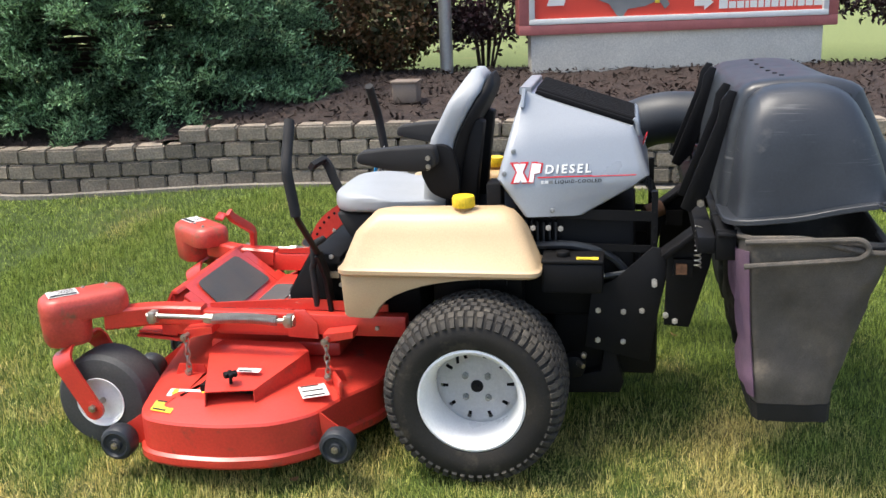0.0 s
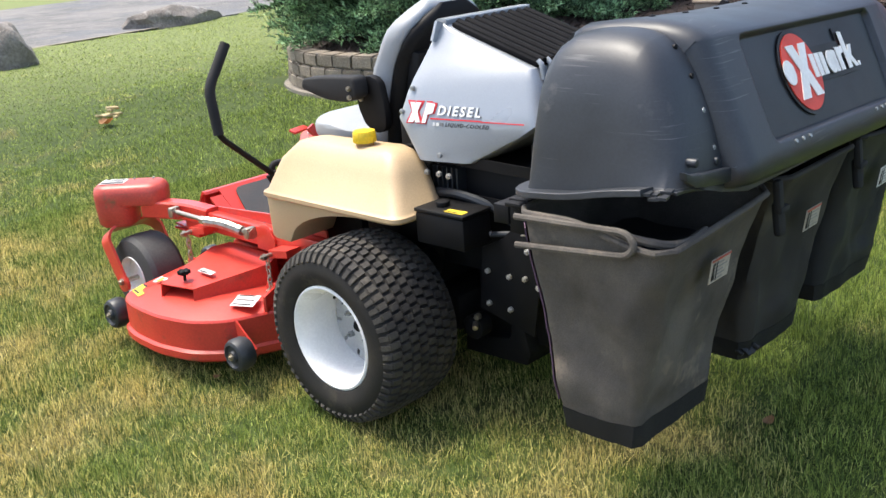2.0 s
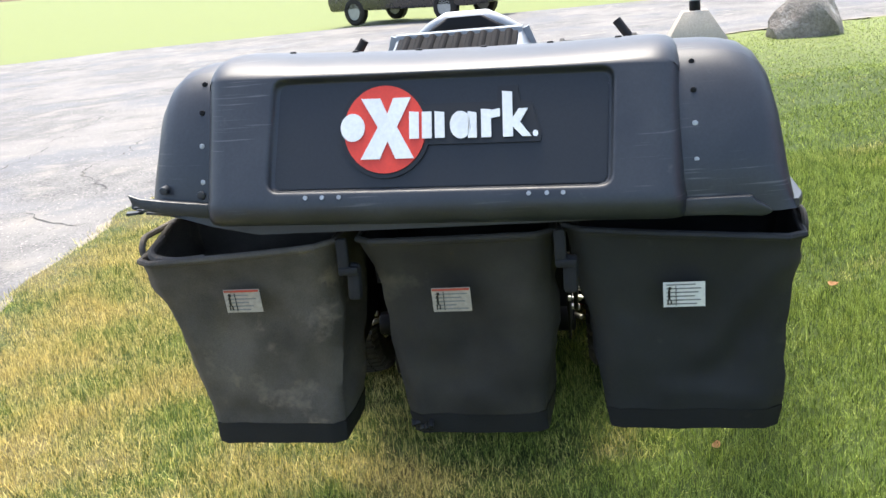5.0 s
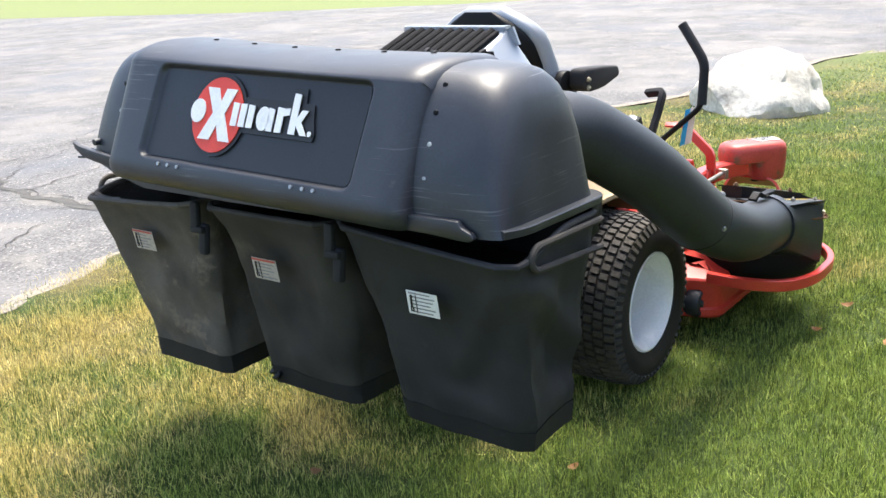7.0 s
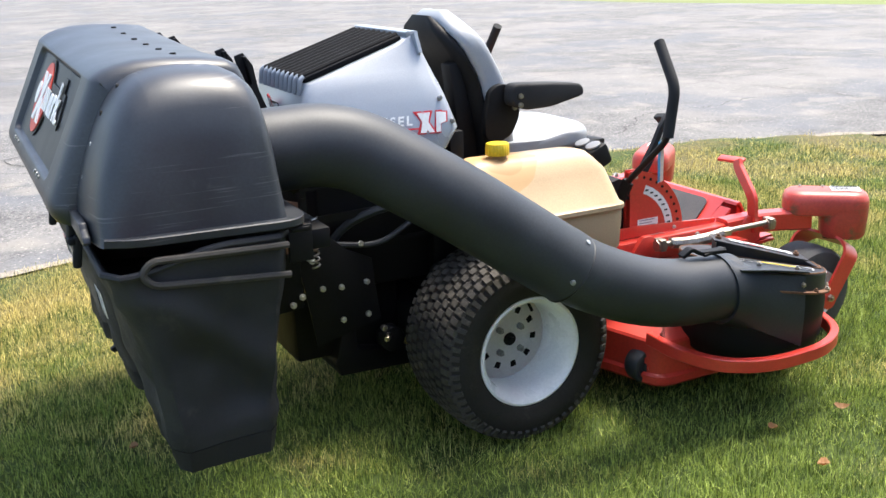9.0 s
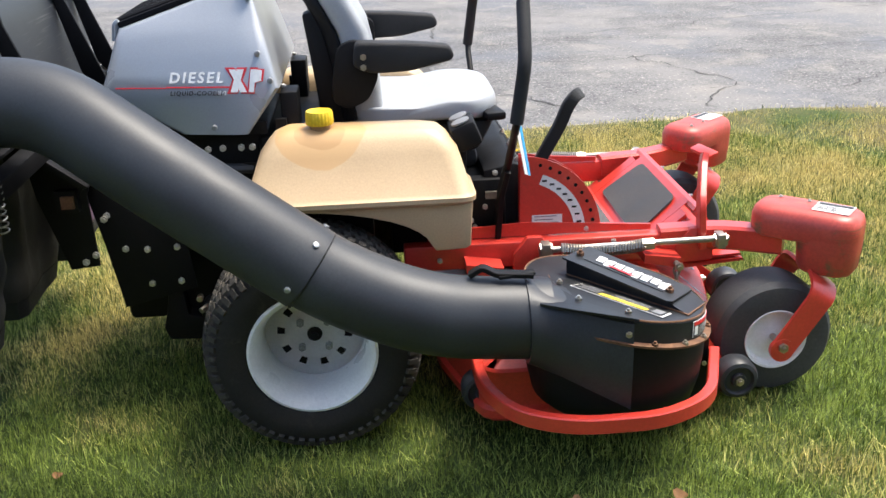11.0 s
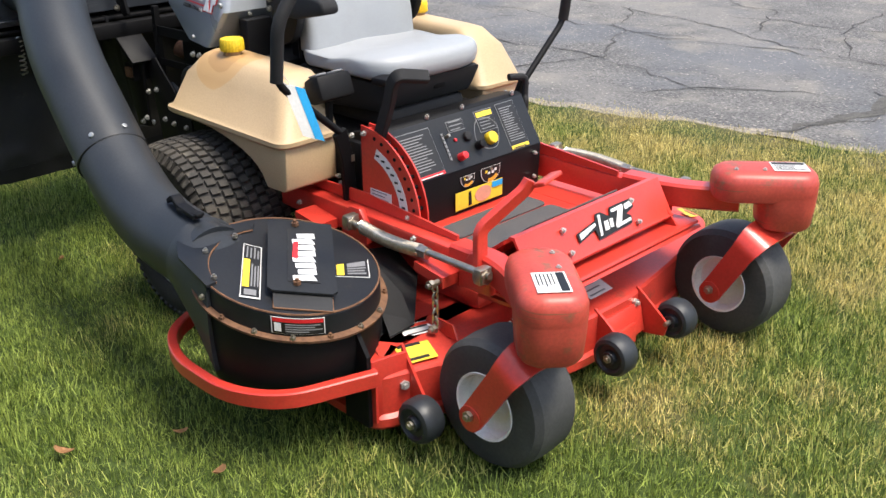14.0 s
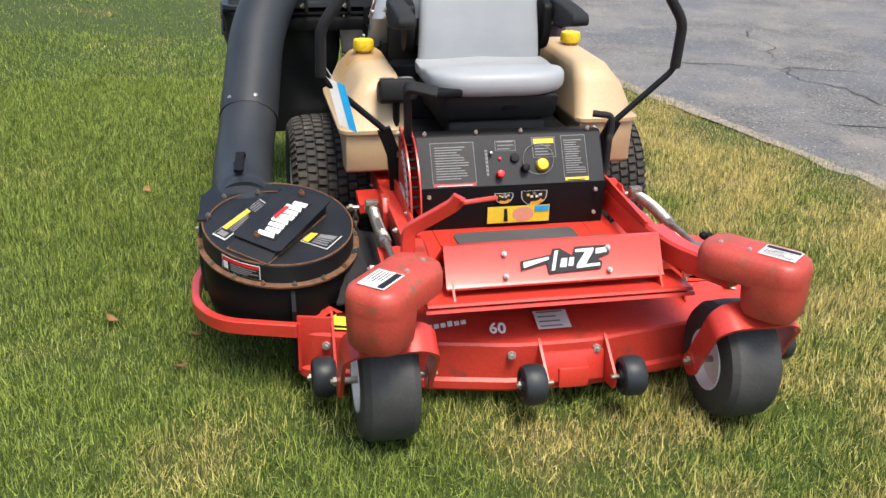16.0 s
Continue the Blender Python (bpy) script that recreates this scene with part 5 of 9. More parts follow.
    for k in (-0.10, -0.02):
        p = c + along_d * k + side * 0.03 * s + Vector((0, 0, 0.568))
        bolt(p, (0, 0, 1), weight, 0.007, h=0.005)
    u, v = along_d, side
    q = c + u * 0.055 + Vector((0, 0, 0.5695))
    cs = [q + u * a + v * b for a, b in ((-0.05, -0.038), (0.05, -0.038), (0.05, 0.038), (-0.05, 0.038))]
    n = (cs[1] - cs[0]).cross(cs[3] - cs[0])
    if n.z < 0:
        cs.reverse()
    printed([p + Vector((0, 0, 0.001)) for p in cs], weight, LABEL_W, "black and white warning sticker", LABEL_K, 5, 3 + s)


for s in SIDES:
    caster(s)


# -- frame rails, cross arms, assist springs, chains --
def frame_side(s):
    bm = bmesh.new()
    box(bm, (-0.66, 0.375 * s, 0.435), (0.80, 0.05, 0.075), bevel=0.006)
    prism(bm, [(-0.98, 0.475), (-0.98, 0.49), (-0.62, 0.515), (-0.33, 0.50), (-0.33, 0.475)], "y", 0.355 * s - 0.004, 0.355 * s + 0.004)
    rail = part("frame_rail", bm, RED, mower, "red square-tube frame rail")
    for x in (-0.36, -0.44, -0.86):
        bolt((x, 0.401 * s, 0.43 + 0.03 * (x < -0.5)), (0, s, 0), rail, 0.008)
    bm = bmesh.new()
    tube(bm, rounded([(-1.0, 0.375 * s, 0.452), (-1.17, 0.385 * s, 0.458), (-1.33, 0.475 * s, 0.462)], 0.08, 5), 0.03, squash=(0.032, 0.036))
    part("caster_arm", bm, RED, mower, "red tube arm to the caster")
    # spring-loaded lift rod
    bm = bmesh.new()
    y, z = 0.450 * s, 0.463
    rod(bm, (-0.655, y, z), (-1.18, y, z + 0.006), 0.0095, seg=12)
    lift = part("lift_rod", bm, STEEL, mower, "steel lift rod with a coil spring")
    bm = bmesh.new()
    turns, r = 30, 0.0165
    sag = -0.010 if s > 0 else 0.007
    coil = [Vector((-0.70 - 0.235 * k / (turns * 8), y + math.cos(2 * math.pi * k / 8) * r, z + sag * math.sin(math.pi * k / (turns * 8)) + math.sin(2 * math.pi * k / 8) * r)) for k in range(turns * 8 + 1)]
    tube(bm, coil, 0.0034, seg=5)
    part("coil_spring", bm, STEEL, lift)
    for x in (-0.655, -0.945, -1.155):
        bm = bmesh.new()
        rod(bm, (x - 0.018, y, z), (x + 0.018, y, z), 0.020 if x != -0.945 else 0.018, seg=6)
        if x != -0.945:
            box(bm, (x, y, z + 0.002), (0.026, 0.042, 0.042), bevel=0.004)
        part("nut", bm, STEEL, lift)
    for x in (-0.63, -1.10):
        bm = bmesh.new()
        prism(bm, [(x - 0.05, 0.39), (x + 0.06, 0.385), (x + 0.06, 0.44), (x + 0.02, 0.49), (x - 0.02, 0.49), (x - 0.05, 0.45)], "y", 0.398 * s - 0.004, 0.412 * s + 0.004, 0.003)
        part("lift_bracket", bm, RED, mower, "red lift bracket")
    # chains that carry the deck
    for x in (-1.024, -0.519):
        bm = bmesh.new()
        yc = 0.485 * s
        zt, zb = 0.405, 0.285
        for k in range(5):
            zc = zt - (zt - zb) * (k + 0.5) / 5
            e = [Vector((math.cos(t) * 0.0085, 0, math.sin(t) * 0.017)) for t in np.linspace(0, 2 * math.pi, 13)[:-1]]
            if k % 2:
                e = [Vector((0, p.x, p.z)) for p in e]
            tube(bm, [p + Vector((x, yc, zc)) for p in e], 0.0032, seg=6, closed=True)
        ch = part("chain", bm, STEEL, mower, "short steel hanger chain")
        bm = bmesh.new()
        rod(bm, (x, 0.40 * s, zt + 0.006), (x, 0.505 * s, zt + 0.006), 0.008, seg=10)
        hexnut(bm, (x, 0.495 * s, zt + 0.006), (0, s, 0), 0.013, 0.012)
        part("hanger_bolt", bm, STEEL, ch)
        bm = bmesh.new()
        hexnut(bm, (x, 0.487 * s, zb - 0.004), (0, s, 0), 0.013, 0.012)
        part("hanger_bolt", bm, STEEL, ch)
        bm = bmesh.new()
        prism(bm, [(x - 0.06, 0.26), (x + 0.06, 0.26), (x + 0.045, 0.30), (x - 0.045, 0.30)], "y", 0.465 * s - 0.003, 0.465 * s + 0.003)
        part("hanger_tab", bm, RED, mower, "red deck hanger tab")
        bm = bmesh.new()
        prism(bm, [(x - 0.015, 0.395), (x + 0.09, 0.415), (x + 0.09, 0.44), (x - 0.015, 0.425)], "y", 0.40 * s - 0.003, 0.47 * s + 0.003)
        part("hanger_arm", bm, RED, mower, "red lift arm")


for s in SIDES:
    frame_side(s)

# -- floor pan and front plate --
bm = bmesh.new()
prism(bm, [(-0.60, 0.372), (-0.60, 0.382), (-0.955, 0.382), (-1.125, 0.518), (-0.962, 0.372)], "y", -0.255, 0.255)
floor_pan = part("floor_pan", bm, RED, mower, "red steel floor pan with a sloping front plate")
bm = bmesh.new()
prism(bm, [(-1.118, 0.508), (-1.125, 0.518), (-1.141, 0.519), (-1.198, 0.424), (-1.206, 0.418), (-1.204, 0.411), (-1.191, 0.419), (-1.137, 0.509)], "y", -0.322, 0.318)
part("front_plate", bm, RED, floor_pan, "red sloping front plate")
for s in SIDES:
    bm = bmesh.new()
    prism(bm, [(-0.60, 0.372), (-0.60, 0.382), (-0.955, 0.382), (-1.10, 0.498), (-1.10, 0.486), (-0.96, 0.372)], "y", 0.257 * s, 0.312 * s)
    prism(bm, [(-0.60, 0.372), (-0.60, 0.382), (-0.955, 0.382), (-0.985, 0.405), (-0.985, 0.393), (-0.96, 0.372)], "y", 0.312 * s, 0.348 * s)
    part("pan_side", bm, RED, floor_pan)
bm = bmesh.new()
prism(bm, [(-1.08, 0.368), (-1.252, 0.378), (-1.257, 0.370), (-1.08, 0.356)], "y", -0.40, 0.385)
prism(bm, [(-1.10, 0.384), (-1.246, 0.392), (-1.251, 0.385), (-1.10, 0.376)], "y", -0.395, 0.38)
for y in (-0.31, 0.30):
    prism(bm, [(-1.13, 0.38), (-1.235, 0.386), (-1.20, 0.425), (-1.14, 0.50)], "y", y - 0.003, y + 0.003)
part("front_shelf", bm, RED, mower, "red front shelf plate")
bm = bmesh.new()
for y0, y1 in ((-0.24, 0.24),):
    a, b = Vector((-0.975, 0, 0.3995)), Vector((-1.105, 0, 0.5065))
    n = Vector((b.z - a.z, 0, a.x - b.x)).normalized() * -1
    n = Vector((0.635, 0, 0.772))
    P = [a + Vector((0, y0 + 0.02, 0)), a + Vector((0, y1 - 0.02, 0)), b + Vector((0, y1 - 0.05, 0)), b + Vector((0, y0 + 0.05, 0))]
    lo = [bm.verts.new(p + n * 0.001) for p in rounded(P, 0.03, 3, True)]
    hi = [bm.verts.new(p + n * 0.005) for p in rounded(P, 0.03, 3, True)]
    bm.faces.new(lo)
    bm.faces.new(list(reversed(hi)))
    for i in range(len(lo)):
        bm.faces.new((lo[i], lo[(i + 1) % len(lo)], hi[(i + 1) % len(lo)], hi[i]))
    bmesh.ops.recalc_face_normals(bm, faces=bm.faces[:])
part("foot_pad", bm, PAD, floor_pan, "dark grey grip pad")
for x0, x1 in ((-0.84, -0.94), (-0.735, -0.83)):
    bm = bmesh.new()
    P = rounded([(x0, -0.20, 0), (x1, -0.20, 0), (x1, 0.20, 0), (x0, 0.20, 0)], 0.025, 3, True)
    prism(bm, [(p.x, p.y) for p in P], "z", 0.383, 0.3875)
    part("foot_pad", bm, PAD, floor_pan, "dark grey grip pad")
# plain shapes of the emblem on the front plate
pu = Vector((-0.514, 0, -0.857)).normalized()
po = Vector((-1.1735, -0.03, 0.4690))
def on_plate(y, v, lift=0.0):
    return po + Vector((0, -y, 0)) + pu * -v + Vector((-0.857, 0, 0.514)) * lift
def plate_shape(name, poly, mat, lift, label=""):
    bm = bmesh.new()
    a = [bm.verts.new(on_plate(u, v, lift)) for u, v in poly]
    b = [bm.verts.new(on_plate(u, v, lift + 0.001)) for u, v in poly]
    bm.faces.new(a)
    bm.faces.new(list(reversed(b)))
    for i in range(len(a)):
        bm.faces.new((a[i], a[(i + 1) % len(a)], b[(i + 1) % len(a)], b[i]))
    bmesh.ops.recalc_face_normals(bm, faces=bm.faces[:])
    part(name, bm, mat, floor_pan, label)
plate_shape("emblem_back", [(-0.132, -0.022), (-0.056, -0.006), (-0.052, -0.036), (0.104, -0.030), (0.108, -0.010), (0.092, 0.0), (0.132, 0.010), (0.130, 0.036), (0.03, 0.036), (0.02, 0.012), (-0.014, 0.034), (-0.036, 0.034), (-0.042, 0.018), (-0.132, 0.004)], LABEL_K, 0.003, "black emblem backing")
for poly in ([(-0.125, -0.016), (-0.05, 0.004), (-0.05, 0.012), (-0.125, 0.0)], [(-0.045, -0.028), (-0.035, -0.028), (-0.02, 0.028), (-0.03, 0.028)], [(-0.02, -0.02), (0.0, -0.02), (0.005, 0.005), (-0.012, 0.005)], [(0.005, -0.018), (0.02, -0.018), (0.026, 0.006), (0.012, 0.006)],
             [(0.03, -0.026), (0.10, -0.022), (0.10, -0.014), (0.058, -0.016), (0.085, 0.022), (0.085, 0.03), (0.03, 0.028), (0.03, 0.02), (0.06, 0.02), (0.03, -0.018)], [(0.09, 0.012), (0.125, 0.016), (0.125, 0.03), (0.092, 0.027)]):
    plate_shape("emblem_shape", poly, WARM_W, 0.0048, "white emblem shape")
for y in (-0.178, 0.128):
    bolt(on_plate(y, -0.036, 0.001), (-0.857, 0, 0.514), floor_pan, 0.008)
    bolt(on_plate(y, 0.028, 0.001), (-0.857, 0, 0.514), floor_pan, 0.008)

# -- cutting deck --
OUT = [(-1.045, 0.715), (-1.07, 0.64), (-1.17, 0.36), (-1.222, 0.12), (-1.225, -0.12), (-1.175, -0.40), (-1.105, -0.70), (-1.06, -0.775), (-0.95, -0.805), (-0.78, -0.81), (-0.62, -0.775), (-0.51, -0.69), (-0.455, -0.55), (-0.36, -0.40), (-0.33, 0.0), (-0.36, 0.40), (-0.42, 0.60), (-0.45, 0.715)]
deck_pts = rounded([(x, y, 0) for x, y in OUT], 0.05, 3, True)
cx0, cy0 = -0.78, -0.03
def deck_ring(inset, z):
    out = []
    n = len(deck_pts)
    for i, p in enumerate(deck_pts):
        d = deck_pts[(i + 1) % n] - deck_pts[i - 1]
        nn = Vector((-d.y, d.x, 0)).normalized()
        if nn.dot(Vector((cx0 - p.x, cy0 - p.y, 0))) < 0:
            nn = -nn
        out.append(p + nn * inset + Vector((0, 0, z)))
    return out
bm = bmesh.new()
loft(bm, [deck_ring(-0.004, 0.085), deck_ring(-0.012, 0.095), deck_ring(-0.012, 0.118), deck_ring(0.0, 0.126), deck_ring(0.0, 0.228), deck_ring(0.006, 0.236), deck_ring(0.11, 0.268), deck_ring(0.13, 0.27)])
deck = part("mower_deck", bm, DECK_RED, mower, "worn red steel cutting deck", 28)
bm = bmesh.new()
box(bm, (-0.78, 0.02, 0.30), (0.50, 0.62, 0.06), bevel=0.02)
part("deck_top", bm, DECK_RED, deck, "raised red deck top")
# left belt guard with an open end
bm = bmesh.new()
P = [(-0.865, -0.725), (-0.705, -0.690), (-0.60, -0.42), (-0.66, -0.34), (-0.96, -0.34), (-0.975, -0.42)]
v0 = [bm.verts.new((x, y, 0.255)) for x, y in P]
v1 = [bm.verts.new((cx0 + (x - cx0) * 0.97, y if i > 1 else y + 0.004, 0.31 + 0.035 * (y > -0.5))) for i, (x, y) in enumerate(P)]
bm.faces.new(v1)
for i in range(1, 6):
    bm.faces.new((v0[i], v0[(i + 1) % 6], v1[(i + 1) % 6], v1[i]))
bmesh.ops.recalc_face_normals(bm, faces=bm.faces[:])
bmesh.ops.solidify(bm, geom=bm.faces[:], thickness=0.004)
guard = part("belt_guard", bm, DECK_RED, deck, "red sheet-metal belt guard with an open end", 20)
bm = bmesh.new()
rod(bm, (-0.795, -0.66, 0.318), (-0.795, -0.66, 0.345), 0.006, seg=8)
for a in (0, 60, 120):
    box(bm, (-0.795, -0.66, 0.35), (0.048, 0.014, 0.016), rot(0, 0, a), 0.004)
part("knob", bm, BLACK, guard, "black knob")
# black filler block: stands for the shade inside the guard's open end
bm = bmesh.new()
box(bm, (-0.82, -0.50, 0.280), (0.20, 0.26, 0.028))
part("belt_shade", bm, BLACK, guard)
# right-hand discharge side: black rubber flap, front gusset
bm = bmesh.new()
flap = [Vector(q) for q in ((-0.62, 0.50, 0.372), (-0.66, 0.30, 0.345), (-0.80, 0.335, 0.312), (-0.965, 0.505, 0.282), (-0.975, 0.600, 0.282), (-0.90, 0.57, 0.335), (-0.80, 0.52, 0.362))]
lo_, hi_ = [bm.verts.new(q - Vector((0, 0, 0.006))) for q in flap], [bm.verts.new(q) for q in flap]
bm.faces.new(hi_)
bm.faces.new(list(reversed(lo_)))
for i in range(len(flap)):
    bm.faces.new((lo_[i], lo_[(i + 1) % len(flap)], hi_[(i + 1) % len(flap)], hi_[i]))
bmesh.ops.recalc_face_normals(bm, faces=bm.faces[:])
bmesh.ops.triangulate(bm, faces=[f for f in bm.faces if len(f.verts) > 4])
quad = [Vector(q) for q in ((-0.885, 0.610, 0.395), (-0.845, 0.515, 0.405), (-0.905, 0.492, 0.345), (-0.962, 0.508, 0.290), (-0.948, 0.600, 0.252))]
back_q = [q + Vector((0.006, 0.001, -0.004)) for q in quad]
lo_, hi_ = [bm.verts.new(q) for q in back_q], [bm.verts.new(q) for q in quad]
bm.faces.new(hi_)
bm.faces.new(list(reversed(lo_)))
for i in range(5):
    bm.faces.new((lo_[i], lo_[(i + 1) % 5], hi_[(i + 1) % 5], hi_[i]))
bmesh.ops.recalc_face_normals(bm, faces=bm.faces[:])
part("rubber_flap", bm, FOAM, deck, "black rubber flap")
bm = bmesh.new()
box(bm, (-1.048, 0.672, 0.20), (0.012, 0.10, 0.17), rot(0, 0, -14), 0.003)
box(bm, (-1.02, 0.718, 0.19), (0.07, 0.008, 0.15))
prism(bm, [(-1.045, 0.30), (-1.045, 0.115), (-1.13, 0.125), (-1.145, 0.145)], "y", 0.618, 0.626)
part("gusset", bm, RED, deck, "red roller gusset")
bm = bmesh.new()
for y in (0.045, -0.155):
    prism(bm, [(-1.21, 0.245), (-1.21, 0.10), (-1.315, 0.12), (-1.325, 0.16), (-1.24, 0.225)], "y", y - 0.004, y + 0.004)
box(bm, (-1.235, -0.055, 0.16), (0.012, 0.19, 0.09), rot(0, 14, 0), 0.003)
box(bm, (-1.25, -0.055, 0.13), (0.012, 0.09, 0.06), rot(0, 4, 0), 0.003)
part("roller_bracket", bm, RED, deck, "red front roller bracket")
for poly, y0 in (([(-1.075, 0.235), (-1.075, 0.11), (-1.19, 0.12), (-1.20, 0.15)], -0.712), ([(-0.50, 0.235), (-0.49, 0.11), (-0.40, 0.12), (-0.395, 0.15)], -0.668), ([(-0.50, 0.235), (-0.49, 0.11), (-0.42, 0.12), (-0.42, 0.15)], 0.585)):
    bm = bmesh.new()
    prism(bm, poly, "y", y0, y0 + 0.008)
    part("roller_bracket", bm, RED, deck, "red side roller bracket")
bm = bmesh.new()
box(bm, (-0.49, -0.50, 0.27), (0.012, 0.16, 0.06), rot(0, 0, 30), 0.003)
part("deck_gusset", bm, RED, deck, "red rear deck gusset")
for (x, y, z) in ((-1.163, -0.755, 0.138), (-0.428, -0.71, 0.142), (-1.149, 0.658, 0.142), (-0.449, 0.628, 0.138), (-1.318, 0.090, 0.160), (-1.322, -0.200, 0.163)):
    bm = bmesh.new()
    spin(bm, [(-0.036, 0.0), (-0.036, 0.018), (-0.026, 0.022), (-0.026, 0.036), (-0.034, 0.042), (-0.030, 0.052), (-0.018, 0.058), (0.018, 0.058), (0.030, 0.052), (0.034, 0.042), (0.026, 0.036), (0.026, 0.022), (0.036, 0.018), (0.036, 0.0)], (x, y, z), "y", 32)
    roller = part("anti_scalp_roller", bm, HOSE, mower, "black plastic deck roller")
    d = 1 if y > 0 else -1
    bm = bmesh.new()
    rod(bm, (x, y - d * 0.06, z), (x, y + d * 0.036, z), 0.007, seg=10)
    hexnut(bm, (x, y + d * 0.034, z), (0, d, 0), 0.012, 0.008)
    part("axle_bolt", bm, STEEL, roller)
for p, ax in (((-1.068, 0.64, 0.20), (-0.94, 0.34, 0)), ((-1.222, 0.128, 0.205), (-1, 0.1, 0)), ((-1.222, -0.128, 0.205), (-1, -0.1, 0)), ((-1.03, 0.722, 0.23), (0, 1, 0)), ((-1.0, 0.722, 0.22), (0, 1, 0))):
    bolt(p, ax, deck, 0.013, h=0.010)
# deck stickers
printed([(-1.03, -0.62, 0.2715), (-1.03, -0.66, 0.263), (-0.90, -0.66, 0.263), (-0.90, -0.62, 0.2715)], deck, LABEL_W, "pale yellow and white sticker", None, 2, 5, LABEL_Y)
printed([(-0.56, -0.64, 0.265), (-0.48, -0.60, 0.265), (-0.52, -0.53, 0.274), (-0.60, -0.57, 0.274)], deck, LABEL_W, "white sticker with black marks", None, 3, 6)
printed([(-1.05, -0.74, 0.248), (-0.97, -0.76, 0.248), (-0.97, -0.70, 0.258), (-1.05, -0.69, 0.259)], deck, LABEL_Y, "yellow warning sticker", None, 2, 7)
printed([(-0.80, -0.60, 0.334), (-0.72, -0.60, 0.334), (-0.72, -0.575, 0.337), (-0.80, -0.575, 0.337)], deck, LABEL_W, "small white sticker", None, 1, 8)
printed([(-1.19, 0.04, 0.262), (-1.19, -0.06, 0.262), (-1.12, -0.06, 0.284), (-1.12, 0.04, 0.284)], deck, LABEL_W, "square silver-grey sticker", None, 4, 9, LABEL_G)
printed([(-1.06, 0.63, 0.246), (-1.09, 0.54, 0.247), (-1.03, 0.52, 0.262), (-1.0, 0.61, 0.262)], deck, LABEL_Y, "yellow warning sticker", None, 2, 10)
printed([(-0.99, 0.56, 0.268), (-1.02, 0.47, 0.271), (-0.97, 0.45, 0.2735), (-0.94, 0.54, 0.2735)], deck, LABEL_W, "white and orange sticker", LABEL_O, 2, 11)
# name bars and number on the deck's front
fy = Vector((0.155, -0.98, 0)).normalized()
for k in range(8):
    p = Vector((-1.148, 0.40, 0.262)) + fy * (0.021 * k)
    decal("print_bar", [p, p + fy * 0.015, p + fy * 0.015 + Vector((0.012, 0, 0.0075 + 0.003 * (k in (0, 5)))), p + Vector((0.012, 0, 0.0075 + 0.003 * (k in (0, 5))))], WARM_W, deck)
tm = Matrix.Translation((-1.181, 0.185, 0.2580)) @ Matrix.Rotation(radians(-98), 4, "Z") @ Matrix.Rotation(radians(28), 4, "X")
text_mesh(deck, "60", 0.05, tm, WARM_W, 0.001, "letters", "white number 60", bold=0.0012)

# -- console, hour dial plate, brake handle, pedal --
bm = bmesh.new()
prism(bm, [(-0.50, 0.38), (-0.688, 0.38), (-0.694, 0.525), (-0.605, 0.672), (-0.59, 0.678), (-0.50, 0.66)], "y", -0.325, 0.305, 0.006)
console = part("console", bm, BLACK, mower, "black control console with knobs and stickers")
ca, cb = Vector((-0.6955, 0, 0.528)), Vector((-0.6065, 0, 0.6725))
def on_console(y, t, lift=0.002):
    p = ca.lerp(cb, t)
    return Vector((p.x, -y, p.z)) + Vector((-0.852, 0, 0.524)) * lift
# the slope's brighter light is put into this plate's lighter colour
decal("panel", [on_console(-0.298, 0.0, 0.0), on_console(0.318, 0.0, 0.0), on_console(0.318, 0.985, 0.0), on_console(-0.298, 0.985, 0.0)], LID, console, "control panel face in a lighter black for the light on it", 0.0008)
def panel_sticker(y0, y1, t0, t1, base, label, header=None, lines=5, seed=1, ink=None):
    if base is LABEL_K:
        decal("sticker_edge", [on_console(y0 - 0.002, t0 - 0.012, 0.0012), on_console(y1 + 0.002, t0 - 0.012, 0.0012), on_console(y1 + 0.002, t1 + 0.012, 0.0012), on_console(y0 - 0.002, t1 + 0.012, 0.0012)], LABEL_G, console, lift=0.0006)
    printed([on_console(y0, t0), on_console(y1, t0), on_console(y1, t1), on_console(y0, t1)], console, base, label, header, lines, seed, ink)
panel_sticker(-0.255, -0.115, 0.08, 0.86, LABEL_K, "black instruction sticker with grey text", None, 13, 21, LABEL_G)
panel_sticker(-0.255, -0.115, 0.02, 0.075, LABEL_R, "red strip", None, 1, 22, LABEL_W)
panel_sticker(0.185, 0.265, 0.10, 0.92, LABEL_K, "black instruction sticker with grey text", None, 15, 23, LABEL_G)
panel_sticker(0.185, 0.265, 0.03, 0.095, LABEL_Y, "yellow strip", None, 1, 24)
panel_sticker(-0.04, 0.025, 0.68, 0.86, LABEL_K, "small grey-lettered sticker", None, 3, 25, LABEL_G)
panel_sticker(0.085, 0.16, 0.52, 0.90, LABEL_K, "black sticker with a yellow strip", LABEL_Y, 4, 26, LABEL_G)
panel_sticker(-0.078, -0.070, 0.20, 0.70, LABEL_G, "grey slot scale", None, 6, 27)
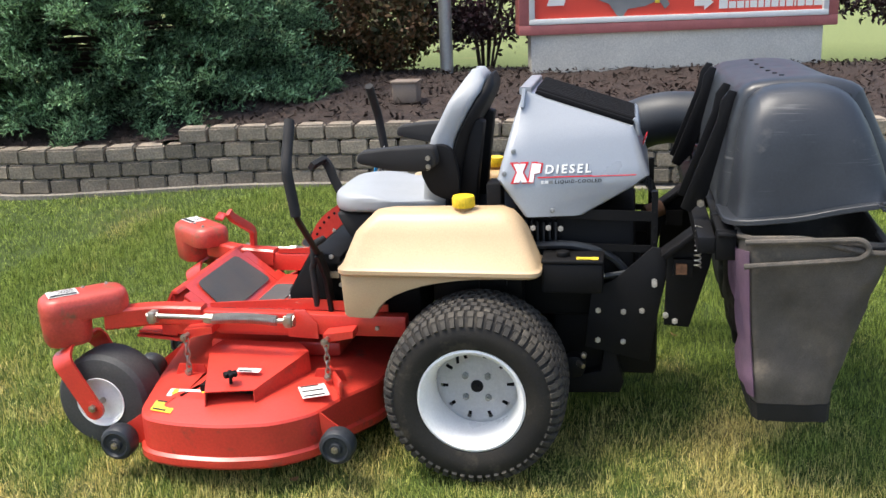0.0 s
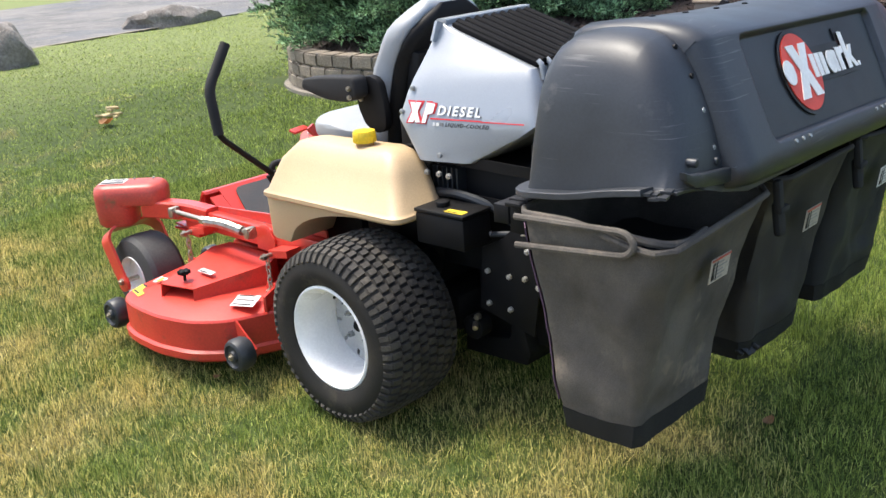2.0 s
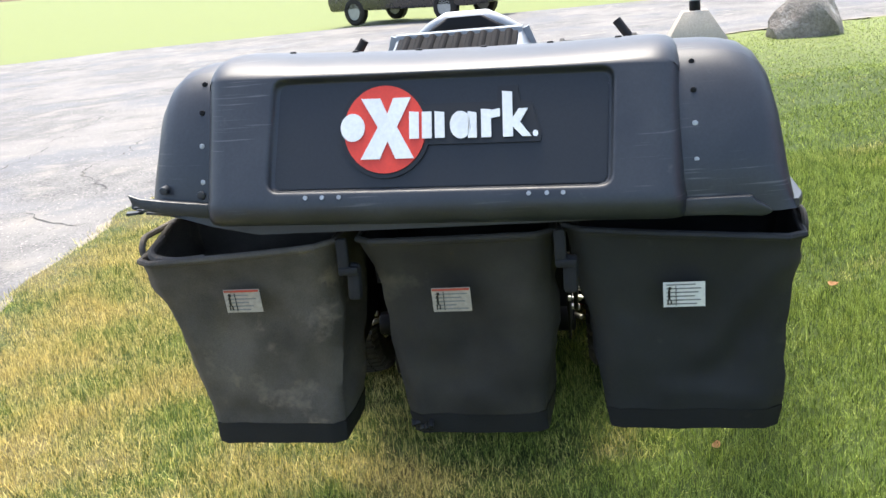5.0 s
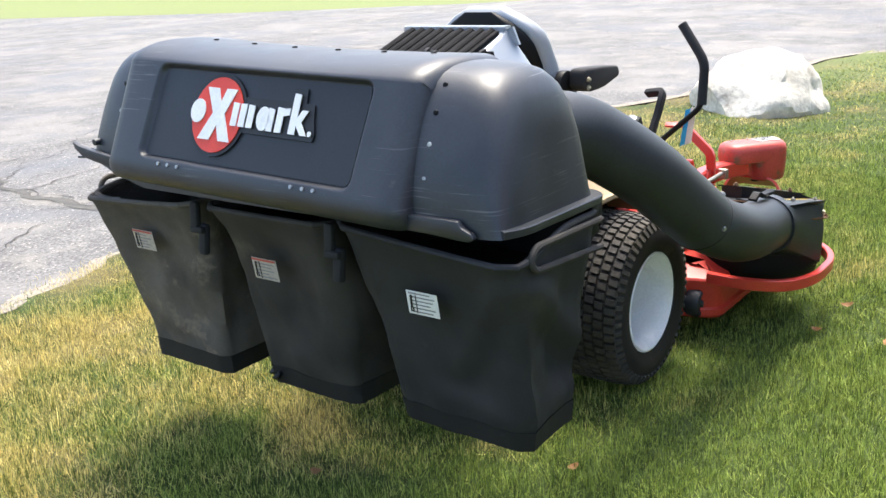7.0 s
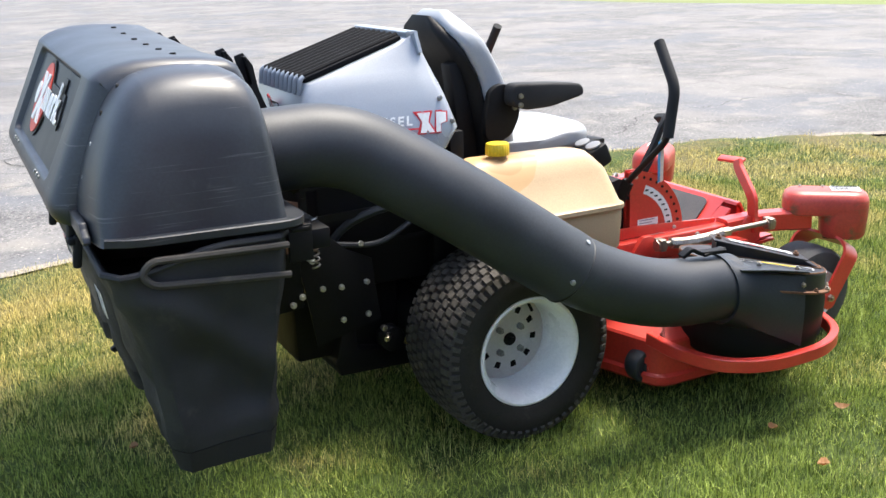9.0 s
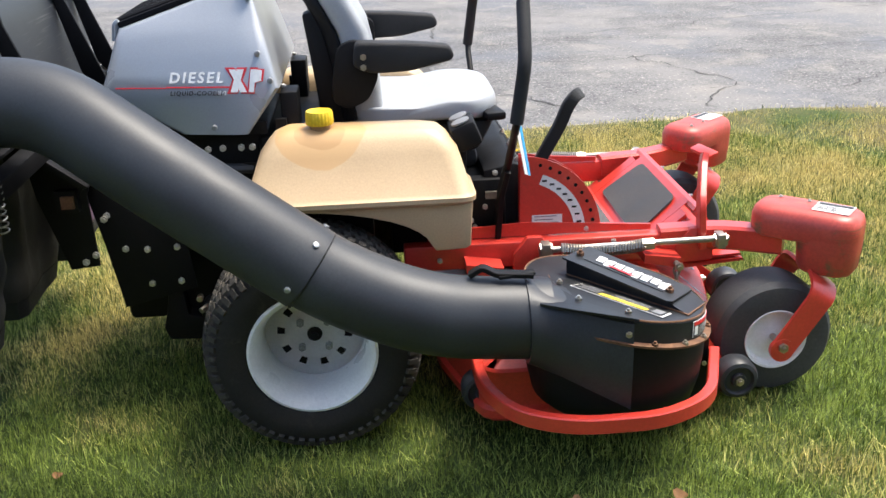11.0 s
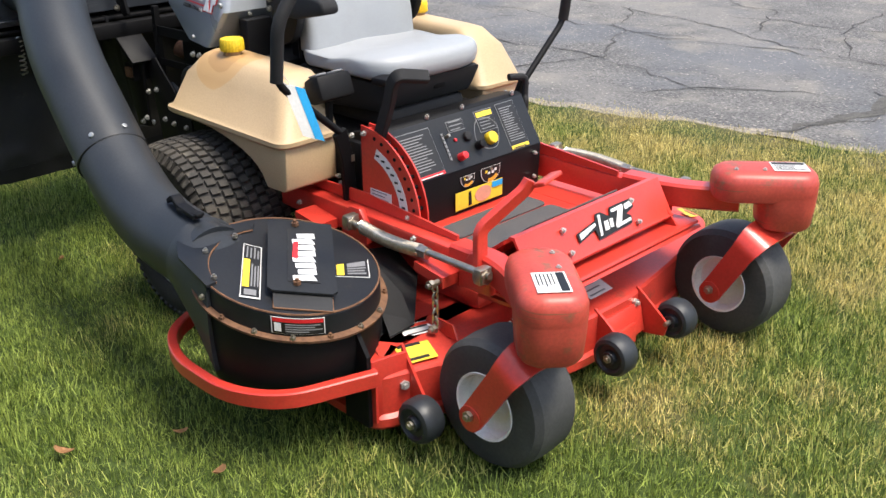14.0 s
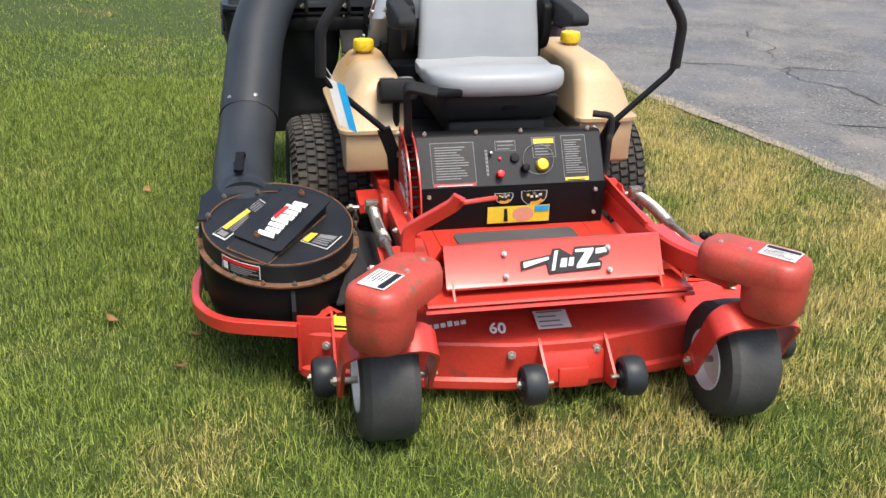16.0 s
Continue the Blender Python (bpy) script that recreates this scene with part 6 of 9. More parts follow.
for (y, t, r, h, mat, lab) in ((0.109, 0.36, 0.021, 0.022, YELLOW, "round yellow knob"), (-0.036, 0.20, 0.013, 0.03, LABEL_R, "red push knob"), (0.05, 0.30, 0.014, 0.03, BLACK, "black key switch"), (0.02, 0.52, 0.016, 0.014, FOAM, "black rocker switch"), (-0.03, 0.52, 0.006, 0.008, LABEL_R, "red lamp"), (-0.06, 0.62, 0.006, 0.02, STEEL, "steel lever tip")):
    bm = bmesh.new()
    a = on_console(y, t, 0.0)
    rod(bm, a, a + Vector((-0.852, 0, 0.524)) * h, r, r * 0.9, 18, 0.003)
    part("control_knob", bm, mat, console, lab)
bm = bmesh.new()
loop = [on_console(0.098 + 0.052 * math.cos(t), 0.47 + 0.30 * math.sin(t), 0.010 + 0.004 * math.sin(3 * t)) for t in np.linspace(0, 2 * math.pi, 25)[:-1]]
tube(bm, loop, 0.0011, seg=5, closed=True)
part("wire_loop", bm, LABEL_G, console, "thin wire loop hung on the yellow knob")
def half_disc(y, z, r, x, stretch=1.15, lo=math.pi, hi=2 * math.pi, inner=None):
    """A half-round plate on the console's front, thin towards the viewer of the panel."""
    ts = np.linspace(lo, hi, 15)
    e = [(y + math.cos(t) * r * stretch, z + math.sin(t) * r) for t in ts]
    if inner is None:
        e += [(y + r * stretch, z + r * 0.35), (y - r * stretch, z + r * 0.35)]
    else:
        e += [(y + math.cos(t) * inner * stretch, z + math.sin(t) * inner) for t in ts[::-1]]
    bm = bmesh.new()
    prism(bm, e, "x", x - 0.0006, x)
    return bm
for y, r in ((-0.080, 0.036), (0.022, 0.025)):
    g = part("dial_sticker", half_disc(y, 0.492, r + 0.002, -0.6960), LABEL_W, console, "half-round black dial sticker with a white edge")
    part("dial_face", half_disc(y, 0.492, r, -0.6968), LABEL_K, g)
    part("dial_arc", half_disc(y, 0.490, r * 0.93, -0.6976, lo=math.pi * 1.18, hi=math.pi * (1.72 if r < 0.03 else 1.62), inner=r * 0.62), YELLOW_ORANGE, g, "orange arc")
    for j in range(4):
        t = math.pi * (1.12 + 0.25 * j)
        bm = bmesh.new()
        box(bm, (-0.6980, y + math.cos(t) * r * 0.62, 0.496 + math.sin(t) * r * 0.30), (0.001, r * 0.26, r * 0.22))
        part("print_bar", bm, LABEL_Y if j == 3 else LABEL_W, g)
    bolt((-0.6975, y, 0.497), (-1, 0, 0), g, 0.0055, STEEL, 0.004)
printed([(-0.6965, 0.075, 0.398), (-0.6965, -0.135, 0.398), (-0.6965, -0.135, 0.455), (-0.6965, 0.075, 0.455)], console, LABEL_Y, "yellow instruction sticker", None, 1, 31, LABEL_Y)
decal("print_bar", [(-0.699, 0.020, 0.404), (-0.699, 0.006, 0.404), (-0.699, 0.010, 0.448), (-0.699, 0.020, 0.448)], LABEL_K, console)
bm = bmesh.new()
prism(bm, [(-0.045 + math.cos(t) * 0.036, 0.427 + math.sin(t) * 0.025) for t in np.linspace(0, 2 * math.pi, 25)[:-1]], "x", -0.6996, -0.6988)
part("print_disc", bm, PINK, console, "faded pink printed disc")
decal("print_bar", [(-0.699, -0.085, 0.435), (-0.699, -0.132, 0.435), (-0.699, -0.132, 0.453), (-0.699, -0.085, 0.453)], LABEL_B, console)
for y in (-0.29, 0.27):
    for z in (0.50, 0.42):
        bolt((-0.694, y, z), (-1, 0, 0), console, 0.007)
for y in (-0.28, -0.05, 0.1, 0.27):
    bolt((-0.60, y, 0.676), (-0.3, 0, 1), console, 0.007)

bm = bmesh.new()
arc = [(-0.598 + 0.235 * math.cos(t) * -1, 0.478 + 0.232 * math.sin(t)) for t in np.linspace(0.0, math.pi / 2, 14)]
prism(bm, [(-0.598, 0.478)] + arc, "y", 0.348, 0.353)
prism(bm, [(-0.598, 0.478)] + arc, "y", 0.318, 0.323)
box(bm, (-0.61, 0.335, 0.60), (0.01, 0.03, 0.20))
dial = part("height_dial", bm, RED, mower, "red quarter-round cutting height plate with holes")
bm = bmesh.new()
sc = [(-0.598 - 0.190 * math.cos(t), 0.478 + 0.188 * math.sin(t)) for t in np.linspace(0.12, 1.22, 12)] + [(-0.598 - 0.158 * math.cos(t), 0.478 + 0.157 * math.sin(t)) for t in np.linspace(1.22, 0.12, 12)]
prism(bm, sc, "y", 0.3535, 0.3545)
part("scale", bm, LABEL_W, dial, "white curved height scale")
bm = bmesh.new()
for t in np.linspace(0.18, 1.16, 8):
    box(bm, (-0.598 - 0.174 * math.cos(t), 0.3549, 0.478 + 0.172 * math.sin(t)), (0.014, 0.0008, 0.006))
part("print_bar", bm, LABEL_K, dial)
for k, t in enumerate(np.linspace(0.16, 1.3, 9)):
    bm = bmesh.new()
    rod(bm, (-0.598 - 0.214 * math.cos(t), 0.315, 0.478 + 0.212 * math.sin(t)), (-0.598 - 0.214 * math.cos(t), 0.355, 0.478 + 0.212 * math.sin(t)), 0.0055, seg=8)
    part("hole", bm, BLACK, dial)
printed([(-0.632, 0.3535, 0.484), (-0.720, 0.3535, 0.484), (-0.720, 0.3535, 0.534), (-0.632, 0.3535, 0.534)], dial, LABEL_W, "white table sticker", None, 5, 33, LABEL_G)
bolt((-0.615, 0.3535, 0.69), (0, 1, 0), dial, 0.008)
bolt((-0.79, 0.3535, 0.487), (0, 1, 0), dial, 0.008)

bm = bmesh.new()
tube(bm, rounded([(-0.585, -0.352, 0.49), (-0.582, -0.366, 0.542), (-0.588, -0.366, 0.635), (-0.578, -0.374, 0.650), (-0.578, -0.374, 0.714), (-0.560, -0.312, 0.719)], 0.018, 4), 0.0115, seg=10)
part("brake_handle", bm, FOAM, mower, "black parking brake handle")
bm = bmesh.new()
tube(bm, rounded([(-0.615, 0.335, 0.60), (-0.664, 0.335, 0.704), (-0.712, 0.345, 0.795), (-0.732, 0.352, 0.850), (-0.752, 0.350, 0.876), (-0.780, 0.268, 0.862)], 0.022, 4), 0.011, squash=(0.011, 0.017))
part("height_lever", bm, FOAM, mower, "black deck height lever with a hooked grip")
bm = bmesh.new()
tube(bm, rounded([(-1.115, 0.415, 0.43), (-1.108, 0.410, 0.56), (-1.148, 0.290, 0.645), (-1.155, 0.278, 0.668)], 0.02, 3), 0.014, squash=(0.019, 0.010))
box(bm, (-1.170, 0.229, 0.662), (0.034, 0.105, 0.012), rot(0, 20, 14), 0.004)
part("lift_pedal", bm, RED, mower, "red deck lift foot pedal")


# -- steering levers --
def lever(s):
    bm = bmesh.new()
    pts = rounded([(-0.582, 0.505 * s, 1.145), (-0.574, 0.592 * s, 1.02), (-0.552, 0.592 * s, 0.862), (-0.555, 0.395 * s, 0.69)], 0.035, 5)
    tube(bm, pts, 0.0105, seg=12)
    tube(bm, [(-0.555, 0.395 * s, 0.69), (-0.54, 0.36 * s, 0.60), (-0.53, 0.345 * s, 0.45)], 0.014, squash=(0.022, 0.008))
    lv = part("steering_lever", bm, BLACK, mower, "black steering lever with a foam grip")
    bm = bmesh.new()
    grip = rounded([(-0.5835, 0.497 * s, 1.155), (-0.574, 0.592 * s, 1.02), (-0.552, 0.592 * s, 0.867)], 0.035, 6)
    tube(bm, grip, 0.0175, seg=14)
    part("grip", bm, FOAM, lv, "black foam grip")
for s in SIDES:
    lever(s)
# hang tag on the right lever
decal("hang_tag", [(-0.552, 0.575, 0.862), (-0.575, 0.522, 0.84), (-0.605, 0.488, 0.695), (-0.582, 0.541, 0.717)], LABEL_W, mower, "white and blue paper hang tag")
decal("tag_stripe", [(-0.5660, 0.5450, 0.8505), (-0.5762, 0.5212, 0.8405), (-0.6062, 0.4872, 0.6955), (-0.5960, 0.5110, 0.7055)], LABEL_B, mower, "blue stripe of the tag", 0.0026)
bm = bmesh.new()
tube(bm, rounded([(-0.556, 0.55, 0.85), (-0.55, 0.58, 0.90), (-0.56, 0.60, 0.885), (-0.556, 0.56, 0.852)], 0.01, 3), 0.0012, seg=5)
part("tag_string", bm, LABEL_W, mower)


# -- seat --
def pillow(bm, section, y_half, steps=12, round_y=0.09, squeeze=0.35):
    """A padded form: a section in x, z, drawn in towards both sides."""
    cx = sum(p[0] for p in section) / len(section)
    cz = sum(p[1] for p in section) / len(section)
    rings = []
    for k in range(steps + 1):
        t = -1 + 2 * k / steps
        y = y_half * math.sin(t * math.pi / 2)
        over = max(0, abs(y) - (y_half - round_y)) / round_y
        f = 1 - squeeze * (1 - math.sqrt(max(0, 1 - over ** 2)))
        rings.append([(cx + (x - cx) * f, y, cz + (z - cz) * f) for x, z in section])
    loft(bm, rings)
bm = bmesh.new()
sec = [(p.x, p.z) for p in rounded([(-0.565, 0, 0.78), (-0.115, 0, 0.775), (-0.10, 0, 0.845), (-0.30, 0, 0.838), (-0.47, 0, 0.868), (-0.565, 0, 0.858)], 0.05, 5, True)]
pillow(bm, sec, 0.235, 18, 0.15, 0.55)
seat = part("seat", bm, VINYL, mower, "light grey vinyl seat cushion", 60)
bm = bmesh.new()
rings = []
for k in range(15):
    t = k / 14
    z = 0.83 + 0.435 * t
    x = float(np.interp(t, [0, 0.2, 0.5, 0.8, 1.0], [-0.215, -0.208, -0.180, -0.112, -0.052]))
    hw = 0.225 - 0.02 * t - 0.13 * max(0, (t - 0.72) / 0.28) ** 2.2
    th = 0.075 * (1 - 0.75 * max(0, (t - 0.85) / 0.15) ** 2)
    P = rounded([(x - 0.01, -hw, z), (x - 0.012, -hw * 0.55, z), (x + 0.012, 0, z), (x - 0.012, hw * 0.55, z), (x - 0.01, hw, z), (x + th, hw * 0.93, z), (x + th, -hw * 0.93, z)], 0.03, 3, True)
    rings.append(P)
loft(bm, rings)
backrest = part("backrest", bm, VINYL, seat, "light grey vinyl backrest", 60)
bm = bmesh.new()
rings = []
for k in range(13):
    t = k / 12
    z = 0.80 + 0.45 * t
    x = float(np.interp(t, [0, 0.2, 0.55, 0.8, 1.0], [-0.150, -0.142, -0.108, -0.048, 0.0]))
    hw = 0.215 - 0.02 * t - 0.13 * max(0, (t - 0.70) / 0.30) ** 2.2
    th = 0.045 * (1 - 0.8 * max(0, (t - 0.85) / 0.15) ** 2)
    rings.append(rounded([(x, -hw, z), (x, hw, z), (x + th, hw * 0.85, z), (x + th, -hw * 0.85, z)], 0.025, 3, True))
loft(bm, rings)
part("backrest_shell", bm, BLACK, seat, "black plastic backrest shell", 50)
for s in SIDES:
    bm = bmesh.new()
    prism(bm, [(-0.14, 0.74), (-0.05, 0.74), (-0.035, 0.90), (-0.01, 1.10), (-0.05, 1.11), (-0.09, 0.95)], "y", 0.10 * s, 0.165 * s, 0.008)
    part("seat_bracket", bm, BLACK, mower, "black seat mounting bracket")
bm = bmesh.new()
prism(bm, [(-0.50, 0.69), (-0.10, 0.66), (-0.10, 0.775), (-0.55, 0.785)], "y", -0.20, 0.20, 0.02)
box(bm, (-0.30, 0, 0.66), (0.40, 0.34, 0.06), bevel=0.02)
part("seat_base", bm, FOAM, mower, "black rubber seat suspension boot")
bm = bmesh.new()
box(bm, (-0.515, -0.03, 0.745), (0.03, 0.05, 0.03), bevel=0.006)
part("seat_latch", bm, BLACK, mower, "black seat adjuster latch")
bm = bmesh.new()
box(bm, (-0.54, 0.19, 0.80), (0.06, 0.10, 0.025), rot(0, 0, 10), 0.008)
part("seat_lever", bm, BLACK, mower, "black seat adjuster lever")


def armrest(s):
    y = 0.296 * s
    bm = bmesh.new()
    P = rounded([(-0.425, 0, 0.985), (-0.415, 0, 1.022), (-0.30, 0, 1.034), (-0.155, 0, 1.042), (-0.145, 0, 0.975), (-0.20, 0, 0.955), (-0.30, 0, 0.958)], 0.02, 3, True)
    prism(bm, [(p.x, p.z) for p in P], "y", y - 0.031, y + 0.031, 0.012, 2, 40)
    arm = part("armrest", bm, FOAM, seat, "black padded armrest", 50)
    bm = bmesh.new()
    P = rounded([(-0.215, 0, 1.02), (-0.145, 0, 1.04), (-0.105, 0, 1.02), (-0.085, 0, 0.93), (-0.085, 0, 0.865), (-0.13, 0, 0.845), (-0.185, 0, 0.87), (-0.215, 0, 0.93)], 0.02, 3, True)
    prism(bm, [(p.x, p.z) for p in P], "y", 0.232 * s, 0.262 * s, 0.005)
    part("hinge", bm, BLACK, arm, "black armrest hinge")
    for x, z in ((-0.176, 1.003), (-0.175, 0.975), (-0.192, 0.958)):
        bm = bmesh.new()
        hexnut(bm, (x, 0.327 * s if z > 0.97 else 0.262 * s, z), (0, s, 0), 0.009, 0.007)
        part("bolt", bm, STEEL, arm)
for s in SIDES:
    armrest(s)
# gauge pod on the right tank's front
bm = bmesh.new()
box(bm, (-0.445, 0.335, 0.785), (0.075, 0.125, 0.075), rot(0, 22, 0), 0.014)
rod(bm, (-0.44, 0.335, 0.75), (-0.43, 0.335, 0.60), 0.012, seg=10)
pod = part("gauge_pod", bm, BLACK, mower, "black gauge pod with two round gauges")
for y in (0.305, 0.365):
    bm = bmesh.new()
    n = Vector((math.sin(radians(22)), 0, math.cos(radians(22))))
    rod(bm, Vector((-0.431, y, 0.820)), Vector((-0.431, y, 0.820)) + n * 0.006, 0.026, seg=24, bevel=0.002)
    part("gauge", bm, LABEL_G, pod, "round gauge")


# -- tanks --
def tank(s):
    def ring(x0, x1, y0, y1, z, r=0.045, tilt=0.0):
        P = rounded([(x0, y0 * s, z), (x1, y0 * s, z + tilt), (x1 - 0.0, y1 * s, z + tilt), (x0, y1 * s, z)], r, 5, True)
        return P
    bm = bmesh.new()
    dz, rear, front, top = (0.010, 0.014, 0.0, 0.838) if s < 0 else (-0.004, -0.025, -0.020, 0.822)
    loft(bm, [ring(-0.450, 0.186 + rear, 0.300, 0.520, 0.640 + dz), ring(-0.458, 0.194 + rear, 0.296, 0.527, 0.648 + dz, 0.045), ring(-0.458, 0.194 + rear, 0.296, 0.527, 0.660 + dz), ring(-0.447, 0.180 + rear, 0.299, 0.514, 0.668 + dz),
              ring(-0.405 + front * 0.6, 0.142 + rear, 0.305, 0.475, 0.770 + dz, 0.05), ring(-0.372 + front, 0.118 + rear, 0.310, 0.450, top - 0.024, 0.05), ring(-0.350 + front, 0.100 + rear, 0.318, 0.436, top - 0.004, 0.045), ring(-0.31 + front, 0.070 + rear, 0.335, 0.415, top + 0.004, 0.03, 0.006)])
    tk = part("fuel_tank", bm, TAN if s < 0 else TAN_STAINED, mower, "tan moulded plastic fuel tank" if s < 0 else "tan plastic fuel tank stained brown below its cap", 40)
    bm = bmesh.new()
    P = [(-0.448, 0.648 + dz), (-0.440, 0.512), (-0.425, 0.503), (-0.345, 0.500)] + [(-0.335 + 0.40 * (1 - math.cos(t)), 0.505 + (0.128 + dz) * math.sin(t)) for t in np.linspace(0.10, math.pi / 2, 10)] + [(0.165 + rear, 0.640 + dz), (0.168 + rear, 0.648 + dz)]
    prism(bm, P, "y", min(0.312 * s, 0.505 * s), max(0.312 * s, 0.505 * s), 0.016, 2, 40)
    part("tank_skirt", bm, TAN, tk, "tan lower tank half with a wheel arch", 40)
    bm = bmesh.new()
    c = Vector((-0.05, 0.392 * s, -0.006 if s < 0 else -0.020))
    rod(bm, c + Vector((0, 0, 0.83)), c + Vector((0, 0, 0.868)), 0.028, seg=24)
    part("filler_neck", bm, FUEL, tk, "stained filler neck")
    bm = bmesh.new()
    def cap_ring(r, z):
        return [c + Vector((math.cos(2 * math.pi * k / 96), math.sin(2 * math.pi * k / 96), 0)) * (r + 0.0012 * (k % 4 < 2)) + Vector((0, 0, z)) for k in range(96)]
    loft(bm, [cap_ring(0.035, 0.862), cap_ring(0.0365, 0.865), cap_ring(0.0355, 0.892), cap_ring(0.033, 0.898)])
    part("fuel_cap", bm, YELLOW, tk, "bright yellow fuel cap")
for s in SIDES:
    tank(s)


# -- hood --
HZ = [0.812, 0.86, 0.90, 0.932, 0.97, 1.01, 1.05, 1.085, 1.105, 1.13, 1.155, 1.18, 1.202]
def hood_ring(z):
    xf = np.interp(z, [0.812, 0.932, 1.10, 1.202], [0.145, 0.052, 0.096, 0.130])
    xb = np.interp(z, [0.812, 0.925, 1.084, 1.194, 1.202], [0.335, 0.545, 0.492, 0.160, 0.150])
    yf = np.interp(z, [0.812, 0.932, 1.03, 1.12, 1.175, 1.202], [0.352, 0.345, 0.312, 0.250, 0.218, 0.205])
    yb = np.interp(z, [0.812, 0.925, 1.088, 1.202], [0.318, 0.272, 0.215, 0.205])
    yb = min(yb, yf)
    return rounded([(xf, -yf, z), (xf + 0.12 * (xb - xf), -yf * 1.0, z), (xb, -yb, z), (xb, yb, z), (xf + 0.12 * (xb - xf), yf, z), (xf, yf, z)], 0.03, 3, True)
bm = bmesh.new()
loft(bm, [hood_ring(z) for z in HZ])
hood = part("engine_hood", bm, SILVER, mower, "silver painted engine hood with a black louvred top", 35)
# louvred top
ha, hb = Vector((0.166, 0, 1.193)), Vector((0.488, 0, 1.088))
hd = (hb - ha).normalized()
hn = Vector((-hd.z, 0, hd.x))
bm = bmesh.new()
mid = (ha + hb) / 2 + hn * 0.006
box(bm, mid, ((hb - ha).length, 0.385, 0.016), rot(0, math.degrees(math.atan2(-hd.z, hd.x)), 0), 0.004)
louvre = part("louvre_panel", bm, LOUVRE, hood, "black louvred panel")
for k in range(9):
    y = -0.164 + 0.041 * k
    bm = bmesh.new()
    tube(bm, [ha + hn * 0.009 + Vector((0, y, 0)), hb + hn * 0.011 + Vector((0, y, 0))], 0.0140, seg=10)
    part("louvre_rib", bm, LOUVRE, louvre)
bm = bmesh.new()
tube(bm, [(0.136, -0.204, 1.205), (0.136, 0.204, 1.205)], 0.018, squash=(0.020, 0.012))
tube(bm, rounded([(0.128, -0.226, 1.150), (0.134, -0.206, 1.208)], 0.01, 2), 0.01, squash=(0.02, 0.006))
tube(bm, rounded([(0.128, 0.226, 1.150), (0.134, 0.206, 1.208)], 0.01, 2), 0.01, squash=(0.02, 0.006))
part("hood_lip", bm, SILVER, hood, "silver front lip")
for k in range(10):
    y = -0.1845 + 0.041 * k
    bm = bmesh.new()
    tube(bm, rounded([hb + hd * -0.006 + hn * 0.016 + Vector((0, y, 0)), hb + hd * 0.008 + hn * 0.012 + Vector((0, y, 0)), Vector((0.505, y, 1.052))], 0.012, 3), 0.008, seg=8)
    part("rim_tooth", bm, SILVER, hood)
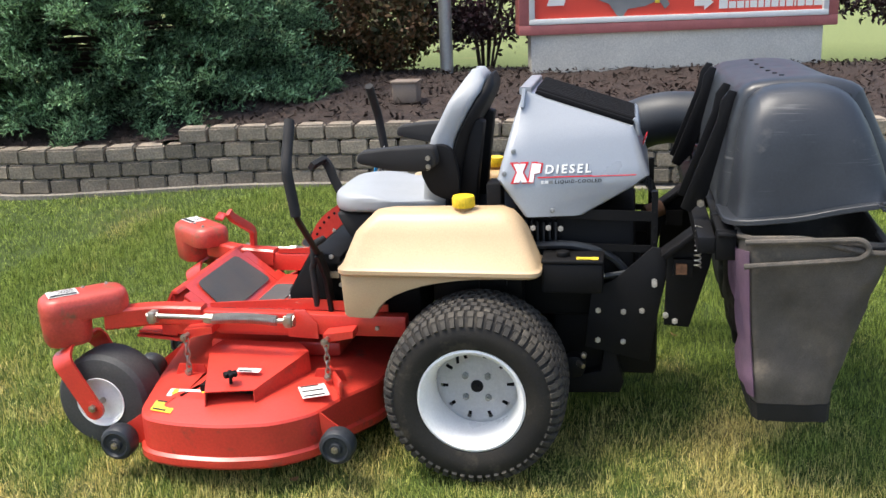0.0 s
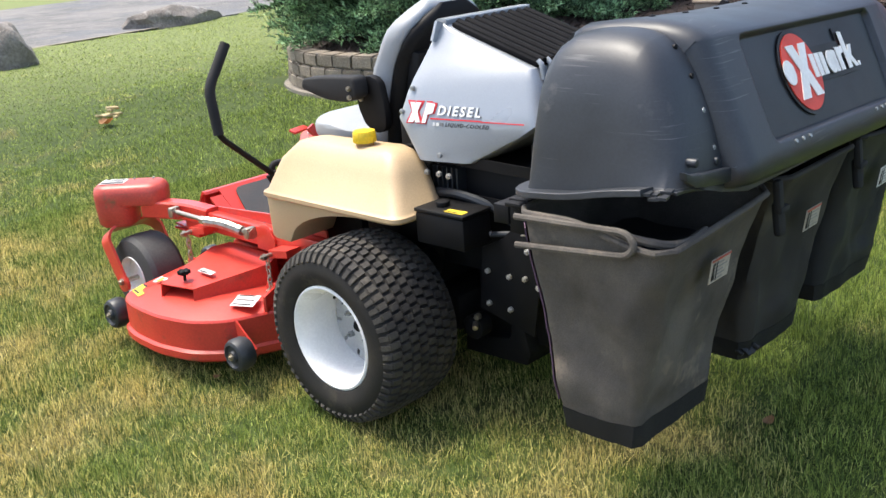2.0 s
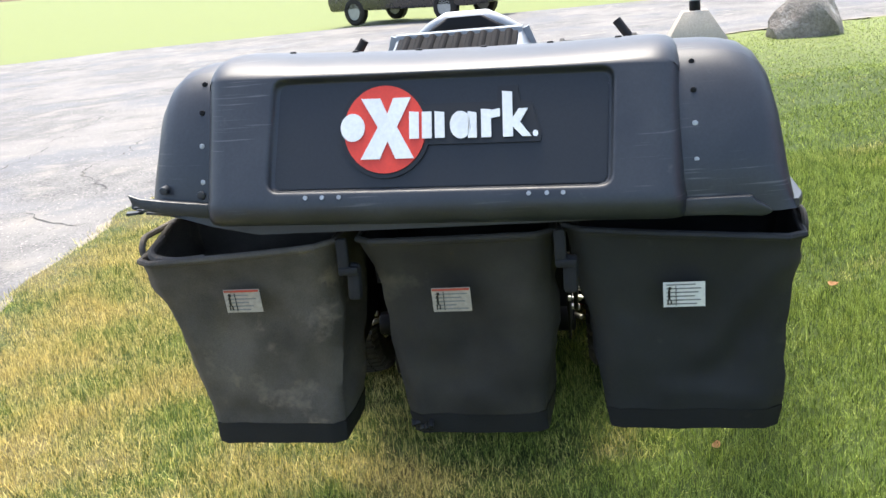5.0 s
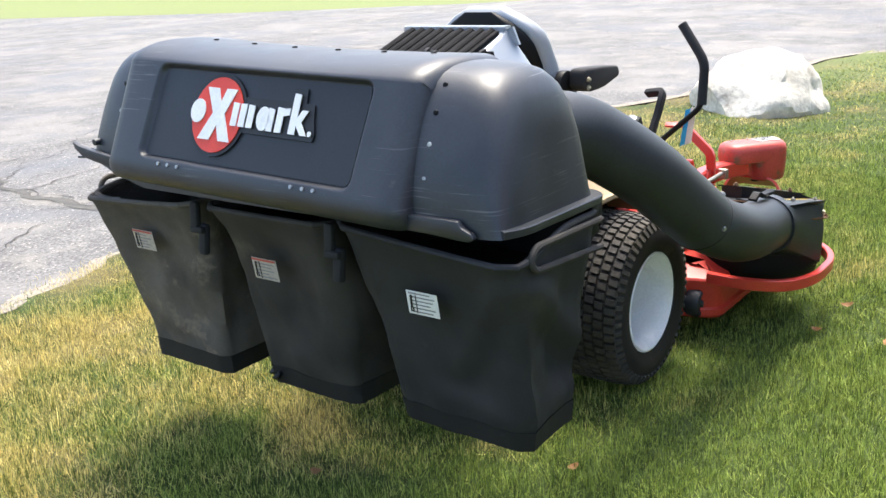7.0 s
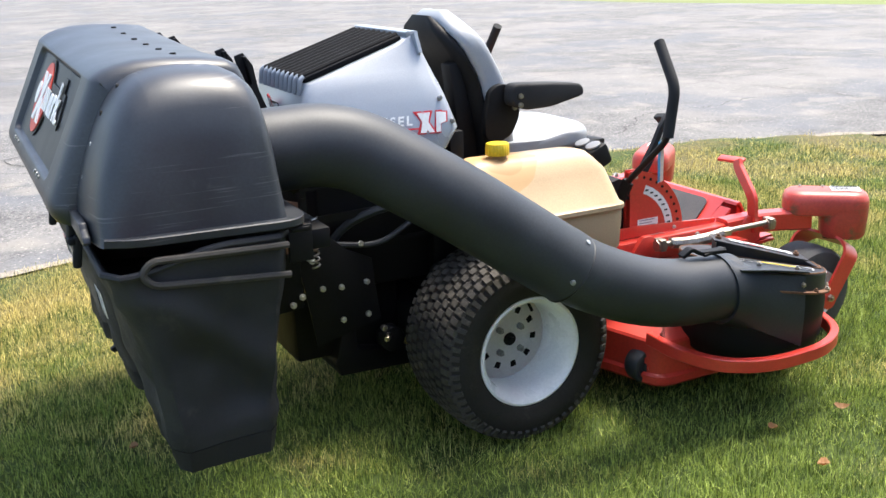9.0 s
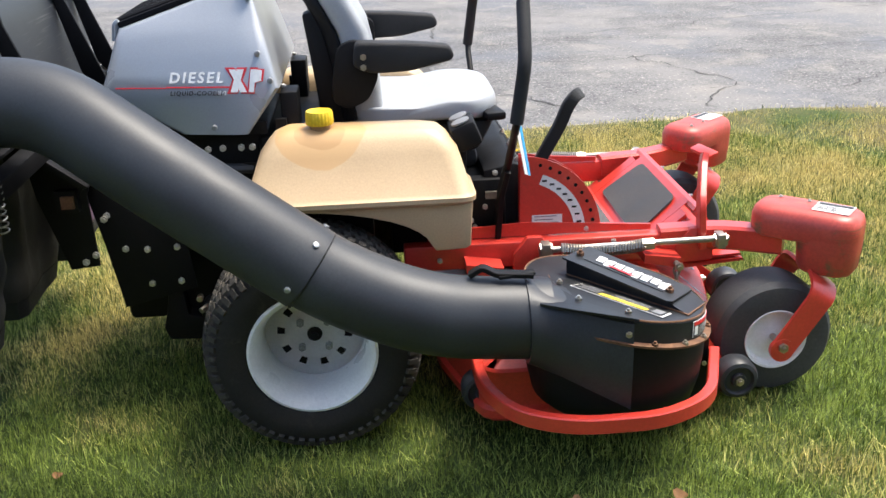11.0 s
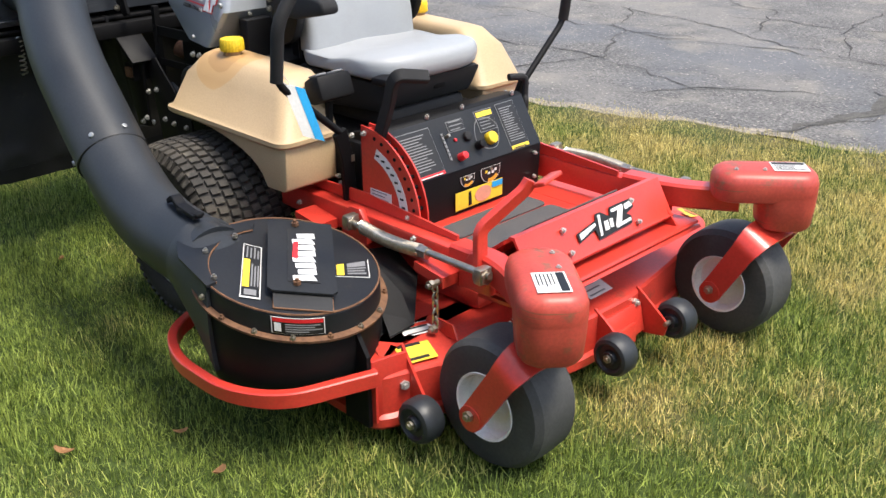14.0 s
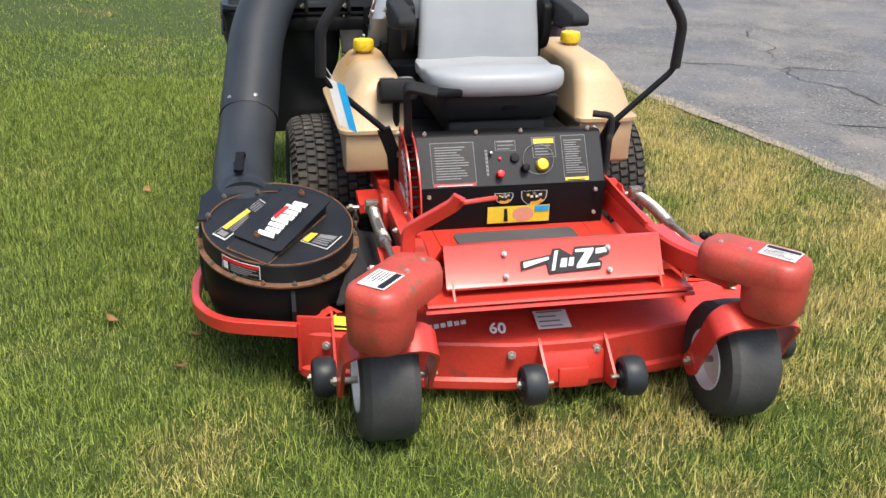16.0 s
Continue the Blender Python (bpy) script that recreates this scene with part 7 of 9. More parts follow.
for s in SIDES:
    for x, y, z in ((0.106, 0.318, 1.024), (0.076, 0.340, 0.954), (0.235, 0.352, 0.835)):
        bm = bmesh.new()
        rod(bm, (x, (y - 0.004) * s, z), (x, (y + 0.006) * s, z), 0.008, seg=12, bevel=0.002)
        part("bolt", bm, POLE, hood)
    # lettering and stripe
    def side_at(x, z, lift=0.0):
        yf = np.interp(z, [0.812, 0.932, 1.03, 1.12], [0.352, 0.345, 0.312, 0.250])
        yb = np.interp(z, [0.812, 0.925, 1.088], [0.318, 0.272, 0.205])
        t = min(1, max(0, (x - 0.10) / 0.42))
        return Vector((x, s * (yf * (1 - t) + min(yb, yf) * t + 0.003 + lift), z))
    def strip(x0, z0, x1, z1, mat, name="stripe", label="", lift=0.0):
        c = [side_at(x0, z0, lift), side_at(x1, z0, lift), side_at(x1, z1, lift), side_at(x0, z1, lift)]
        decal(name, c if s < 0 else list(reversed(c)), mat, hood, label)
    strip(0.185, 0.937, 0.36, 0.941, LABEL_R, "stripe", "thin red stripe", 0.0015)
    strip(0.36, 0.936, 0.50, 0.939, LABEL_R, "stripe", "thin red stripe", 0.0015)
    for poly in (((0.111, 0.928), (0.126, 0.928), (0.142, 0.978), (0.127, 0.978)), ((0.132, 0.928), (0.146, 0.928), (0.124, 0.978), (0.110, 0.978)), ((0.150, 0.928), (0.161, 0.928), (0.168, 0.978), (0.157, 0.978)), ((0.160, 0.948), (0.178, 0.953), (0.181, 0.976), (0.163, 0.978))):
        mx = sum(q[0] for q in poly) / 4
        mz = sum(q[1] for q in poly) / 4
        for grow, mat, lift, nm in ((1.0, WARM_W, 0.0035, "badge_shape"), (1.35, LABEL_R, 0.0015, "badge_edge")):
            g = [(mx + (x - mx) * (grow + 0.15 * (grow > 1)), mz + (z - mz) * (1 + (grow - 1) * 0.45)) for x, z in poly]
            g = [(0.107 + (x - 0.110) * 1.26, 0.926 + (z - 0.928) * 1.16) for x, z in g]
            c = [side_at(x if s < 0 else 0.292 - x, z, lift) for x, z in g]
            decal(nm, c, mat, hood, "white badge shape" if grow == 1 else "red badge edge")
    if s < 0:
        o = side_at(0.207, 0.951, 0.0035)
        base = Matrix.Translation(o) @ Matrix.Rotation(radians(10), 4, "Z") @ Matrix.Rotation(radians(90 - 20), 4, "X")
        text_mesh(hood, "DIESEL", 0.040, Matrix.Translation((0.0015, 0.0022, -0.0012)) @ base, LABEL_G, 0.0004, "letters", "grey drop edge of the lettering", 1.32, 0.0016, 0.15)
        text_mesh(hood, "DIESEL", 0.040, base, WARM_W, 0.0007, "letters", "white lettering reading DIESEL", 1.32, 0.0010, 0.15)
        o = side_at(0.240, 0.919, 0.0035)
        text_mesh(hood, "LIQUID-COOLED", 0.0165, Matrix.Translation(o) @ Matrix.Rotation(radians(10), 4, "Z") @ Matrix.Rotation(radians(90 - 20), 4, "X"), LABEL_K, 0.0005, "letters", "small black lettering reading LIQUID-COOLED", 1.25, 0.0003, 0.15)
    else:
        o = side_at(0.352, 0.951, 0.0035)
        base = Matrix.Translation(o) @ Matrix.Rotation(radians(180 - 10), 4, "Z") @ Matrix.Rotation(radians(90 - 20), 4, "X")
        text_mesh(hood, "DIESEL", 0.040, Matrix.Translation((-0.0015, -0.0022, -0.0012)) @ base, LABEL_G, 0.0004, "letters", "grey drop edge of the lettering", 1.32, 0.0016, 0.15)
        text_mesh(hood, "DIESEL", 0.040, base, WARM_W, 0.0007, "letters", "white lettering reading DIESEL", 1.32, 0.0010, 0.15)
        o = side_at(0.350, 0.919, 0.0035)
        text_mesh(hood, "LIQUID-COOLED", 0.0165, Matrix.Translation(o) @ Matrix.Rotation(radians(180 - 10), 4, "Z") @ Matrix.Rotation(radians(90 - 20), 4, "X"), LABEL_K, 0.0005, "letters", "small black lettering reading LIQUID-COOLED", 1.25, 0.0003, 0.15)
    strip(0.197, 0.919, 0.205, 0.929, LABEL_W, "print_bar", "", 0.002)
    strip(0.208, 0.919, 0.219, 0.929, LABEL_W, "print_bar", "", 0.002)
    strip(0.222, 0.919, 0.234, 0.929, LABEL_G, "print_bar", "", 0.002)
# round emblem on the hood's back, and the perforated guard below it
em_m = Matrix.Translation((0.5235, -0.026, 1.006)) @ rot(0, 18, 0).to_4x4()
bm = bmesh.new()
spin(bm, [(0.0, 0.0), (0.0, 0.030), (0.003, 0.030), (0.003, 0.0)], (0, 0, 0), "x", 24)
em = part("emblem", bm, LABEL_R, hood, "small red round emblem with white shapes")
em.matrix_basis = em_m @ Matrix.Diagonal((1, 0.62, 1.15, 1))
for quad, mat in (([(-0.014, -0.020), (-0.006, -0.020), (0.016, 0.022), (0.008, 0.022)], WARM_W), ([(0.006, -0.020), (0.014, -0.020), (-0.006, 0.022), (-0.014, 0.022)], WARM_W), ([(-0.024, -0.006), (-0.012, -0.006), (-0.012, 0.006), (-0.024, 0.006)], WARM_W),
                  ([(0.016, -0.012), (0.078, -0.012), (0.078, 0.014), (0.016, 0.014)], LABEL_K), ([(0.020, -0.007), (0.036, -0.007), (0.036, 0.007), (0.020, 0.007)], WARM_W), ([(0.040, -0.007), (0.052, -0.007), (0.052, 0.007), (0.040, 0.007)], WARM_W), ([(0.056, -0.007), (0.072, -0.007), (0.072, 0.010), (0.056, 0.010)], WARM_W)):
    deep = 0.0012 if mat is LABEL_K else 0.0036
    decal("emblem_shape", [em_m @ Vector((deep, y, z)) for y, z in quad], mat, hood)
def punched(a, b, y0, y1, rows, cols, slot):
    """A plate between two lines across the machine, with rows of slots through it."""
    a, b = Vector((a[0], 0, a[1])), Vector((b[0], 0, b[1]))
    ln, tilt = (b - a).length, rot(0, math.degrees(math.atan2(a.z - b.z, b.x - a.x)), 0)
    bm = bmesh.new()
    for i in range(rows + 1):
        w = ln / rows
        p = a.lerp(b, i / rows)
        box(bm, (p.x, (y0 + y1) / 2, p.z), (w * (1 - slot), y1 - y0, 0.003), tilt)
    for j in range(cols + 1):
        p = (a + b) / 2
        box(bm, (p.x, y0 + (y1 - y0) * j / cols, p.z), (ln, (y1 - y0) / cols * 0.30, 0.0026), tilt)
    return bm
guard = part("perforated_guard", punched((0.522, 0.905), (0.566, 0.838), -0.205, 0.06, 4, 5, 0.42), BLACK, mower, "black slotted guard plate below the hood")
part("guard_flange", punched((0.567, 0.832), (0.569, 0.765), -0.205, 0.06, 4, 6, 0.45), BLACK, guard)

# -- engine space and rear frame --
bm = bmesh.new()
box(bm, (0.30, 0, 0.62), (0.40, 0.50, 0.36), bevel=0.02)
engine = part("engine", bm, BLACK, mower, "black grimy engine block")
for nm, cc, ss in (("radiator_box", (0.02, 0, 0.58), (0.22, 0.58, 0.42)), ("oil_pan", (0.40, 0, 0.36), (0.36, 0.40, 0.30))):
    bm = bmesh.new()
    box(bm, cc, ss, bevel=0.02)
    part(nm, bm, BLACK, engine)
for k in range(9):
    bm = bmesh.new()
    box(bm, (0.08 + 0.02 * k, -0.27, 0.72), (0.006, 0.04, 0.12))
    part("engine_fin", bm, HOSE, engine)
for s in SIDES:
    bm = bmesh.new()
    rod(bm, (0.10, 0.28 * s, 0.45), (0.10, 0.36 * s, 0.45), 0.05, seg=20, bevel=0.006)
    part("pulley", bm, BLACK, engine)
    bm = bmesh.new()
    tube(bm, rounded([(0.15, 0.30 * s, 0.70), (0.30, 0.33 * s, 0.72), (0.45, 0.28 * s, 0.66), (0.52, 0.25 * s, 0.5)], 0.08, 4), 0.014, seg=8)
    part("coolant_hose", bm, HOSE, engine)
    bm = bmesh.new()
    tube(bm, rounded([(0.20, 0.31 * s, 0.66), (0.34, 0.34 * s, 0.60), (0.50, 0.30 * s, 0.62)], 0.06, 4), 0.009, seg=8)
    part("fuel_line", bm, HOSE, engine)
bm = bmesh.new()
rod(bm, (0.54, 0.18, 0.70), (0.60, 0.20, 0.72), 0.03, seg=18)
part("exhaust", bm, RUST, engine, "rusty exhaust end")
def rear_side(s):
    bm = bmesh.new()
    y = 0.322 * s
    prism(bm, [(0.34, 0.36), (0.55, 0.31), (0.58, 0.50), (0.62, 0.70), (0.555, 0.71), (0.44, 0.60), (0.36, 0.56)], "y", y - 0.004, y + 0.004, 0.002)
    plate = part("side_plate", bm, BLACK, mower, "black bolted side plate")
    for x, z in ((0.382, 0.490), (0.465, 0.487), (0.525, 0.492), (0.563, 0.594), (0.613, 0.463), (0.382, 0.385), (0.465, 0.382), (0.395, 0.612), (0.14, 0.775), (0.17, 0.775), (0.22, 0.775), (0.26, 0.773)):
        bolt((x, y + (0.004 if x > 0.3 else 0.02) * s, z), (0, s, 0), plate, 0.0095)
    bm = bmesh.new()
    for z0, z1 in ((0.80, 0.835), (0.695, 0.72), (0.60, 0.612)):
        prism(bm, [(0.10, z0), (0.55, z0 - 0.01), (0.55, z1 - 0.012), (0.10, z1)], "y", 0.300 * s, 0.306 * s)
    box(bm, (0.56, 0.30 * s, 0.68), (0.02, 0.02, 0.42))
    box(bm, (0.06, 0.30 * s, 0.70), (0.03, 0.02, 0.28))
    for k in range(7):
        box(bm, (0.56, 0.312 * s, 0.52 + 0.05 * k), (0.006, 0.006, 0.006))
    part("engine_guard", bm, BLACK, mower, "black engine guard bars")
    # arm that carries the bagger
    bm = bmesh.new()
    P = [(0.585, 0.70), (0.60, 0.665), (0.595, 0.455), (0.675, 0.448), (0.735, 0.66), (0.755, 0.80), (0.72, 0.81)]
    prism(bm, P, "y", 0.345 * s, 0.357 * s, 0.003)
    prism(bm, [(0.58, 0.70), (0.72, 0.81), (0.73, 0.80), (0.60, 0.69)], "y", 0.30 * s, 0.40 * s, 0.003)
    box(bm, (0.65, 0.34 * s, 0.655), (0.06, 0.08, 0.06))
    arm = part("bagger_arm", bm, BLACK, mower, "black bagger support arm")
    bm = bmesh.new()
    box(bm, (0.645, 0.385 * s, 0.655), (0.034, 0.012, 0.034))
    part("tube_end", bm, RUST, arm, "rusty square tube end")
    for x, z in ((0.563, 0.594), (0.63, 0.47), (0.60, 0.49)):
        bolt((x, 0.357 * s, z), (0, s, 0), arm, 0.010)
for s in SIDES:
    rear_side(s)
bm = bmesh.new()
prism(bm, [(0.20, 0.15), (0.455, 0.16), (0.47, 0.20), (0.455, 0.25), (0.44, 0.33), (0.40, 0.33), (0.39, 0.24), (0.20, 0.20)], "y", -0.25, 0.25, 0.006)
box(bm, (0.10, 0, 0.30), (0.25, 0.60, 0.12), bevel=0.01)
box(bm, (0.0, 0, 0.29), (0.10, 0.72, 0.08), bevel=0.01)
part("skid_plate", bm, BLACK, mower, "black rear skid plate")
for s in SIDES:
    bm = bmesh.new()
    rod(bm, (0.30, 0.27 * s, 0.28), (0.30, 0.325 * s, 0.28), 0.040, seg=20, bevel=0.005)
    part("drain_flange", bm, BLACK, mower, "black drain flange")
    for q0, q1, r_ in (((0.315, 0.325 * s, 0.30), (0.335, 0.350 * s, 0.295), 0.009), ((0.335, 0.325 * s, 0.33), (0.335, 0.345 * s, 0.33), 0.010)):
        bm = bmesh.new()
        rod(bm, q0, q1, r_, seg=8, bevel=0.002)
        part("drain_fitting", bm, STEEL, mower, "dull steel fitting")
bm = bmesh.new()
box(bm, (0.303, -0.385, 0.633), (0.194, 0.125, 0.098), bevel=0.008)
bat = part("battery_box", bm, BLACK, mower, "black battery box")
bm = bmesh.new()
box(bm, (0.303, -0.385, 0.688), (0.198, 0.130, 0.012), bevel=0.004)
rod(bm, (0.27, -0.39, 0.692), (0.27, -0.39, 0.710), 0.022, seg=18, bevel=0.004)
part("lid", bm, BLACK, bat)
printed([(0.315, -0.435, 0.6945), (0.385, -0.435, 0.6945), (0.385, -0.405, 0.6945), (0.315, -0.405, 0.6945)], bat, LABEL_Y, "yellow warning sticker", None, 2, 41)
bm = bmesh.new()
box(bm, (-0.10, 0, 0.55), (0.16, 0.60, 0.30), bevel=0.01)
box(bm, (-0.38, 0, 0.52), (0.30, 0.56, 0.22), bevel=0.01)
for s in SIDES:
    box(bm, (-0.50, 0.30 * s, 0.56), (0.12, 0.05, 0.16), bevel=0.006)
    rod(bm, (-0.62, 0.33 * s, 0.50), (-0.43, 0.33 * s, 0.47), 0.009, seg=8)
    box(bm, (0.035, 0.24 * s, 0.80), (0.05, 0.10, 0.22), bevel=0.006)
part("chassis", bm, BLACK, mower, "black chassis under the seat")
for s in SIDES:
    bm = bmesh.new()
    rod(bm, (-0.60, 0.345 * s, 0.495), (-0.545, 0.345 * s, 0.49), 0.011, seg=10)
    part("control_linkage", bm, STEEL, mower, "zinc control linkage")
    bm = bmesh.new()
    box(bm, (-0.525, 0.345 * s, 0.60), (0.05, 0.012, 0.02))
    part("name_plate", bm, STEEL, mower, "small zinc plate")
    for x, z in ((-0.50, 0.56), (-0.46, 0.52), (-0.53, 0.66), (-0.47, 0.50)):
        bolt((x, 0.326 * s, z), (0, s, 0), mower, 0.008)
for s in SIDES:
    for z in (0.83, 0.87, 0.92):
        bolt((0.055, 0.20 * s + 0.05 * s * (z > 0.85), z), (-1, 0, 0), mower, 0.006)


# -- grass bagger: cover, hinge uprights, three cloth bags --
def cover_profile(grow=0.0):
    P = [(0.775, 0.862), (0.782, 0.95), (0.795, 1.10), (0.815, 1.185), (0.86, 1.218), (0.95, 1.226), (1.03, 1.222), (1.09, 1.198), (1.135, 1.13), (1.178, 1.03), (1.203, 0.95), (1.212, 0.862)]
    out = []
    for i, (x, z) in enumerate(P):
        a, b = P[max(i - 1, 0)], P[min(i + 1, len(P) - 1)]
        d = Vector((b[0] - a[0], b[1] - a[1])).normalized()
        out.append((x - d.y * grow, z + d.x * grow))
    return [(p.x, p.z) for p in rounded([(x, 0, z) for x, z in out], 0.03, 2)]
def cover_ring(y, sx, sz, grow=0.0):
    cx = 0.985
    return [(cx + (x - cx) * sx, y, 0.862 + (z - 0.862) * sz * (1 - 0.080 * (y - 0.1))) for x, z in cover_profile(grow)]
bm = bmesh.new()
L, Rr = -0.632, 0.858
ends = [(0.0, 0.93, 0.02), (0.010, 0.935, 0.30), (0.024, 0.945, 0.60), (0.042, 0.955, 0.80), (0.065, 0.965, 0.905), (0.095, 0.98, 0.965), (0.13, 0.99, 0.99), (0.17, 1.0, 1.0)]
rings = [cover_ring(L + d, sx, sz) for d, sx, sz in ends]
rings += [cover_ring(y, 1.0, 1.0) for y in (-0.35, 0.0, 0.3, 0.55)]
rings += [cover_ring(Rr - d, sx, sz) for d, sx, sz in reversed(ends)]
def lip_height(x, y):
    """The foot of the cover is bent up towards its torn rear left corner."""
    return 0.868 + 0.058 * float(smooth01(0.80, 1.14, x)) * float(smooth01(-0.32, -0.62, y))
rings = [[(x, y, max(z, lip_height(x, y) - 0.006)) for x, y, z in ring] for ring in rings]
loft(bm, rings, cap=False, closed=False)
bmesh.ops.solidify(bm, geom=bm.faces[:], thickness=-0.006)
cover = part("bagger_cover", bm, COVER, mower, "scuffed black plastic bagger cover", 50)
# raised middle section with a recessed rear panel
pa, pb = Vector((1.133, 0, 1.200)), Vector((1.2605, 0, 0.928))
LEAN = 0.030
pd = (pb - pa).normalized()
pnn = Vector((-pd.z, 0, pd.x))
SLOPE = (pb - pa).length
def on_back(y, t, lift=0.0):
    return Vector((0, y, -LEAN * (y - 0.1))) + pa.lerp(pb, t) + pnn * lift
def recess(y, s):
    """How deep the rear panel lies at a place on the slope: a rounded rectangle pressed in."""
    qy, qs = abs(y - 0.095 + 0.06 * (s - 0.138)) - 0.388 + 0.028, abs(s - 0.138) - 0.133 + 0.028
    d = math.hypot(max(qy, 0), max(qs, 0)) + min(max(qy, qs), 0) - 0.028
    return 0.017 * float(smooth01(0.002, -0.009, d))
def middle_ring(y, f):
    front = [(0.745, 0.862, 0.028), (0.752, 0.95, 0.028), (0.765, 1.10, 0.028), (0.785, 1.185, 0.028), (0.800, 1.218, 0.028), (0.83, 1.236, 0.028), (0.90, 1.245, 0.028), (0.98, 1.249, 0.03), (1.04, 1.247, 0.034), (1.085, 1.239, 0.045), (1.115, 1.228, 0.055), (1.134, 1.216, 0.065)]
    out = []
    for i, (x, z, dep) in enumerate(front):
        a, b = front[max(0, i - 1)], front[min(len(front) - 1, i + 1)]
        d = Vector((b[0] - a[0], b[1] - a[1])).normalized()
        if z > 1.2:
            z -= (0.003 + 0.012 * max(0.0, 1 - ((y - 0.09) / 0.5) ** 2)) * min(1.0, (z - 1.2) / 0.04)
        g = -dep * (1 - f)
        out.append((x - d.y * g, y, z + d.x * g - LEAN * (y - 0.1) * float(smooth01(0.86, 1.1, z))))
    for s in (0.0, 0.003, 0.006, 0.009, 0.012, 0.015, 0.018, 0.022, 0.028, 0.036, 0.05, 0.08, 0.12, 0.16, 0.20, 0.234, 0.246, 0.253, 0.257, 0.260, 0.263, 0.266, 0.269, 0.272, 0.278, 0.288):
        p = on_back(y, s / SLOPE, 0.013 - recess(y, s) - 0.078 * (1 - f))
        out.append((p.x, p.y, p.z))
    for x, z, dep in ((1.272, 0.930, 0.07), (1.272, 0.913, 0.065), (1.267, 0.898, 0.062), (1.258, 0.885, 0.058), (1.248, 0.881, 0.05)):
        out.append((x - dep * (1 - f), y, z - LEAN * (y - 0.1)))
    return out
bm = bmesh.new()
STEPS = [(-0.002, -0.18), (0.001, 0.05), (0.004, 0.32), (0.010, 0.56), (0.020, 0.77), (0.033, 0.90), (0.048, 0.97), (0.066, 1.0)]
rings = [middle_ring(-0.462 + d, f) for d, f in STEPS]
ys = []
for e, sg_ in ((-0.301, 1), (0.491, -1)):
    ys += [e + sg_ * d for d in (-0.008, -0.004, 0.0, 0.003, 0.006, 0.009, 0.012, 0.016, 0.020, 0.025, 0.032, 0.045, 0.07)]
ys += [-0.345, -0.32, -0.12, 0.0, 0.1, 0.2, 0.3, 0.40, 0.53]
rings += [middle_ring(y, 1.0) for y in sorted(ys)]
rings += [middle_ring(0.634 - d, f) for d, f in reversed(STEPS)]
loft(bm, rings, cap=False, closed=False)
middle = part("middle_section", bm, COVER, cover, "raised black middle section with a recessed rear panel", 62)
def back_shape(name, poly, mat, lift, label="", thick=0.0025, dy=-0.019):
    bm = bmesh.new()
    poly = [(y + dy, z) for y, z in poly]
    a = [bm.verts.new(on_back(y, 0.43 - z / 0.296, lift)) for y, z in poly]
    b = [bm.verts.new(on_back(y, 0.43 - z / 0.296, lift + thick)) for y, z in poly]
    bm.faces.new(list(reversed(a)))
    bm.faces.new(b)
    for i in range(len(a)):
        bm.faces.new((a[i], a[(i + 1) % len(a)], b[(i + 1) % len(a)], b[i]))
    bmesh.ops.recalc_face_normals(bm, faces=bm.faces[:])
    part(name, bm, mat, middle, label)
def disc(cy, cz, ry, rz, n=40):
    return [(cy + ry * math.cos(2 * math.pi * k / n), cz + rz * math.sin(2 * math.pi * k / n)) for k in range(n)]
floor_outline = rounded([(y, (0.43 - s / 0.3) * 0.296, 0) for y, s in ((-0.271, 0.016), (0.477, 0.016), (0.463, 0.260), (-0.285, 0.260))], 0.02, 5, True)
back_shape("recess_floor", [(p.x, p.y) for p in floor_outline], UNWORN, -0.0035, "smooth black floor of the recess, less scuffed", 0.002, 0.0)
EY = -0.005
back_shape("emblem_back", disc(EY, 0.0, 0.105, 0.110), LABEL_K, 0.0, "black emblem backing", 0.004)
back_shape("emblem_back", [(0.05, -0.037), (0.342, -0.037), (0.346, -0.02), (0.334, 0.02), (0.328, 0.052), (0.300, 0.055), (0.296, 0.090), (0.252, 0.090), (0.250, 0.055), (0.05, 0.055)], LABEL_K, 0.0, "black emblem backing", 0.0035)
back_shape("emblem_disc", disc(EY, 0.0, 0.094, 0.100), LABEL_O, 0.0045, "red oval emblem")
for poly in (disc(-0.078, 0.005, 0.028, 0.032, 24),
             [(-0.060, -0.068), (-0.016, -0.068), (0.002, -0.028), (0.020, -0.068), (0.062, -0.068), (0.024, 0.004), (0.056, 0.070), (0.016, 0.070), (0.002, 0.034), (-0.014, 0.070), (-0.058, 0.070), (-0.020, 0.004)],
             [(0.052, -0.024), (0.074, -0.024), (0.074, 0.036), (0.052, 0.038)], [(0.081, -0.024), (0.103, -0.024), (0.103, 0.036), (0.081, 0.036)],
             [(0.110, -0.024), (0.132, -0.024), (0.132, 0.034), (0.110, 0.036)],
             disc(0.168, 0.004, 0.024, 0.031, 24), [(0.184, -0.026), (0.204, -0.026), (0.204, 0.030), (0.184, 0.034)],
             [(0.214, -0.026), (0.236, -0.026), (0.236, 0.036), (0.214, 0.038)], [(0.236, 0.016), (0.256, 0.020), (0.256, 0.038), (0.236, 0.034)],
             [(0.262, -0.026), (0.284, -0.026), (0.284, 0.074), (0.262, 0.076)], [(0.284, -0.004), (0.304, -0.026), (0.324, -0.026), (0.300, 0.006), (0.318, 0.036), (0.298, 0.036), (0.284, 0.016)],
             disc(0.333, -0.020, 0.006, 0.007, 14)):
    back_shape("emblem_shape", poly, WARM_W, 0.0075, "white emblem shape")
# lip round the foot of the cover, torn at both rear corners
bm = bmesh.new()
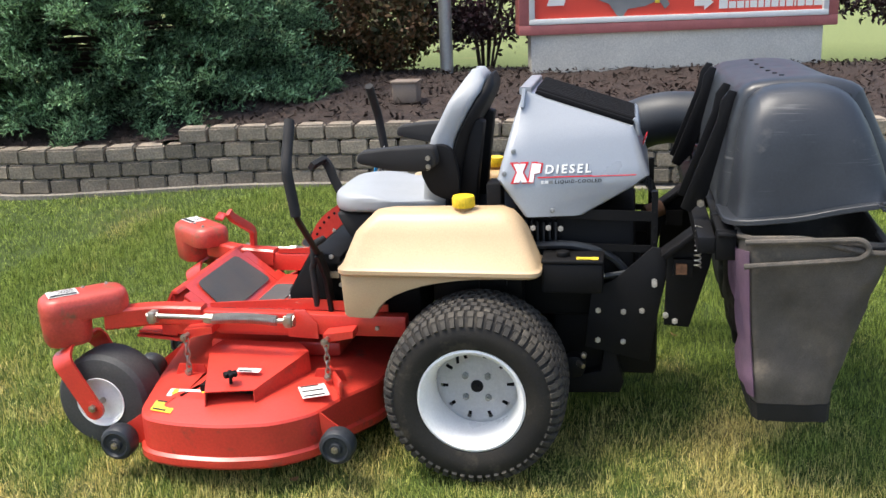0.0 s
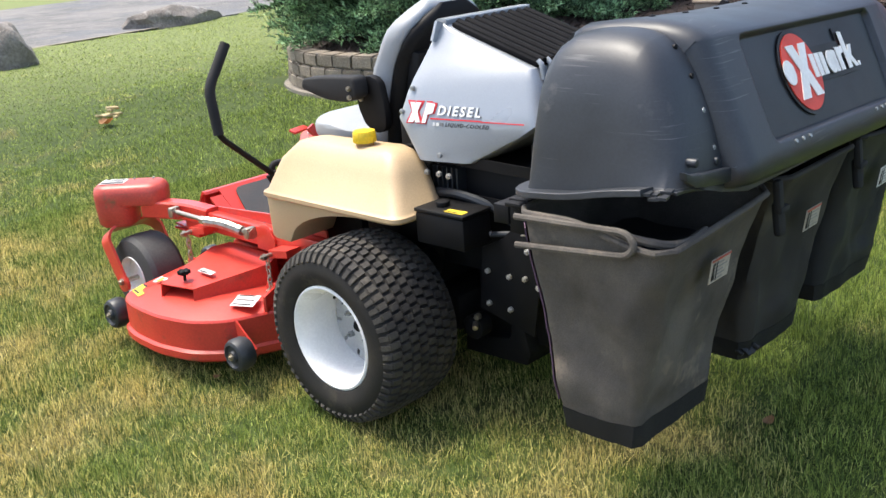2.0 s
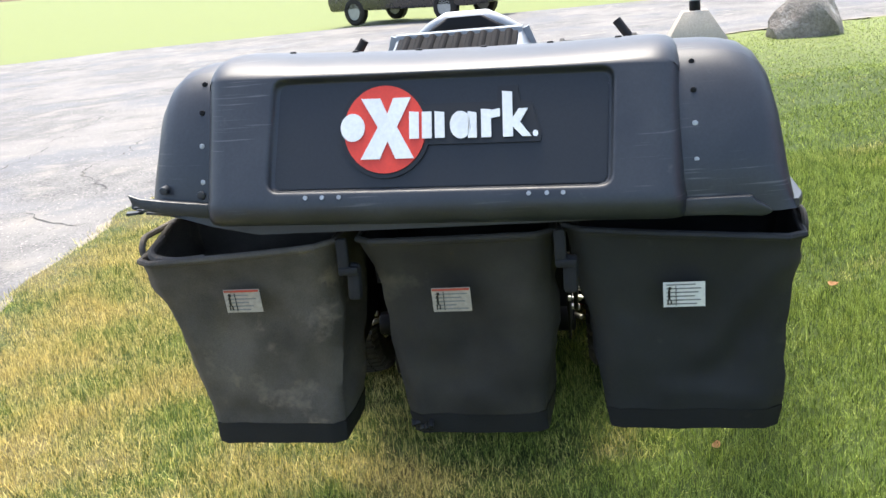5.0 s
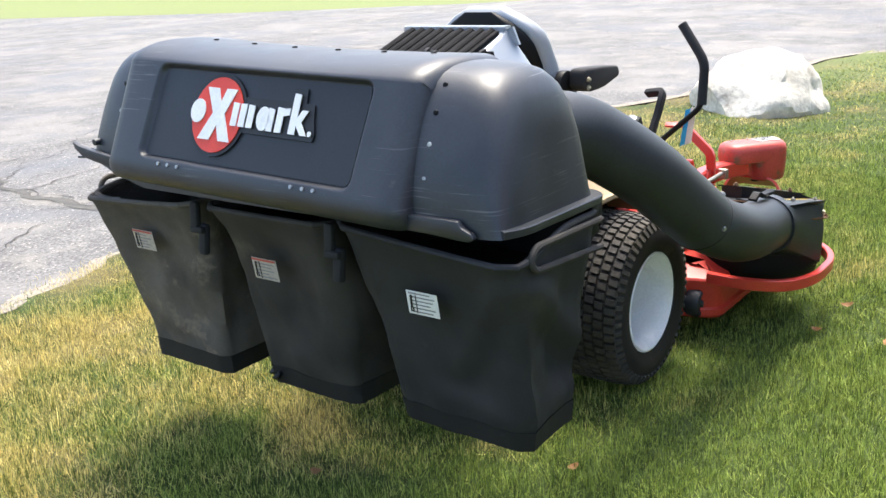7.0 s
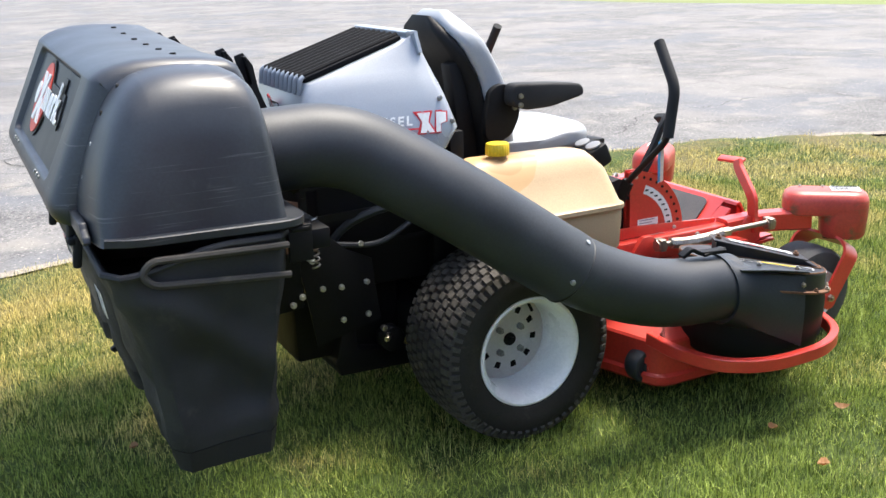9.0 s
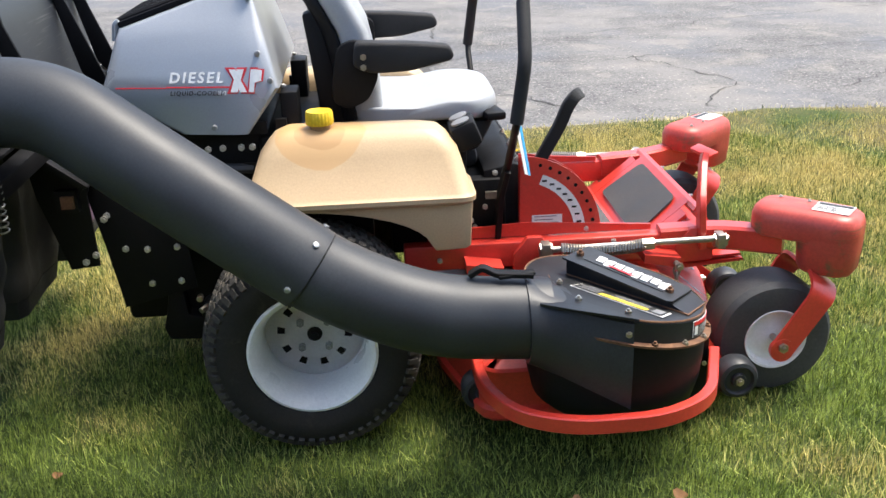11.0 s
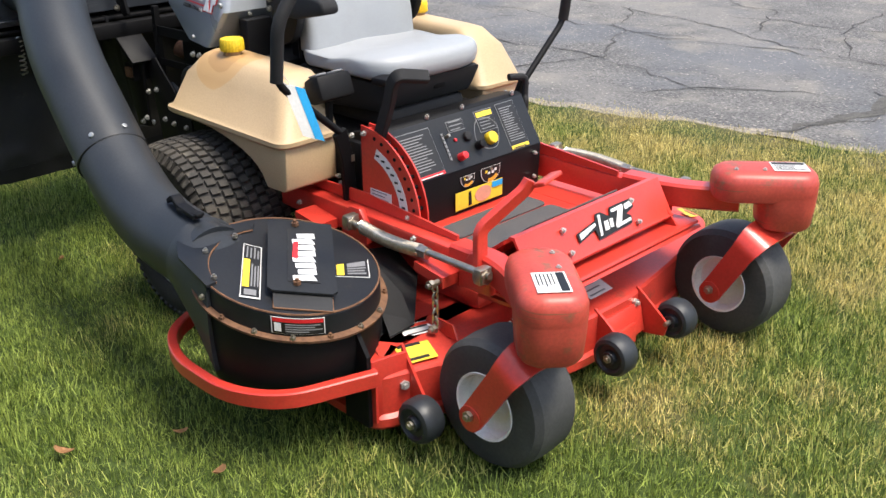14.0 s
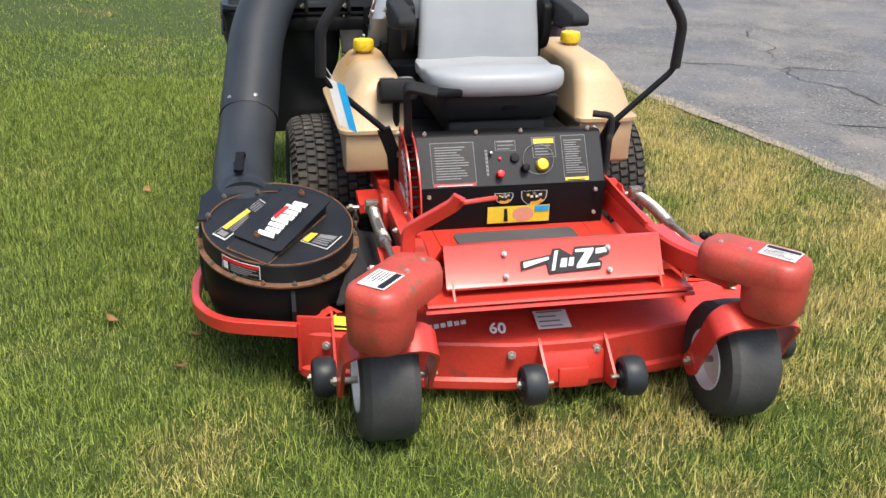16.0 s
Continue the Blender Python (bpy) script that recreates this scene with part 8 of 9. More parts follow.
tube(bm, rounded([(0.765, 0.55, 0.866), (0.762, Rr + 0.008, 0.862), (1.13, Rr + 0.004, 0.870), (1.19, Rr - 0.015, 0.874)], 0.05, 5), 0.012, squash=(0.024, 0.010))
part("cover_lip", bm, COVER, cover, "scratched black lip of the cover with a torn end")
bm = bmesh.new()
prism(bm, [(0.618, 0.866), (0.70, 0.864), (0.79, 0.858), (0.808, 0.866), (0.800, 0.880), (0.775, 0.890), (0.765, 0.904), (0.625, 0.904)], "x", 1.214, 1.232, 0.004)
part("cover_lip", bm, COVER, cover, "scratched black lip of the cover")
bm = bmesh.new()
lip = rounded([(0.765, -0.42, 0.868), (0.772, -0.652, 0.872), (0.95, -0.664, 0.892), (1.05, -0.668, 0.916), (1.145, -0.668, 0.930)], 0.07, 5)
tube(bm, lip, 0.012, squash=(0.026, 0.008))
part("cover_lip", bm, COVER, cover, "scratched black lip of the cover with a torn end")
bm = bmesh.new()
prism(bm, [(-0.612, 0.936), (-0.56, 0.926), (-0.454, 0.911), (-0.454, 0.946), (-0.56, 0.958), (-0.625, 0.968), (-0.655, 0.980), (-0.648, 0.958)], "x", 1.212, 1.230, 0.004)
for y, z in ((-0.572, 0.979), (-0.479, 0.963)):
    rod(bm, (1.180, y, z), (1.2105, y, z), 0.010, seg=12, bevel=0.002)
part("cover_lip", bm, COVER, cover, "torn black lip at the corner of the cover")
for k in range(5):
    bm = bmesh.new()
    p = Vector((1.150 + 0.010 * k, -0.672 + 0.012 * k * (k % 2), 0.928 - 0.004 * (k % 3)))
    prism(bm, [(p.x - 0.012, p.y - 0.016), (p.x + 0.010, p.y - 0.010), (p.x + 0.004, p.y + 0.016), (p.x - 0.010, p.y + 0.018)], "z", p.z - 0.003, p.z + 0.003)
    part("torn_shred", bm, COVER, cover)
for y, s in ((-0.474, -1), (0.655, 1)):
    for x, z in ((1.093, 1.192), (1.135, 1.133), (1.165, 1.062), (1.192, 0.985)):
        bm = bmesh.new()
        zz = z - 0.080 * (y - 0.1) * (z - 0.862)
        rod(bm, (x - 0.004, y, zz), (x + 0.006, y, zz + 0.002), 0.0068, seg=10, bevel=0.002)
        part("rivet", bm, BLACK if z > 1.12 else POLE, cover)
for y in (-0.206, -0.167, -0.128, 0.296, 0.335, 0.370):
    bm = bmesh.new()
    p = on_back(y, 0.945, 0.0125)
    rod(bm, p, p + pnn * 0.004, 0.0052, seg=10)
    part("rivet", bm, POLE, cover)
for k in range(6):
    bm = bmesh.new()
    y = -0.30 + 0.16 * k
    zt = 1.2425 - LEAN * (y - 0.1) - 0.012 * max(0.0, 1 - ((y - 0.09) / 0.5) ** 2)
    rod(bm, (0.93, y, zt - 0.006), (0.93, y, zt + 0.005), 0.008, seg=10, bevel=0.002)
    part("rivet", bm, BLACK, cover)
# hinge uprights in front of the cover
for y in (-0.40, -0.20, 0.36, 0.54):
    bm = bmesh.new()
    prism(bm, [(0.635, 0.86), (0.665, 0.845), (0.715, 0.90), (0.790, 1.215), (0.768, 1.222), (0.745, 1.19), (0.735, 1.13)], "y", y - 0.006, y + 0.006, 0.002)
    box(bm, (0.762, y + 0.014, 1.18), (0.006, 0.03, 0.07), rot(0, 13, 0))
    up = part("cover_hinge", bm, BLACK, mower, "black flat-bar cover hinge")
    bm = bmesh.new()
    hexnut(bm, (0.695, y + (0.006 if y > 0 else -0.006), 0.875), (0, 1 if y > 0 else -1, 0), 0.012, 0.01)
    part("bolt", bm, STEEL, up)
bm = bmesh.new()
box(bm, (0.70, 0.10, 0.80), (0.05, 1.46, 0.05), bevel=0.004)
box(bm, (0.755, 0.10, 0.835), (0.05, 1.50, 0.012), bevel=0.003)
for y in (-0.62, -0.42, 0.05, 0.40, 0.84):
    box(bm, (0.755, y, 0.80), (0.06, 0.012, 0.09), bevel=0.003)
part("bagger_frame", bm, BLACK, mower, "black bagger carrier frame")
for y in (-0.52, 0.74):
    bm = bmesh.new()
    coil = [Vector((0.685 + math.cos(k * 0.9) * 0.010, y, 0.70)) + Vector((0, math.sin(k * 0.9) * 0.010, 0.0022 * k)) for k in range(60)]
    tube(bm, coil, 0.0024, seg=5)
    part("coil_spring", bm, STEEL, mower, "brassy coil spring")


def crease(y, z, lines):
    """Folds pressed into a bag's cloth: soft steps along slanted lines."""
    out = 0.0
    for y0, z0, y1, z1, amp, wide in lines:
        dy, dz = y1 - y0, z1 - z0
        ln = math.hypot(dy, dz)
        u = ((y - y0) * dy + (z - z0) * dz) / ln
        d = ((y - y0) * dz - (z - z0) * dy) / ln
        end = float(smooth01(-0.02, 0.06, u)) * float(smooth01(ln + 0.04, ln - 0.08, u))
        out += amp * end * math.exp(-(d / wide) ** 2)
    return out
def bag(yc, w_top, w_bot, shift, mat, seed, label, z_bot, sag_left=0.0, sag_right=0.0, folds=()):
    levels = 30
    rings = []
    def rim_drop(px, py):
        u = min(1, max(0, (py - yc) / w_top + 0.5))
        return (sag_left * (1 - u) ** 0.8 + sag_right * u ** 0.8) * float(smooth01(0.93, 1.17, px))
    for k in range(levels + 1):
        t = k / levels
        z = 0.835 - (0.835 - z_bot) * t
        x0 = 0.790 + 0.065 * t ** 1.2
        x1 = 1.205 - 0.125 * t ** 0.9 - 0.015 * math.sin(math.pi * t)
        hw = w_top / 2 + (w_bot / 2 - w_top / 2) * t ** 0.85
        y = yc + shift * t
        P = []
        n = 15
        cs = [(x0, y - hw), (x1, y - hw), (x1, y + hw), (x0, y + hw)]
        for i in range(4):
            a, b = cs[i], cs[(i + 1) % 4]
            for j in range(n):
                u = j / n
                u = 0.075 + u * 0.85 * n / (n - 1)
                px, py = a[0] + (b[0] - a[0]) * u, a[1] + (b[1] - a[1]) * u
                nx, ny = (b[1] - a[1]), -(b[0] - a[0])
                ln = math.hypot(nx, ny)
                sag = math.sin(math.pi * u) * (0.010 * math.sin(math.pi * min(1, t * 1.1)))
                fold = 0.030 * noise.noise((px * 6 + seed * 3, py * 6, z * 3.2)) + 0.015 * noise.noise((px * 13 + 4, py * 13 + seed, z * 5)) + 0.004 * noise.noise((px * 30, py * 30 + seed, z * 22))
                fold *= min(1, 3 * t) * min(1, 0.25 + 3 * (1 - t))
                fold += crease(py + 0.7 * (px - x1) * (1 if py > yc else -1), z, folds)
                P.append((px + nx / ln * (fold - sag), py + ny / ln * (fold - sag), z + (0.02 * (px - 0.8) - rim_drop(px, py)) * (1 - t) ** 2))
        rings.append(P)
    cut = levels - 3
    bm = bmesh.new()
    loft(bm, rings[: cut + 1], cap=False)
    b = part("bag", bm, mat, mower, label, 70)
    bm = bmesh.new()
    inner = []
    for P in rings[cut:]:
        inner.append([(x + (0.98 - x) * -0.012, y + (yc + shift - y) * -0.012, z) for x, y, z in P])
    loft(bm, [inner[0]] + inner[1:], cap=False)
    last = inner[-1]
    bm.faces.new([bm.verts.new((x, y, z - 0.001)) for x, y, z in last])
    bmesh.ops.remove_doubles(bm, verts=bm.verts[:], dist=0.002)
    bmesh.ops.recalc_face_normals(bm, faces=bm.faces[:])
    part("bag_base", bm, BASE_CLOTH, b, "black reinforced bag base", 50)
    if mat is FABRIC:
        bm = bmesh.new()
        strip = [[(x - 0.006, y, z) for x, y, z in ((P[46:] + P[:1]))] for P in rings[2:cut]]
        loft(bm, strip, cap=False, closed=False)
        bmesh.ops.solidify(bm, geom=bm.faces[:], thickness=0.003)
        part("front_panel", bm, PURPLE_CLOTH, b, "faded purple front panel of the bag", 70)
    # dark sheet across the bag, added to stand for the shade below the rim
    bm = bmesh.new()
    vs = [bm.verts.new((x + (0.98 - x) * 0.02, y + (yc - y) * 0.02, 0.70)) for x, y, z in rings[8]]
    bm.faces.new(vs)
    part("bag_inner_shade", bm, FABRIC_DARK, b)
    # rim tube and side loop
    bm = bmesh.new()
    tube(bm, rings[0], 0.009, seg=8, closed=True)
    part("bag_rim", bm, mat, b, "bag cloth rolled over the rim tube")
    return b
bag1 = bag(-0.434, 0.498, 0.352, 0.006, FABRIC, 1, "worn grey-brown cloth grass bag with a black base", 0.248, 0.045, 0.015, ((-0.66, 0.79, -0.585, 0.55, 0.014, 0.016), (-0.64, 0.74, -0.630, 0.42, -0.010, 0.016), (-0.25, 0.66, -0.40, 0.36, 0.010, 0.03), (-0.30, 0.80, -0.27, 0.60, -0.012, 0.02), (-0.60, 0.40, -0.30, 0.35, 0.006, 0.03)))
bag2 = bag(0.105, 0.455, 0.345, 0.01, FABRIC_MID, 2, "dusty dark cloth grass bag with a torn lower corner", 0.276, 0.012, 0.012, ((-0.09, 0.80, -0.02, 0.45, -0.014, 0.022), (0.29, 0.80, 0.21, 0.42, 0.012, 0.022), (0.02, 0.40, 0.22, 0.36, 0.007, 0.03)))
bag3 = bag(0.622, 0.520, 0.392, 0.018, FABRIC_DARK, 3, "black cloth grass bag with a black base", 0.284, 0.0, 0.045, ((0.85, 0.79, 0.64, 0.46, 0.020, 0.030), (0.80, 0.62, 0.70, 0.40, -0.012, 0.03), (0.92, 0.76, 0.93, 0.42, 0.014, 0.022), (0.98, 0.72, 0.99, 0.40, -0.010, 0.02), (0.43, 0.74, 0.50, 0.44, 0.012, 0.025), (0.52, 0.40, 0.84, 0.37, 0.008, 0.03)))
for b, yy, sd in ((bag1, -0.696, -1), (bag3, 0.890, 1)):
    bm = bmesh.new()
    dz = 0.012 if sd < 0 else 0.0
    P = rounded([(0.80, yy, 0.745 + dz), (1.11, yy, 0.772 + dz), (1.135, yy, 0.80 + dz), (1.11, yy, 0.828 + dz), (0.80, yy, 0.816 + dz)], 0.025, 4)
    tube(bm, P, 0.0085, seg=8)
    part("carry_handle", bm, FABRIC if sd < 0 else FABRIC_MID, b, "worn cloth-wrapped tube carry handle")
bm = bmesh.new()
tube(bm, rounded([(1.06, -0.668, 0.822), (1.14, -0.664, 0.815), (1.185, -0.645, 0.808), (1.198, -0.58, 0.800), (1.196, -0.50, 0.806)], 0.03, 4), 0.0105, seg=8)
part("torn_edge", bm, FABRIC, bag1, "frayed torn cloth edge")
bm = bmesh.new()
for k in range(5):
    box(bm, (1.07 + 0.006 * k, -0.06 + 0.012 * k, 0.30 + 0.007 * math.sin(k * 2)), (0.024, 0.016, 0.012), rot(20 * k, 30, 10), 0.004)
part("torn_corner", bm, LABEL_K, bag2, "torn hole in the cloth")
for b, y, z, seed in ((bag1, -0.424, 0.692, 51), (bag2, 0.091, 0.678, 52), (bag3, 0.622, 0.672, 53)):
    xb = 1.186 if b is not bag3 else 1.184
    printed([(xb, y - 0.046, z - 0.031), (xb, y + 0.046, z - 0.031), (xb + 0.009, y + 0.046, z + 0.031), (xb + 0.009, y - 0.046, z + 0.031)], b, LABEL_W if b is bag3 else LABEL_T, "white warning label with a pictogram" if b is bag3 else "faded tan warning label with a pictogram", None, 6, seed, LABEL_G)
    if b is not bag3:
        decal("print_bar", [(xb + 0.0105, y - 0.044, z + 0.0245), (xb + 0.0105, y + 0.044, z + 0.0245), (xb + 0.0112, y + 0.044, z + 0.0295), (xb + 0.0112, y - 0.044, z + 0.0295)], FADED_RED, b)
    for dy, z0, z1, wide in ((-0.033, -0.012, 0.012, 0.005), (-0.036, -0.024, -0.012, 0.003), (-0.029, -0.024, -0.012, 0.003), (-0.031, 0.013, 0.020, 0.006), (-0.018, -0.027, 0.022, 0.0015)):
        xs_ = [xb + 0.0046 + 0.145 * zz + 0.0022 for zz in (z0, z1)]
        decal("pictogram", [(xs_[0], y + dy - wide / 2, z + z0), (xs_[0], y + dy + wide / 2, z + z0), (xs_[1], y + dy + wide / 2, z + z1), (xs_[1], y + dy - wide / 2, z + z1)], LABEL_K, b)
for y in (-0.155, 0.352):
    bm = bmesh.new()
    box(bm, (1.205, y, 0.80), (0.022, 0.028, 0.085), rot(0, -6, 4), 0.008)
    box(bm, (1.200, y + 0.02, 0.735), (0.024, 0.034, 0.09), rot(0, -8, -8), 0.010)
    box(bm, (1.212, y + 0.012, 0.765), (0.02, 0.05, 0.02), bevel=0.006)
    part("latch_strap", bm, FOAM, mower, "black rubber bag latch")

# -- blower hose, housing and guard bar on the right --
bm = bmesh.new()
core = rounded([(0.80, 0.645, 0.988), (0.57, 0.664, 0.997), (0.32, 0.762, 0.838), (-0.06, 0.818, 0.568), (-0.30, 0.852, 0.468), (-0.585, 0.850, 0.446)], 0.17, 9)
tube(bm, core, 0.1005, seg=36)
hose = part("blower_hose", bm, HOSE, mower, "large smooth black plastic blower hose", 60)
sleeve = [p for p in core if p.x > -0.018] + [Vector((-0.026, 0.8131, 0.5922))]
bm = bmesh.new()
tube(bm, sleeve, 0.1050, seg=36)
part("upper_pipe", bm, HOSE, hose, "upper hose pipe slipped over the lower elbow", 60)
dd = (sleeve[-1] - Vector((0.32, 0.762, 0.838))).normalized()
su = dd.cross(Vector((0, 0, 1))).normalized()
sv = su.cross(dd).normalized()
bm = bmesh.new()
tube(bm, [sleeve[-1] + dd * 0.002 + su * math.cos(t) * 0.1030 + sv * math.sin(t) * 0.1030 for t in np.linspace(0, 2 * math.pi, 41)[:-1]], 0.0030, seg=5, closed=True)
part("seam", bm, LABEL_K, hose, "dark seam where the hose pipes overlap")
for up, side in ((0.82, 0.57), (-0.25, 0.97), (0.95, -0.31)):
    d = (sv * up - su * side) if (su.y < 0) else (sv * up + su * side)
    p = sleeve[-1] - dd * 0.026 + d.normalized() * 0.1045
    bm = bmesh.new()
    rod(bm, p - d * 0.004, p + d * 0.006, 0.008, seg=10, bevel=0.002)
    part("rivet", bm, POLE, hose)
bm = bmesh.new()
tube(bm, rounded([(-0.40, 0.848, 0.570), (-0.43, 0.852, 0.590), (-0.46, 0.856, 0.573), (-0.55, 0.862, 0.568)], 0.01, 3), 0.008, squash=(0.014, 0.006))
box(bm, (-0.51, 0.860, 0.570), (0.09, 0.026, 0.010), rot(0, 3, 4), 0.004)
part("hose_latch", bm, BLACK, hose, "black rubber hose latch")

DC = Vector((-0.775, 0.752, 0))
def lid_z(x, y, off=0.0):
    """The blower's lid lies in a plane that drops towards the front."""
    return 0.461 + 0.20 * (x + 0.86) + 0.05 * (y - 0.80) + off
def drum_ring(r, off, tail=0.0, level=None, mix=0.0):
    """A round outline that runs off to the hose at the back; mix: how far it comes down to a level floor."""
    out = []
    for k in range(56):
        t = 2 * math.pi * k / 56
        x, y = math.cos(t) * r, math.sin(t) * r
        if tail and x > 0 and y > 0:
            x = x + (0.16 - x) * tail * min(1, (x / r) * 1.1)
            y = y + (0.20 - y) * tail * 0.35 * min(1, (x / r) * 1.1)
        px, py = DC.x + x, DC.y + y
        z = lid_z(px, py, off)
        out.append((px, py, z if level is None else z * (1 - mix) + level * mix))
    return out
bm = bmesh.new()
loft(bm, [drum_ring(0.130, 0, 0, 0.170, 1), drum_ring(0.180, 0, 0, 0.180, 1), drum_ring(0.208, 0, 0, 0.205, 1), drum_ring(0.223, -0.10, 0.2, 0.245, 0.85), drum_ring(0.229, -0.10, 0.4, 0.30, 0.6), drum_ring(0.230, -0.082, 0.6, 0.34, 0.2), drum_ring(0.226, -0.066, 0.6)])
blower = part("blower_housing", bm, BLACK, mower, "black blower housing with a bolted lid", 50)
bm = bmesh.new()
loft(bm, [drum_ring(0.227, -0.066), drum_ring(0.243, -0.064), drum_ring(0.244, -0.058), drum_ring(0.227, -0.056)], cap=False)
part("flange", bm, RUST, blower, "rusty bolted flange", 30)
bm = bmesh.new()
loft(bm, [drum_ring(0.2265, -0.058), drum_ring(0.226, -0.006), drum_ring(0.221, 0.0), drum_ring(0.10, 0.003)])
lid = part("lid", bm, LID, blower, "black steel blower lid with rust along its edge", 30)
bm = bmesh.new()
tube(bm, [(x, y, z) for x, y, z in drum_ring(0.2245, -0.001)], 0.0028, seg=5, closed=True)
part("worn_edge", bm, RUST, lid, "rust-worn lid edge")
# neck between hose and housing, with a plate bolted over the lid
bm = bmesh.new()
r_ = 0.1085
A, B = [], []
for k in range(40):
    t = 2 * math.pi * k / 40
    c, s_ = math.cos(t), math.sin(t)
    B.append(Vector((-0.532, 0.850 + c * r_, 0.447 + s_ * r_)))
    m = max(abs(c), abs(s_)) ** 0.86
    y = 0.862 + 0.130 * c / m
    A.append(Vector((-0.765, y, 0.370 + (lid_z(-0.765, y, -0.004) - 0.370 if s_ > 0 else 0.120) * s_ / m)))
mid_ = [a.lerp(b, 0.45) for a, b in zip(A, B)]
mid_ = [Vector((p.x, p.y, min(p.z, lid_z(p.x, p.y, -0.003)))) for p in mid_]
mid2 = [a.lerp(b, 0.85) for a, b in zip(A, B)]
loft(bm, [A, mid_, mid2, B])
outlet = part("outlet", bm, HOSE, blower, "black outlet neck between hose and blower", 40)
bm = bmesh.new()
arc = [Vector((-0.798, 0.772, 0)) + Vector((math.cos(radians(a_)) * 0.192, math.sin(radians(a_)) * 0.192, 0)) for a_ in range(82, -16, -7)]
edge = [(p.x, p.y) for p in arc] + [(-0.586, 0.722), (-0.556, 0.770), (-0.548, 0.850), (-0.556, 0.935), (-0.640, 0.980), (-0.775, 0.990)]
hi_ = [bm.verts.new((x, y, min(lid_z(x, y, 0.0075), 0.5235))) for x, y in edge]
lo_ = [bm.verts.new((x, y, min(lid_z(x, y, 0.0015), 0.5175))) for x, y in edge]
bm.faces.new(hi_)
bm.faces.new(list(reversed(lo_)))
for i in range(len(edge)):
    bm.faces.new((lo_[i], lo_[(i + 1) % len(edge)], hi_[(i + 1) % len(edge)], hi_[i]))
bmesh.ops.recalc_face_normals(bm, faces=bm.faces[:])
bmesh.ops.triangulate(bm, faces=[f for f in bm.faces if len(f.verts) > 4])
part("neck_plate", bm, LID, outlet, "black plate bolted over the edge of the lid", 25)
bm = bmesh.new()
tube(bm, [(p.x, p.y, lid_z(p.x, p.y, 0.004)) for p in arc], 0.0026, seg=5)
part("worn_edge", bm, RUST, outlet, "rust-worn curved edge of the plate")
for x, y in ((-0.625, 0.806), (-0.650, 0.910), (-0.758, 0.958)):
    bolt((x, y, lid_z(x, y, 0.0075)), (0, 0, 1), outlet, 0.008, STEEL, 0.007)
bolt((-0.752, 0.989, 0.458), (0, 1, 0), outlet, 0.008, STEEL, 0.006)
# raised hatch plate on the lid
e1 = Vector((-0.80, 0.60, 0)).normalized()
e2 = Vector((e1.y, -e1.x, 0)).normalized()
hc = Vector((-0.822, 0.748, 0))
def on_hatch(a, b, h=0.0):
    p = hc + e1 * a + e2 * b
    rise = 0.045 - 0.085 * (a + 0.155)
    return Vector((p.x, p.y, lid_z(p.x, p.y) + rise + h))
def on_lid(a, b, h=0.002):
    p = hc + e1 * a + e2 * b
    return Vector((p.x, p.y, lid_z(p.x, p.y) + h))
bm = bmesh.new()
top = [on_hatch(-0.150, -0.070), on_hatch(0.110, -0.070), on_hatch(0.110, 0.070), on_hatch(-0.150, 0.070)]
low = [on_lid(-0.150, -0.068), on_lid(0.172, -0.068), on_lid(0.172, 0.068), on_lid(-0.150, 0.068)]
top2 = [on_hatch(a_, b_, 0.004) for a_, b_ in ((-0.157, -0.080), (0.120, -0.082), (0.132, -0.070), (0.132, 0.070), (0.120, 0.082), (-0.157, 0.080))]
for lo_, hi_ in ((low, top), ([p - Vector((0, 0, 0.005)) for p in top2], top2)):
    lo_, hi_ = [bm.verts.new(p) for p in lo_], [bm.verts.new(p) for p in hi_]
    bm.faces.new(hi_)
    bm.faces.new(list(reversed(lo_)))
    for i in range(len(lo_)):
        bm.faces.new((lo_[i], lo_[(i + 1) % len(lo_)], hi_[(i + 1) % len(lo_)], hi_[i]))
bmesh.ops.recalc_face_normals(bm, faces=bm.faces[:])
hatch = part("hatch", bm, LID, blower, "raised black hatch plate")
bm = bmesh.new()
for p, q in (((-0.150, -0.069), (0.172, -0.069)), ((0.172, -0.069), (0.172, 0.069)), ((0.172, 0.069), (-0.150, 0.069))):
    tube(bm, [on_lid(*p, 0.003), on_lid(*q, 0.003)], 0.0022, seg=5)
part("worn_edge", bm, RUST, hatch, "rust-worn foot of the hatch")
def flat_on_hatch(name, mat, quad, h, parent, label=""):
    q = [on_hatch(a, b, h) for a, b in quad]
    if (q[1] - q[0]).cross(q[3] - q[0]).z < 0:
        q.reverse()
    return decal(name, q, mat, parent, label)
em_b = flat_on_hatch("sticker", LABEL_K, [(-0.118, -0.038), (0.096, -0.042), (0.096, 0.034), (-0.118, 0.032)], 0.0046, hatch, "white, red and black emblem sticker")
for k in range(8):
    a = -0.092 + 0.0245 * k
    tall = 0.006 * ((k * 5) % 3)
    flat_on_hatch("emblem_shape", WARM_W, [(a - 0.011, -0.034 + tall * 0.6), (a + 0.010, -0.036), (a + 0.014, 0.008 + tall), (a - 0.004, 0.010 + tall)], 0.0062, em_b, "white emblem shape")
flat_on_hatch("emblem_shape", LABEL_R, [(-0.062, 0.006), (0.010, 0.008), (0.004, 0.022), (-0.060, 0.018)], 0.0074, em_b, "red emblem shape")
for a in (-0.138, 0.104):
    bolt(on_hatch(a, 0.012, 0.004), (0, 0, 1), hatch, 0.010, RUST, 0.009)
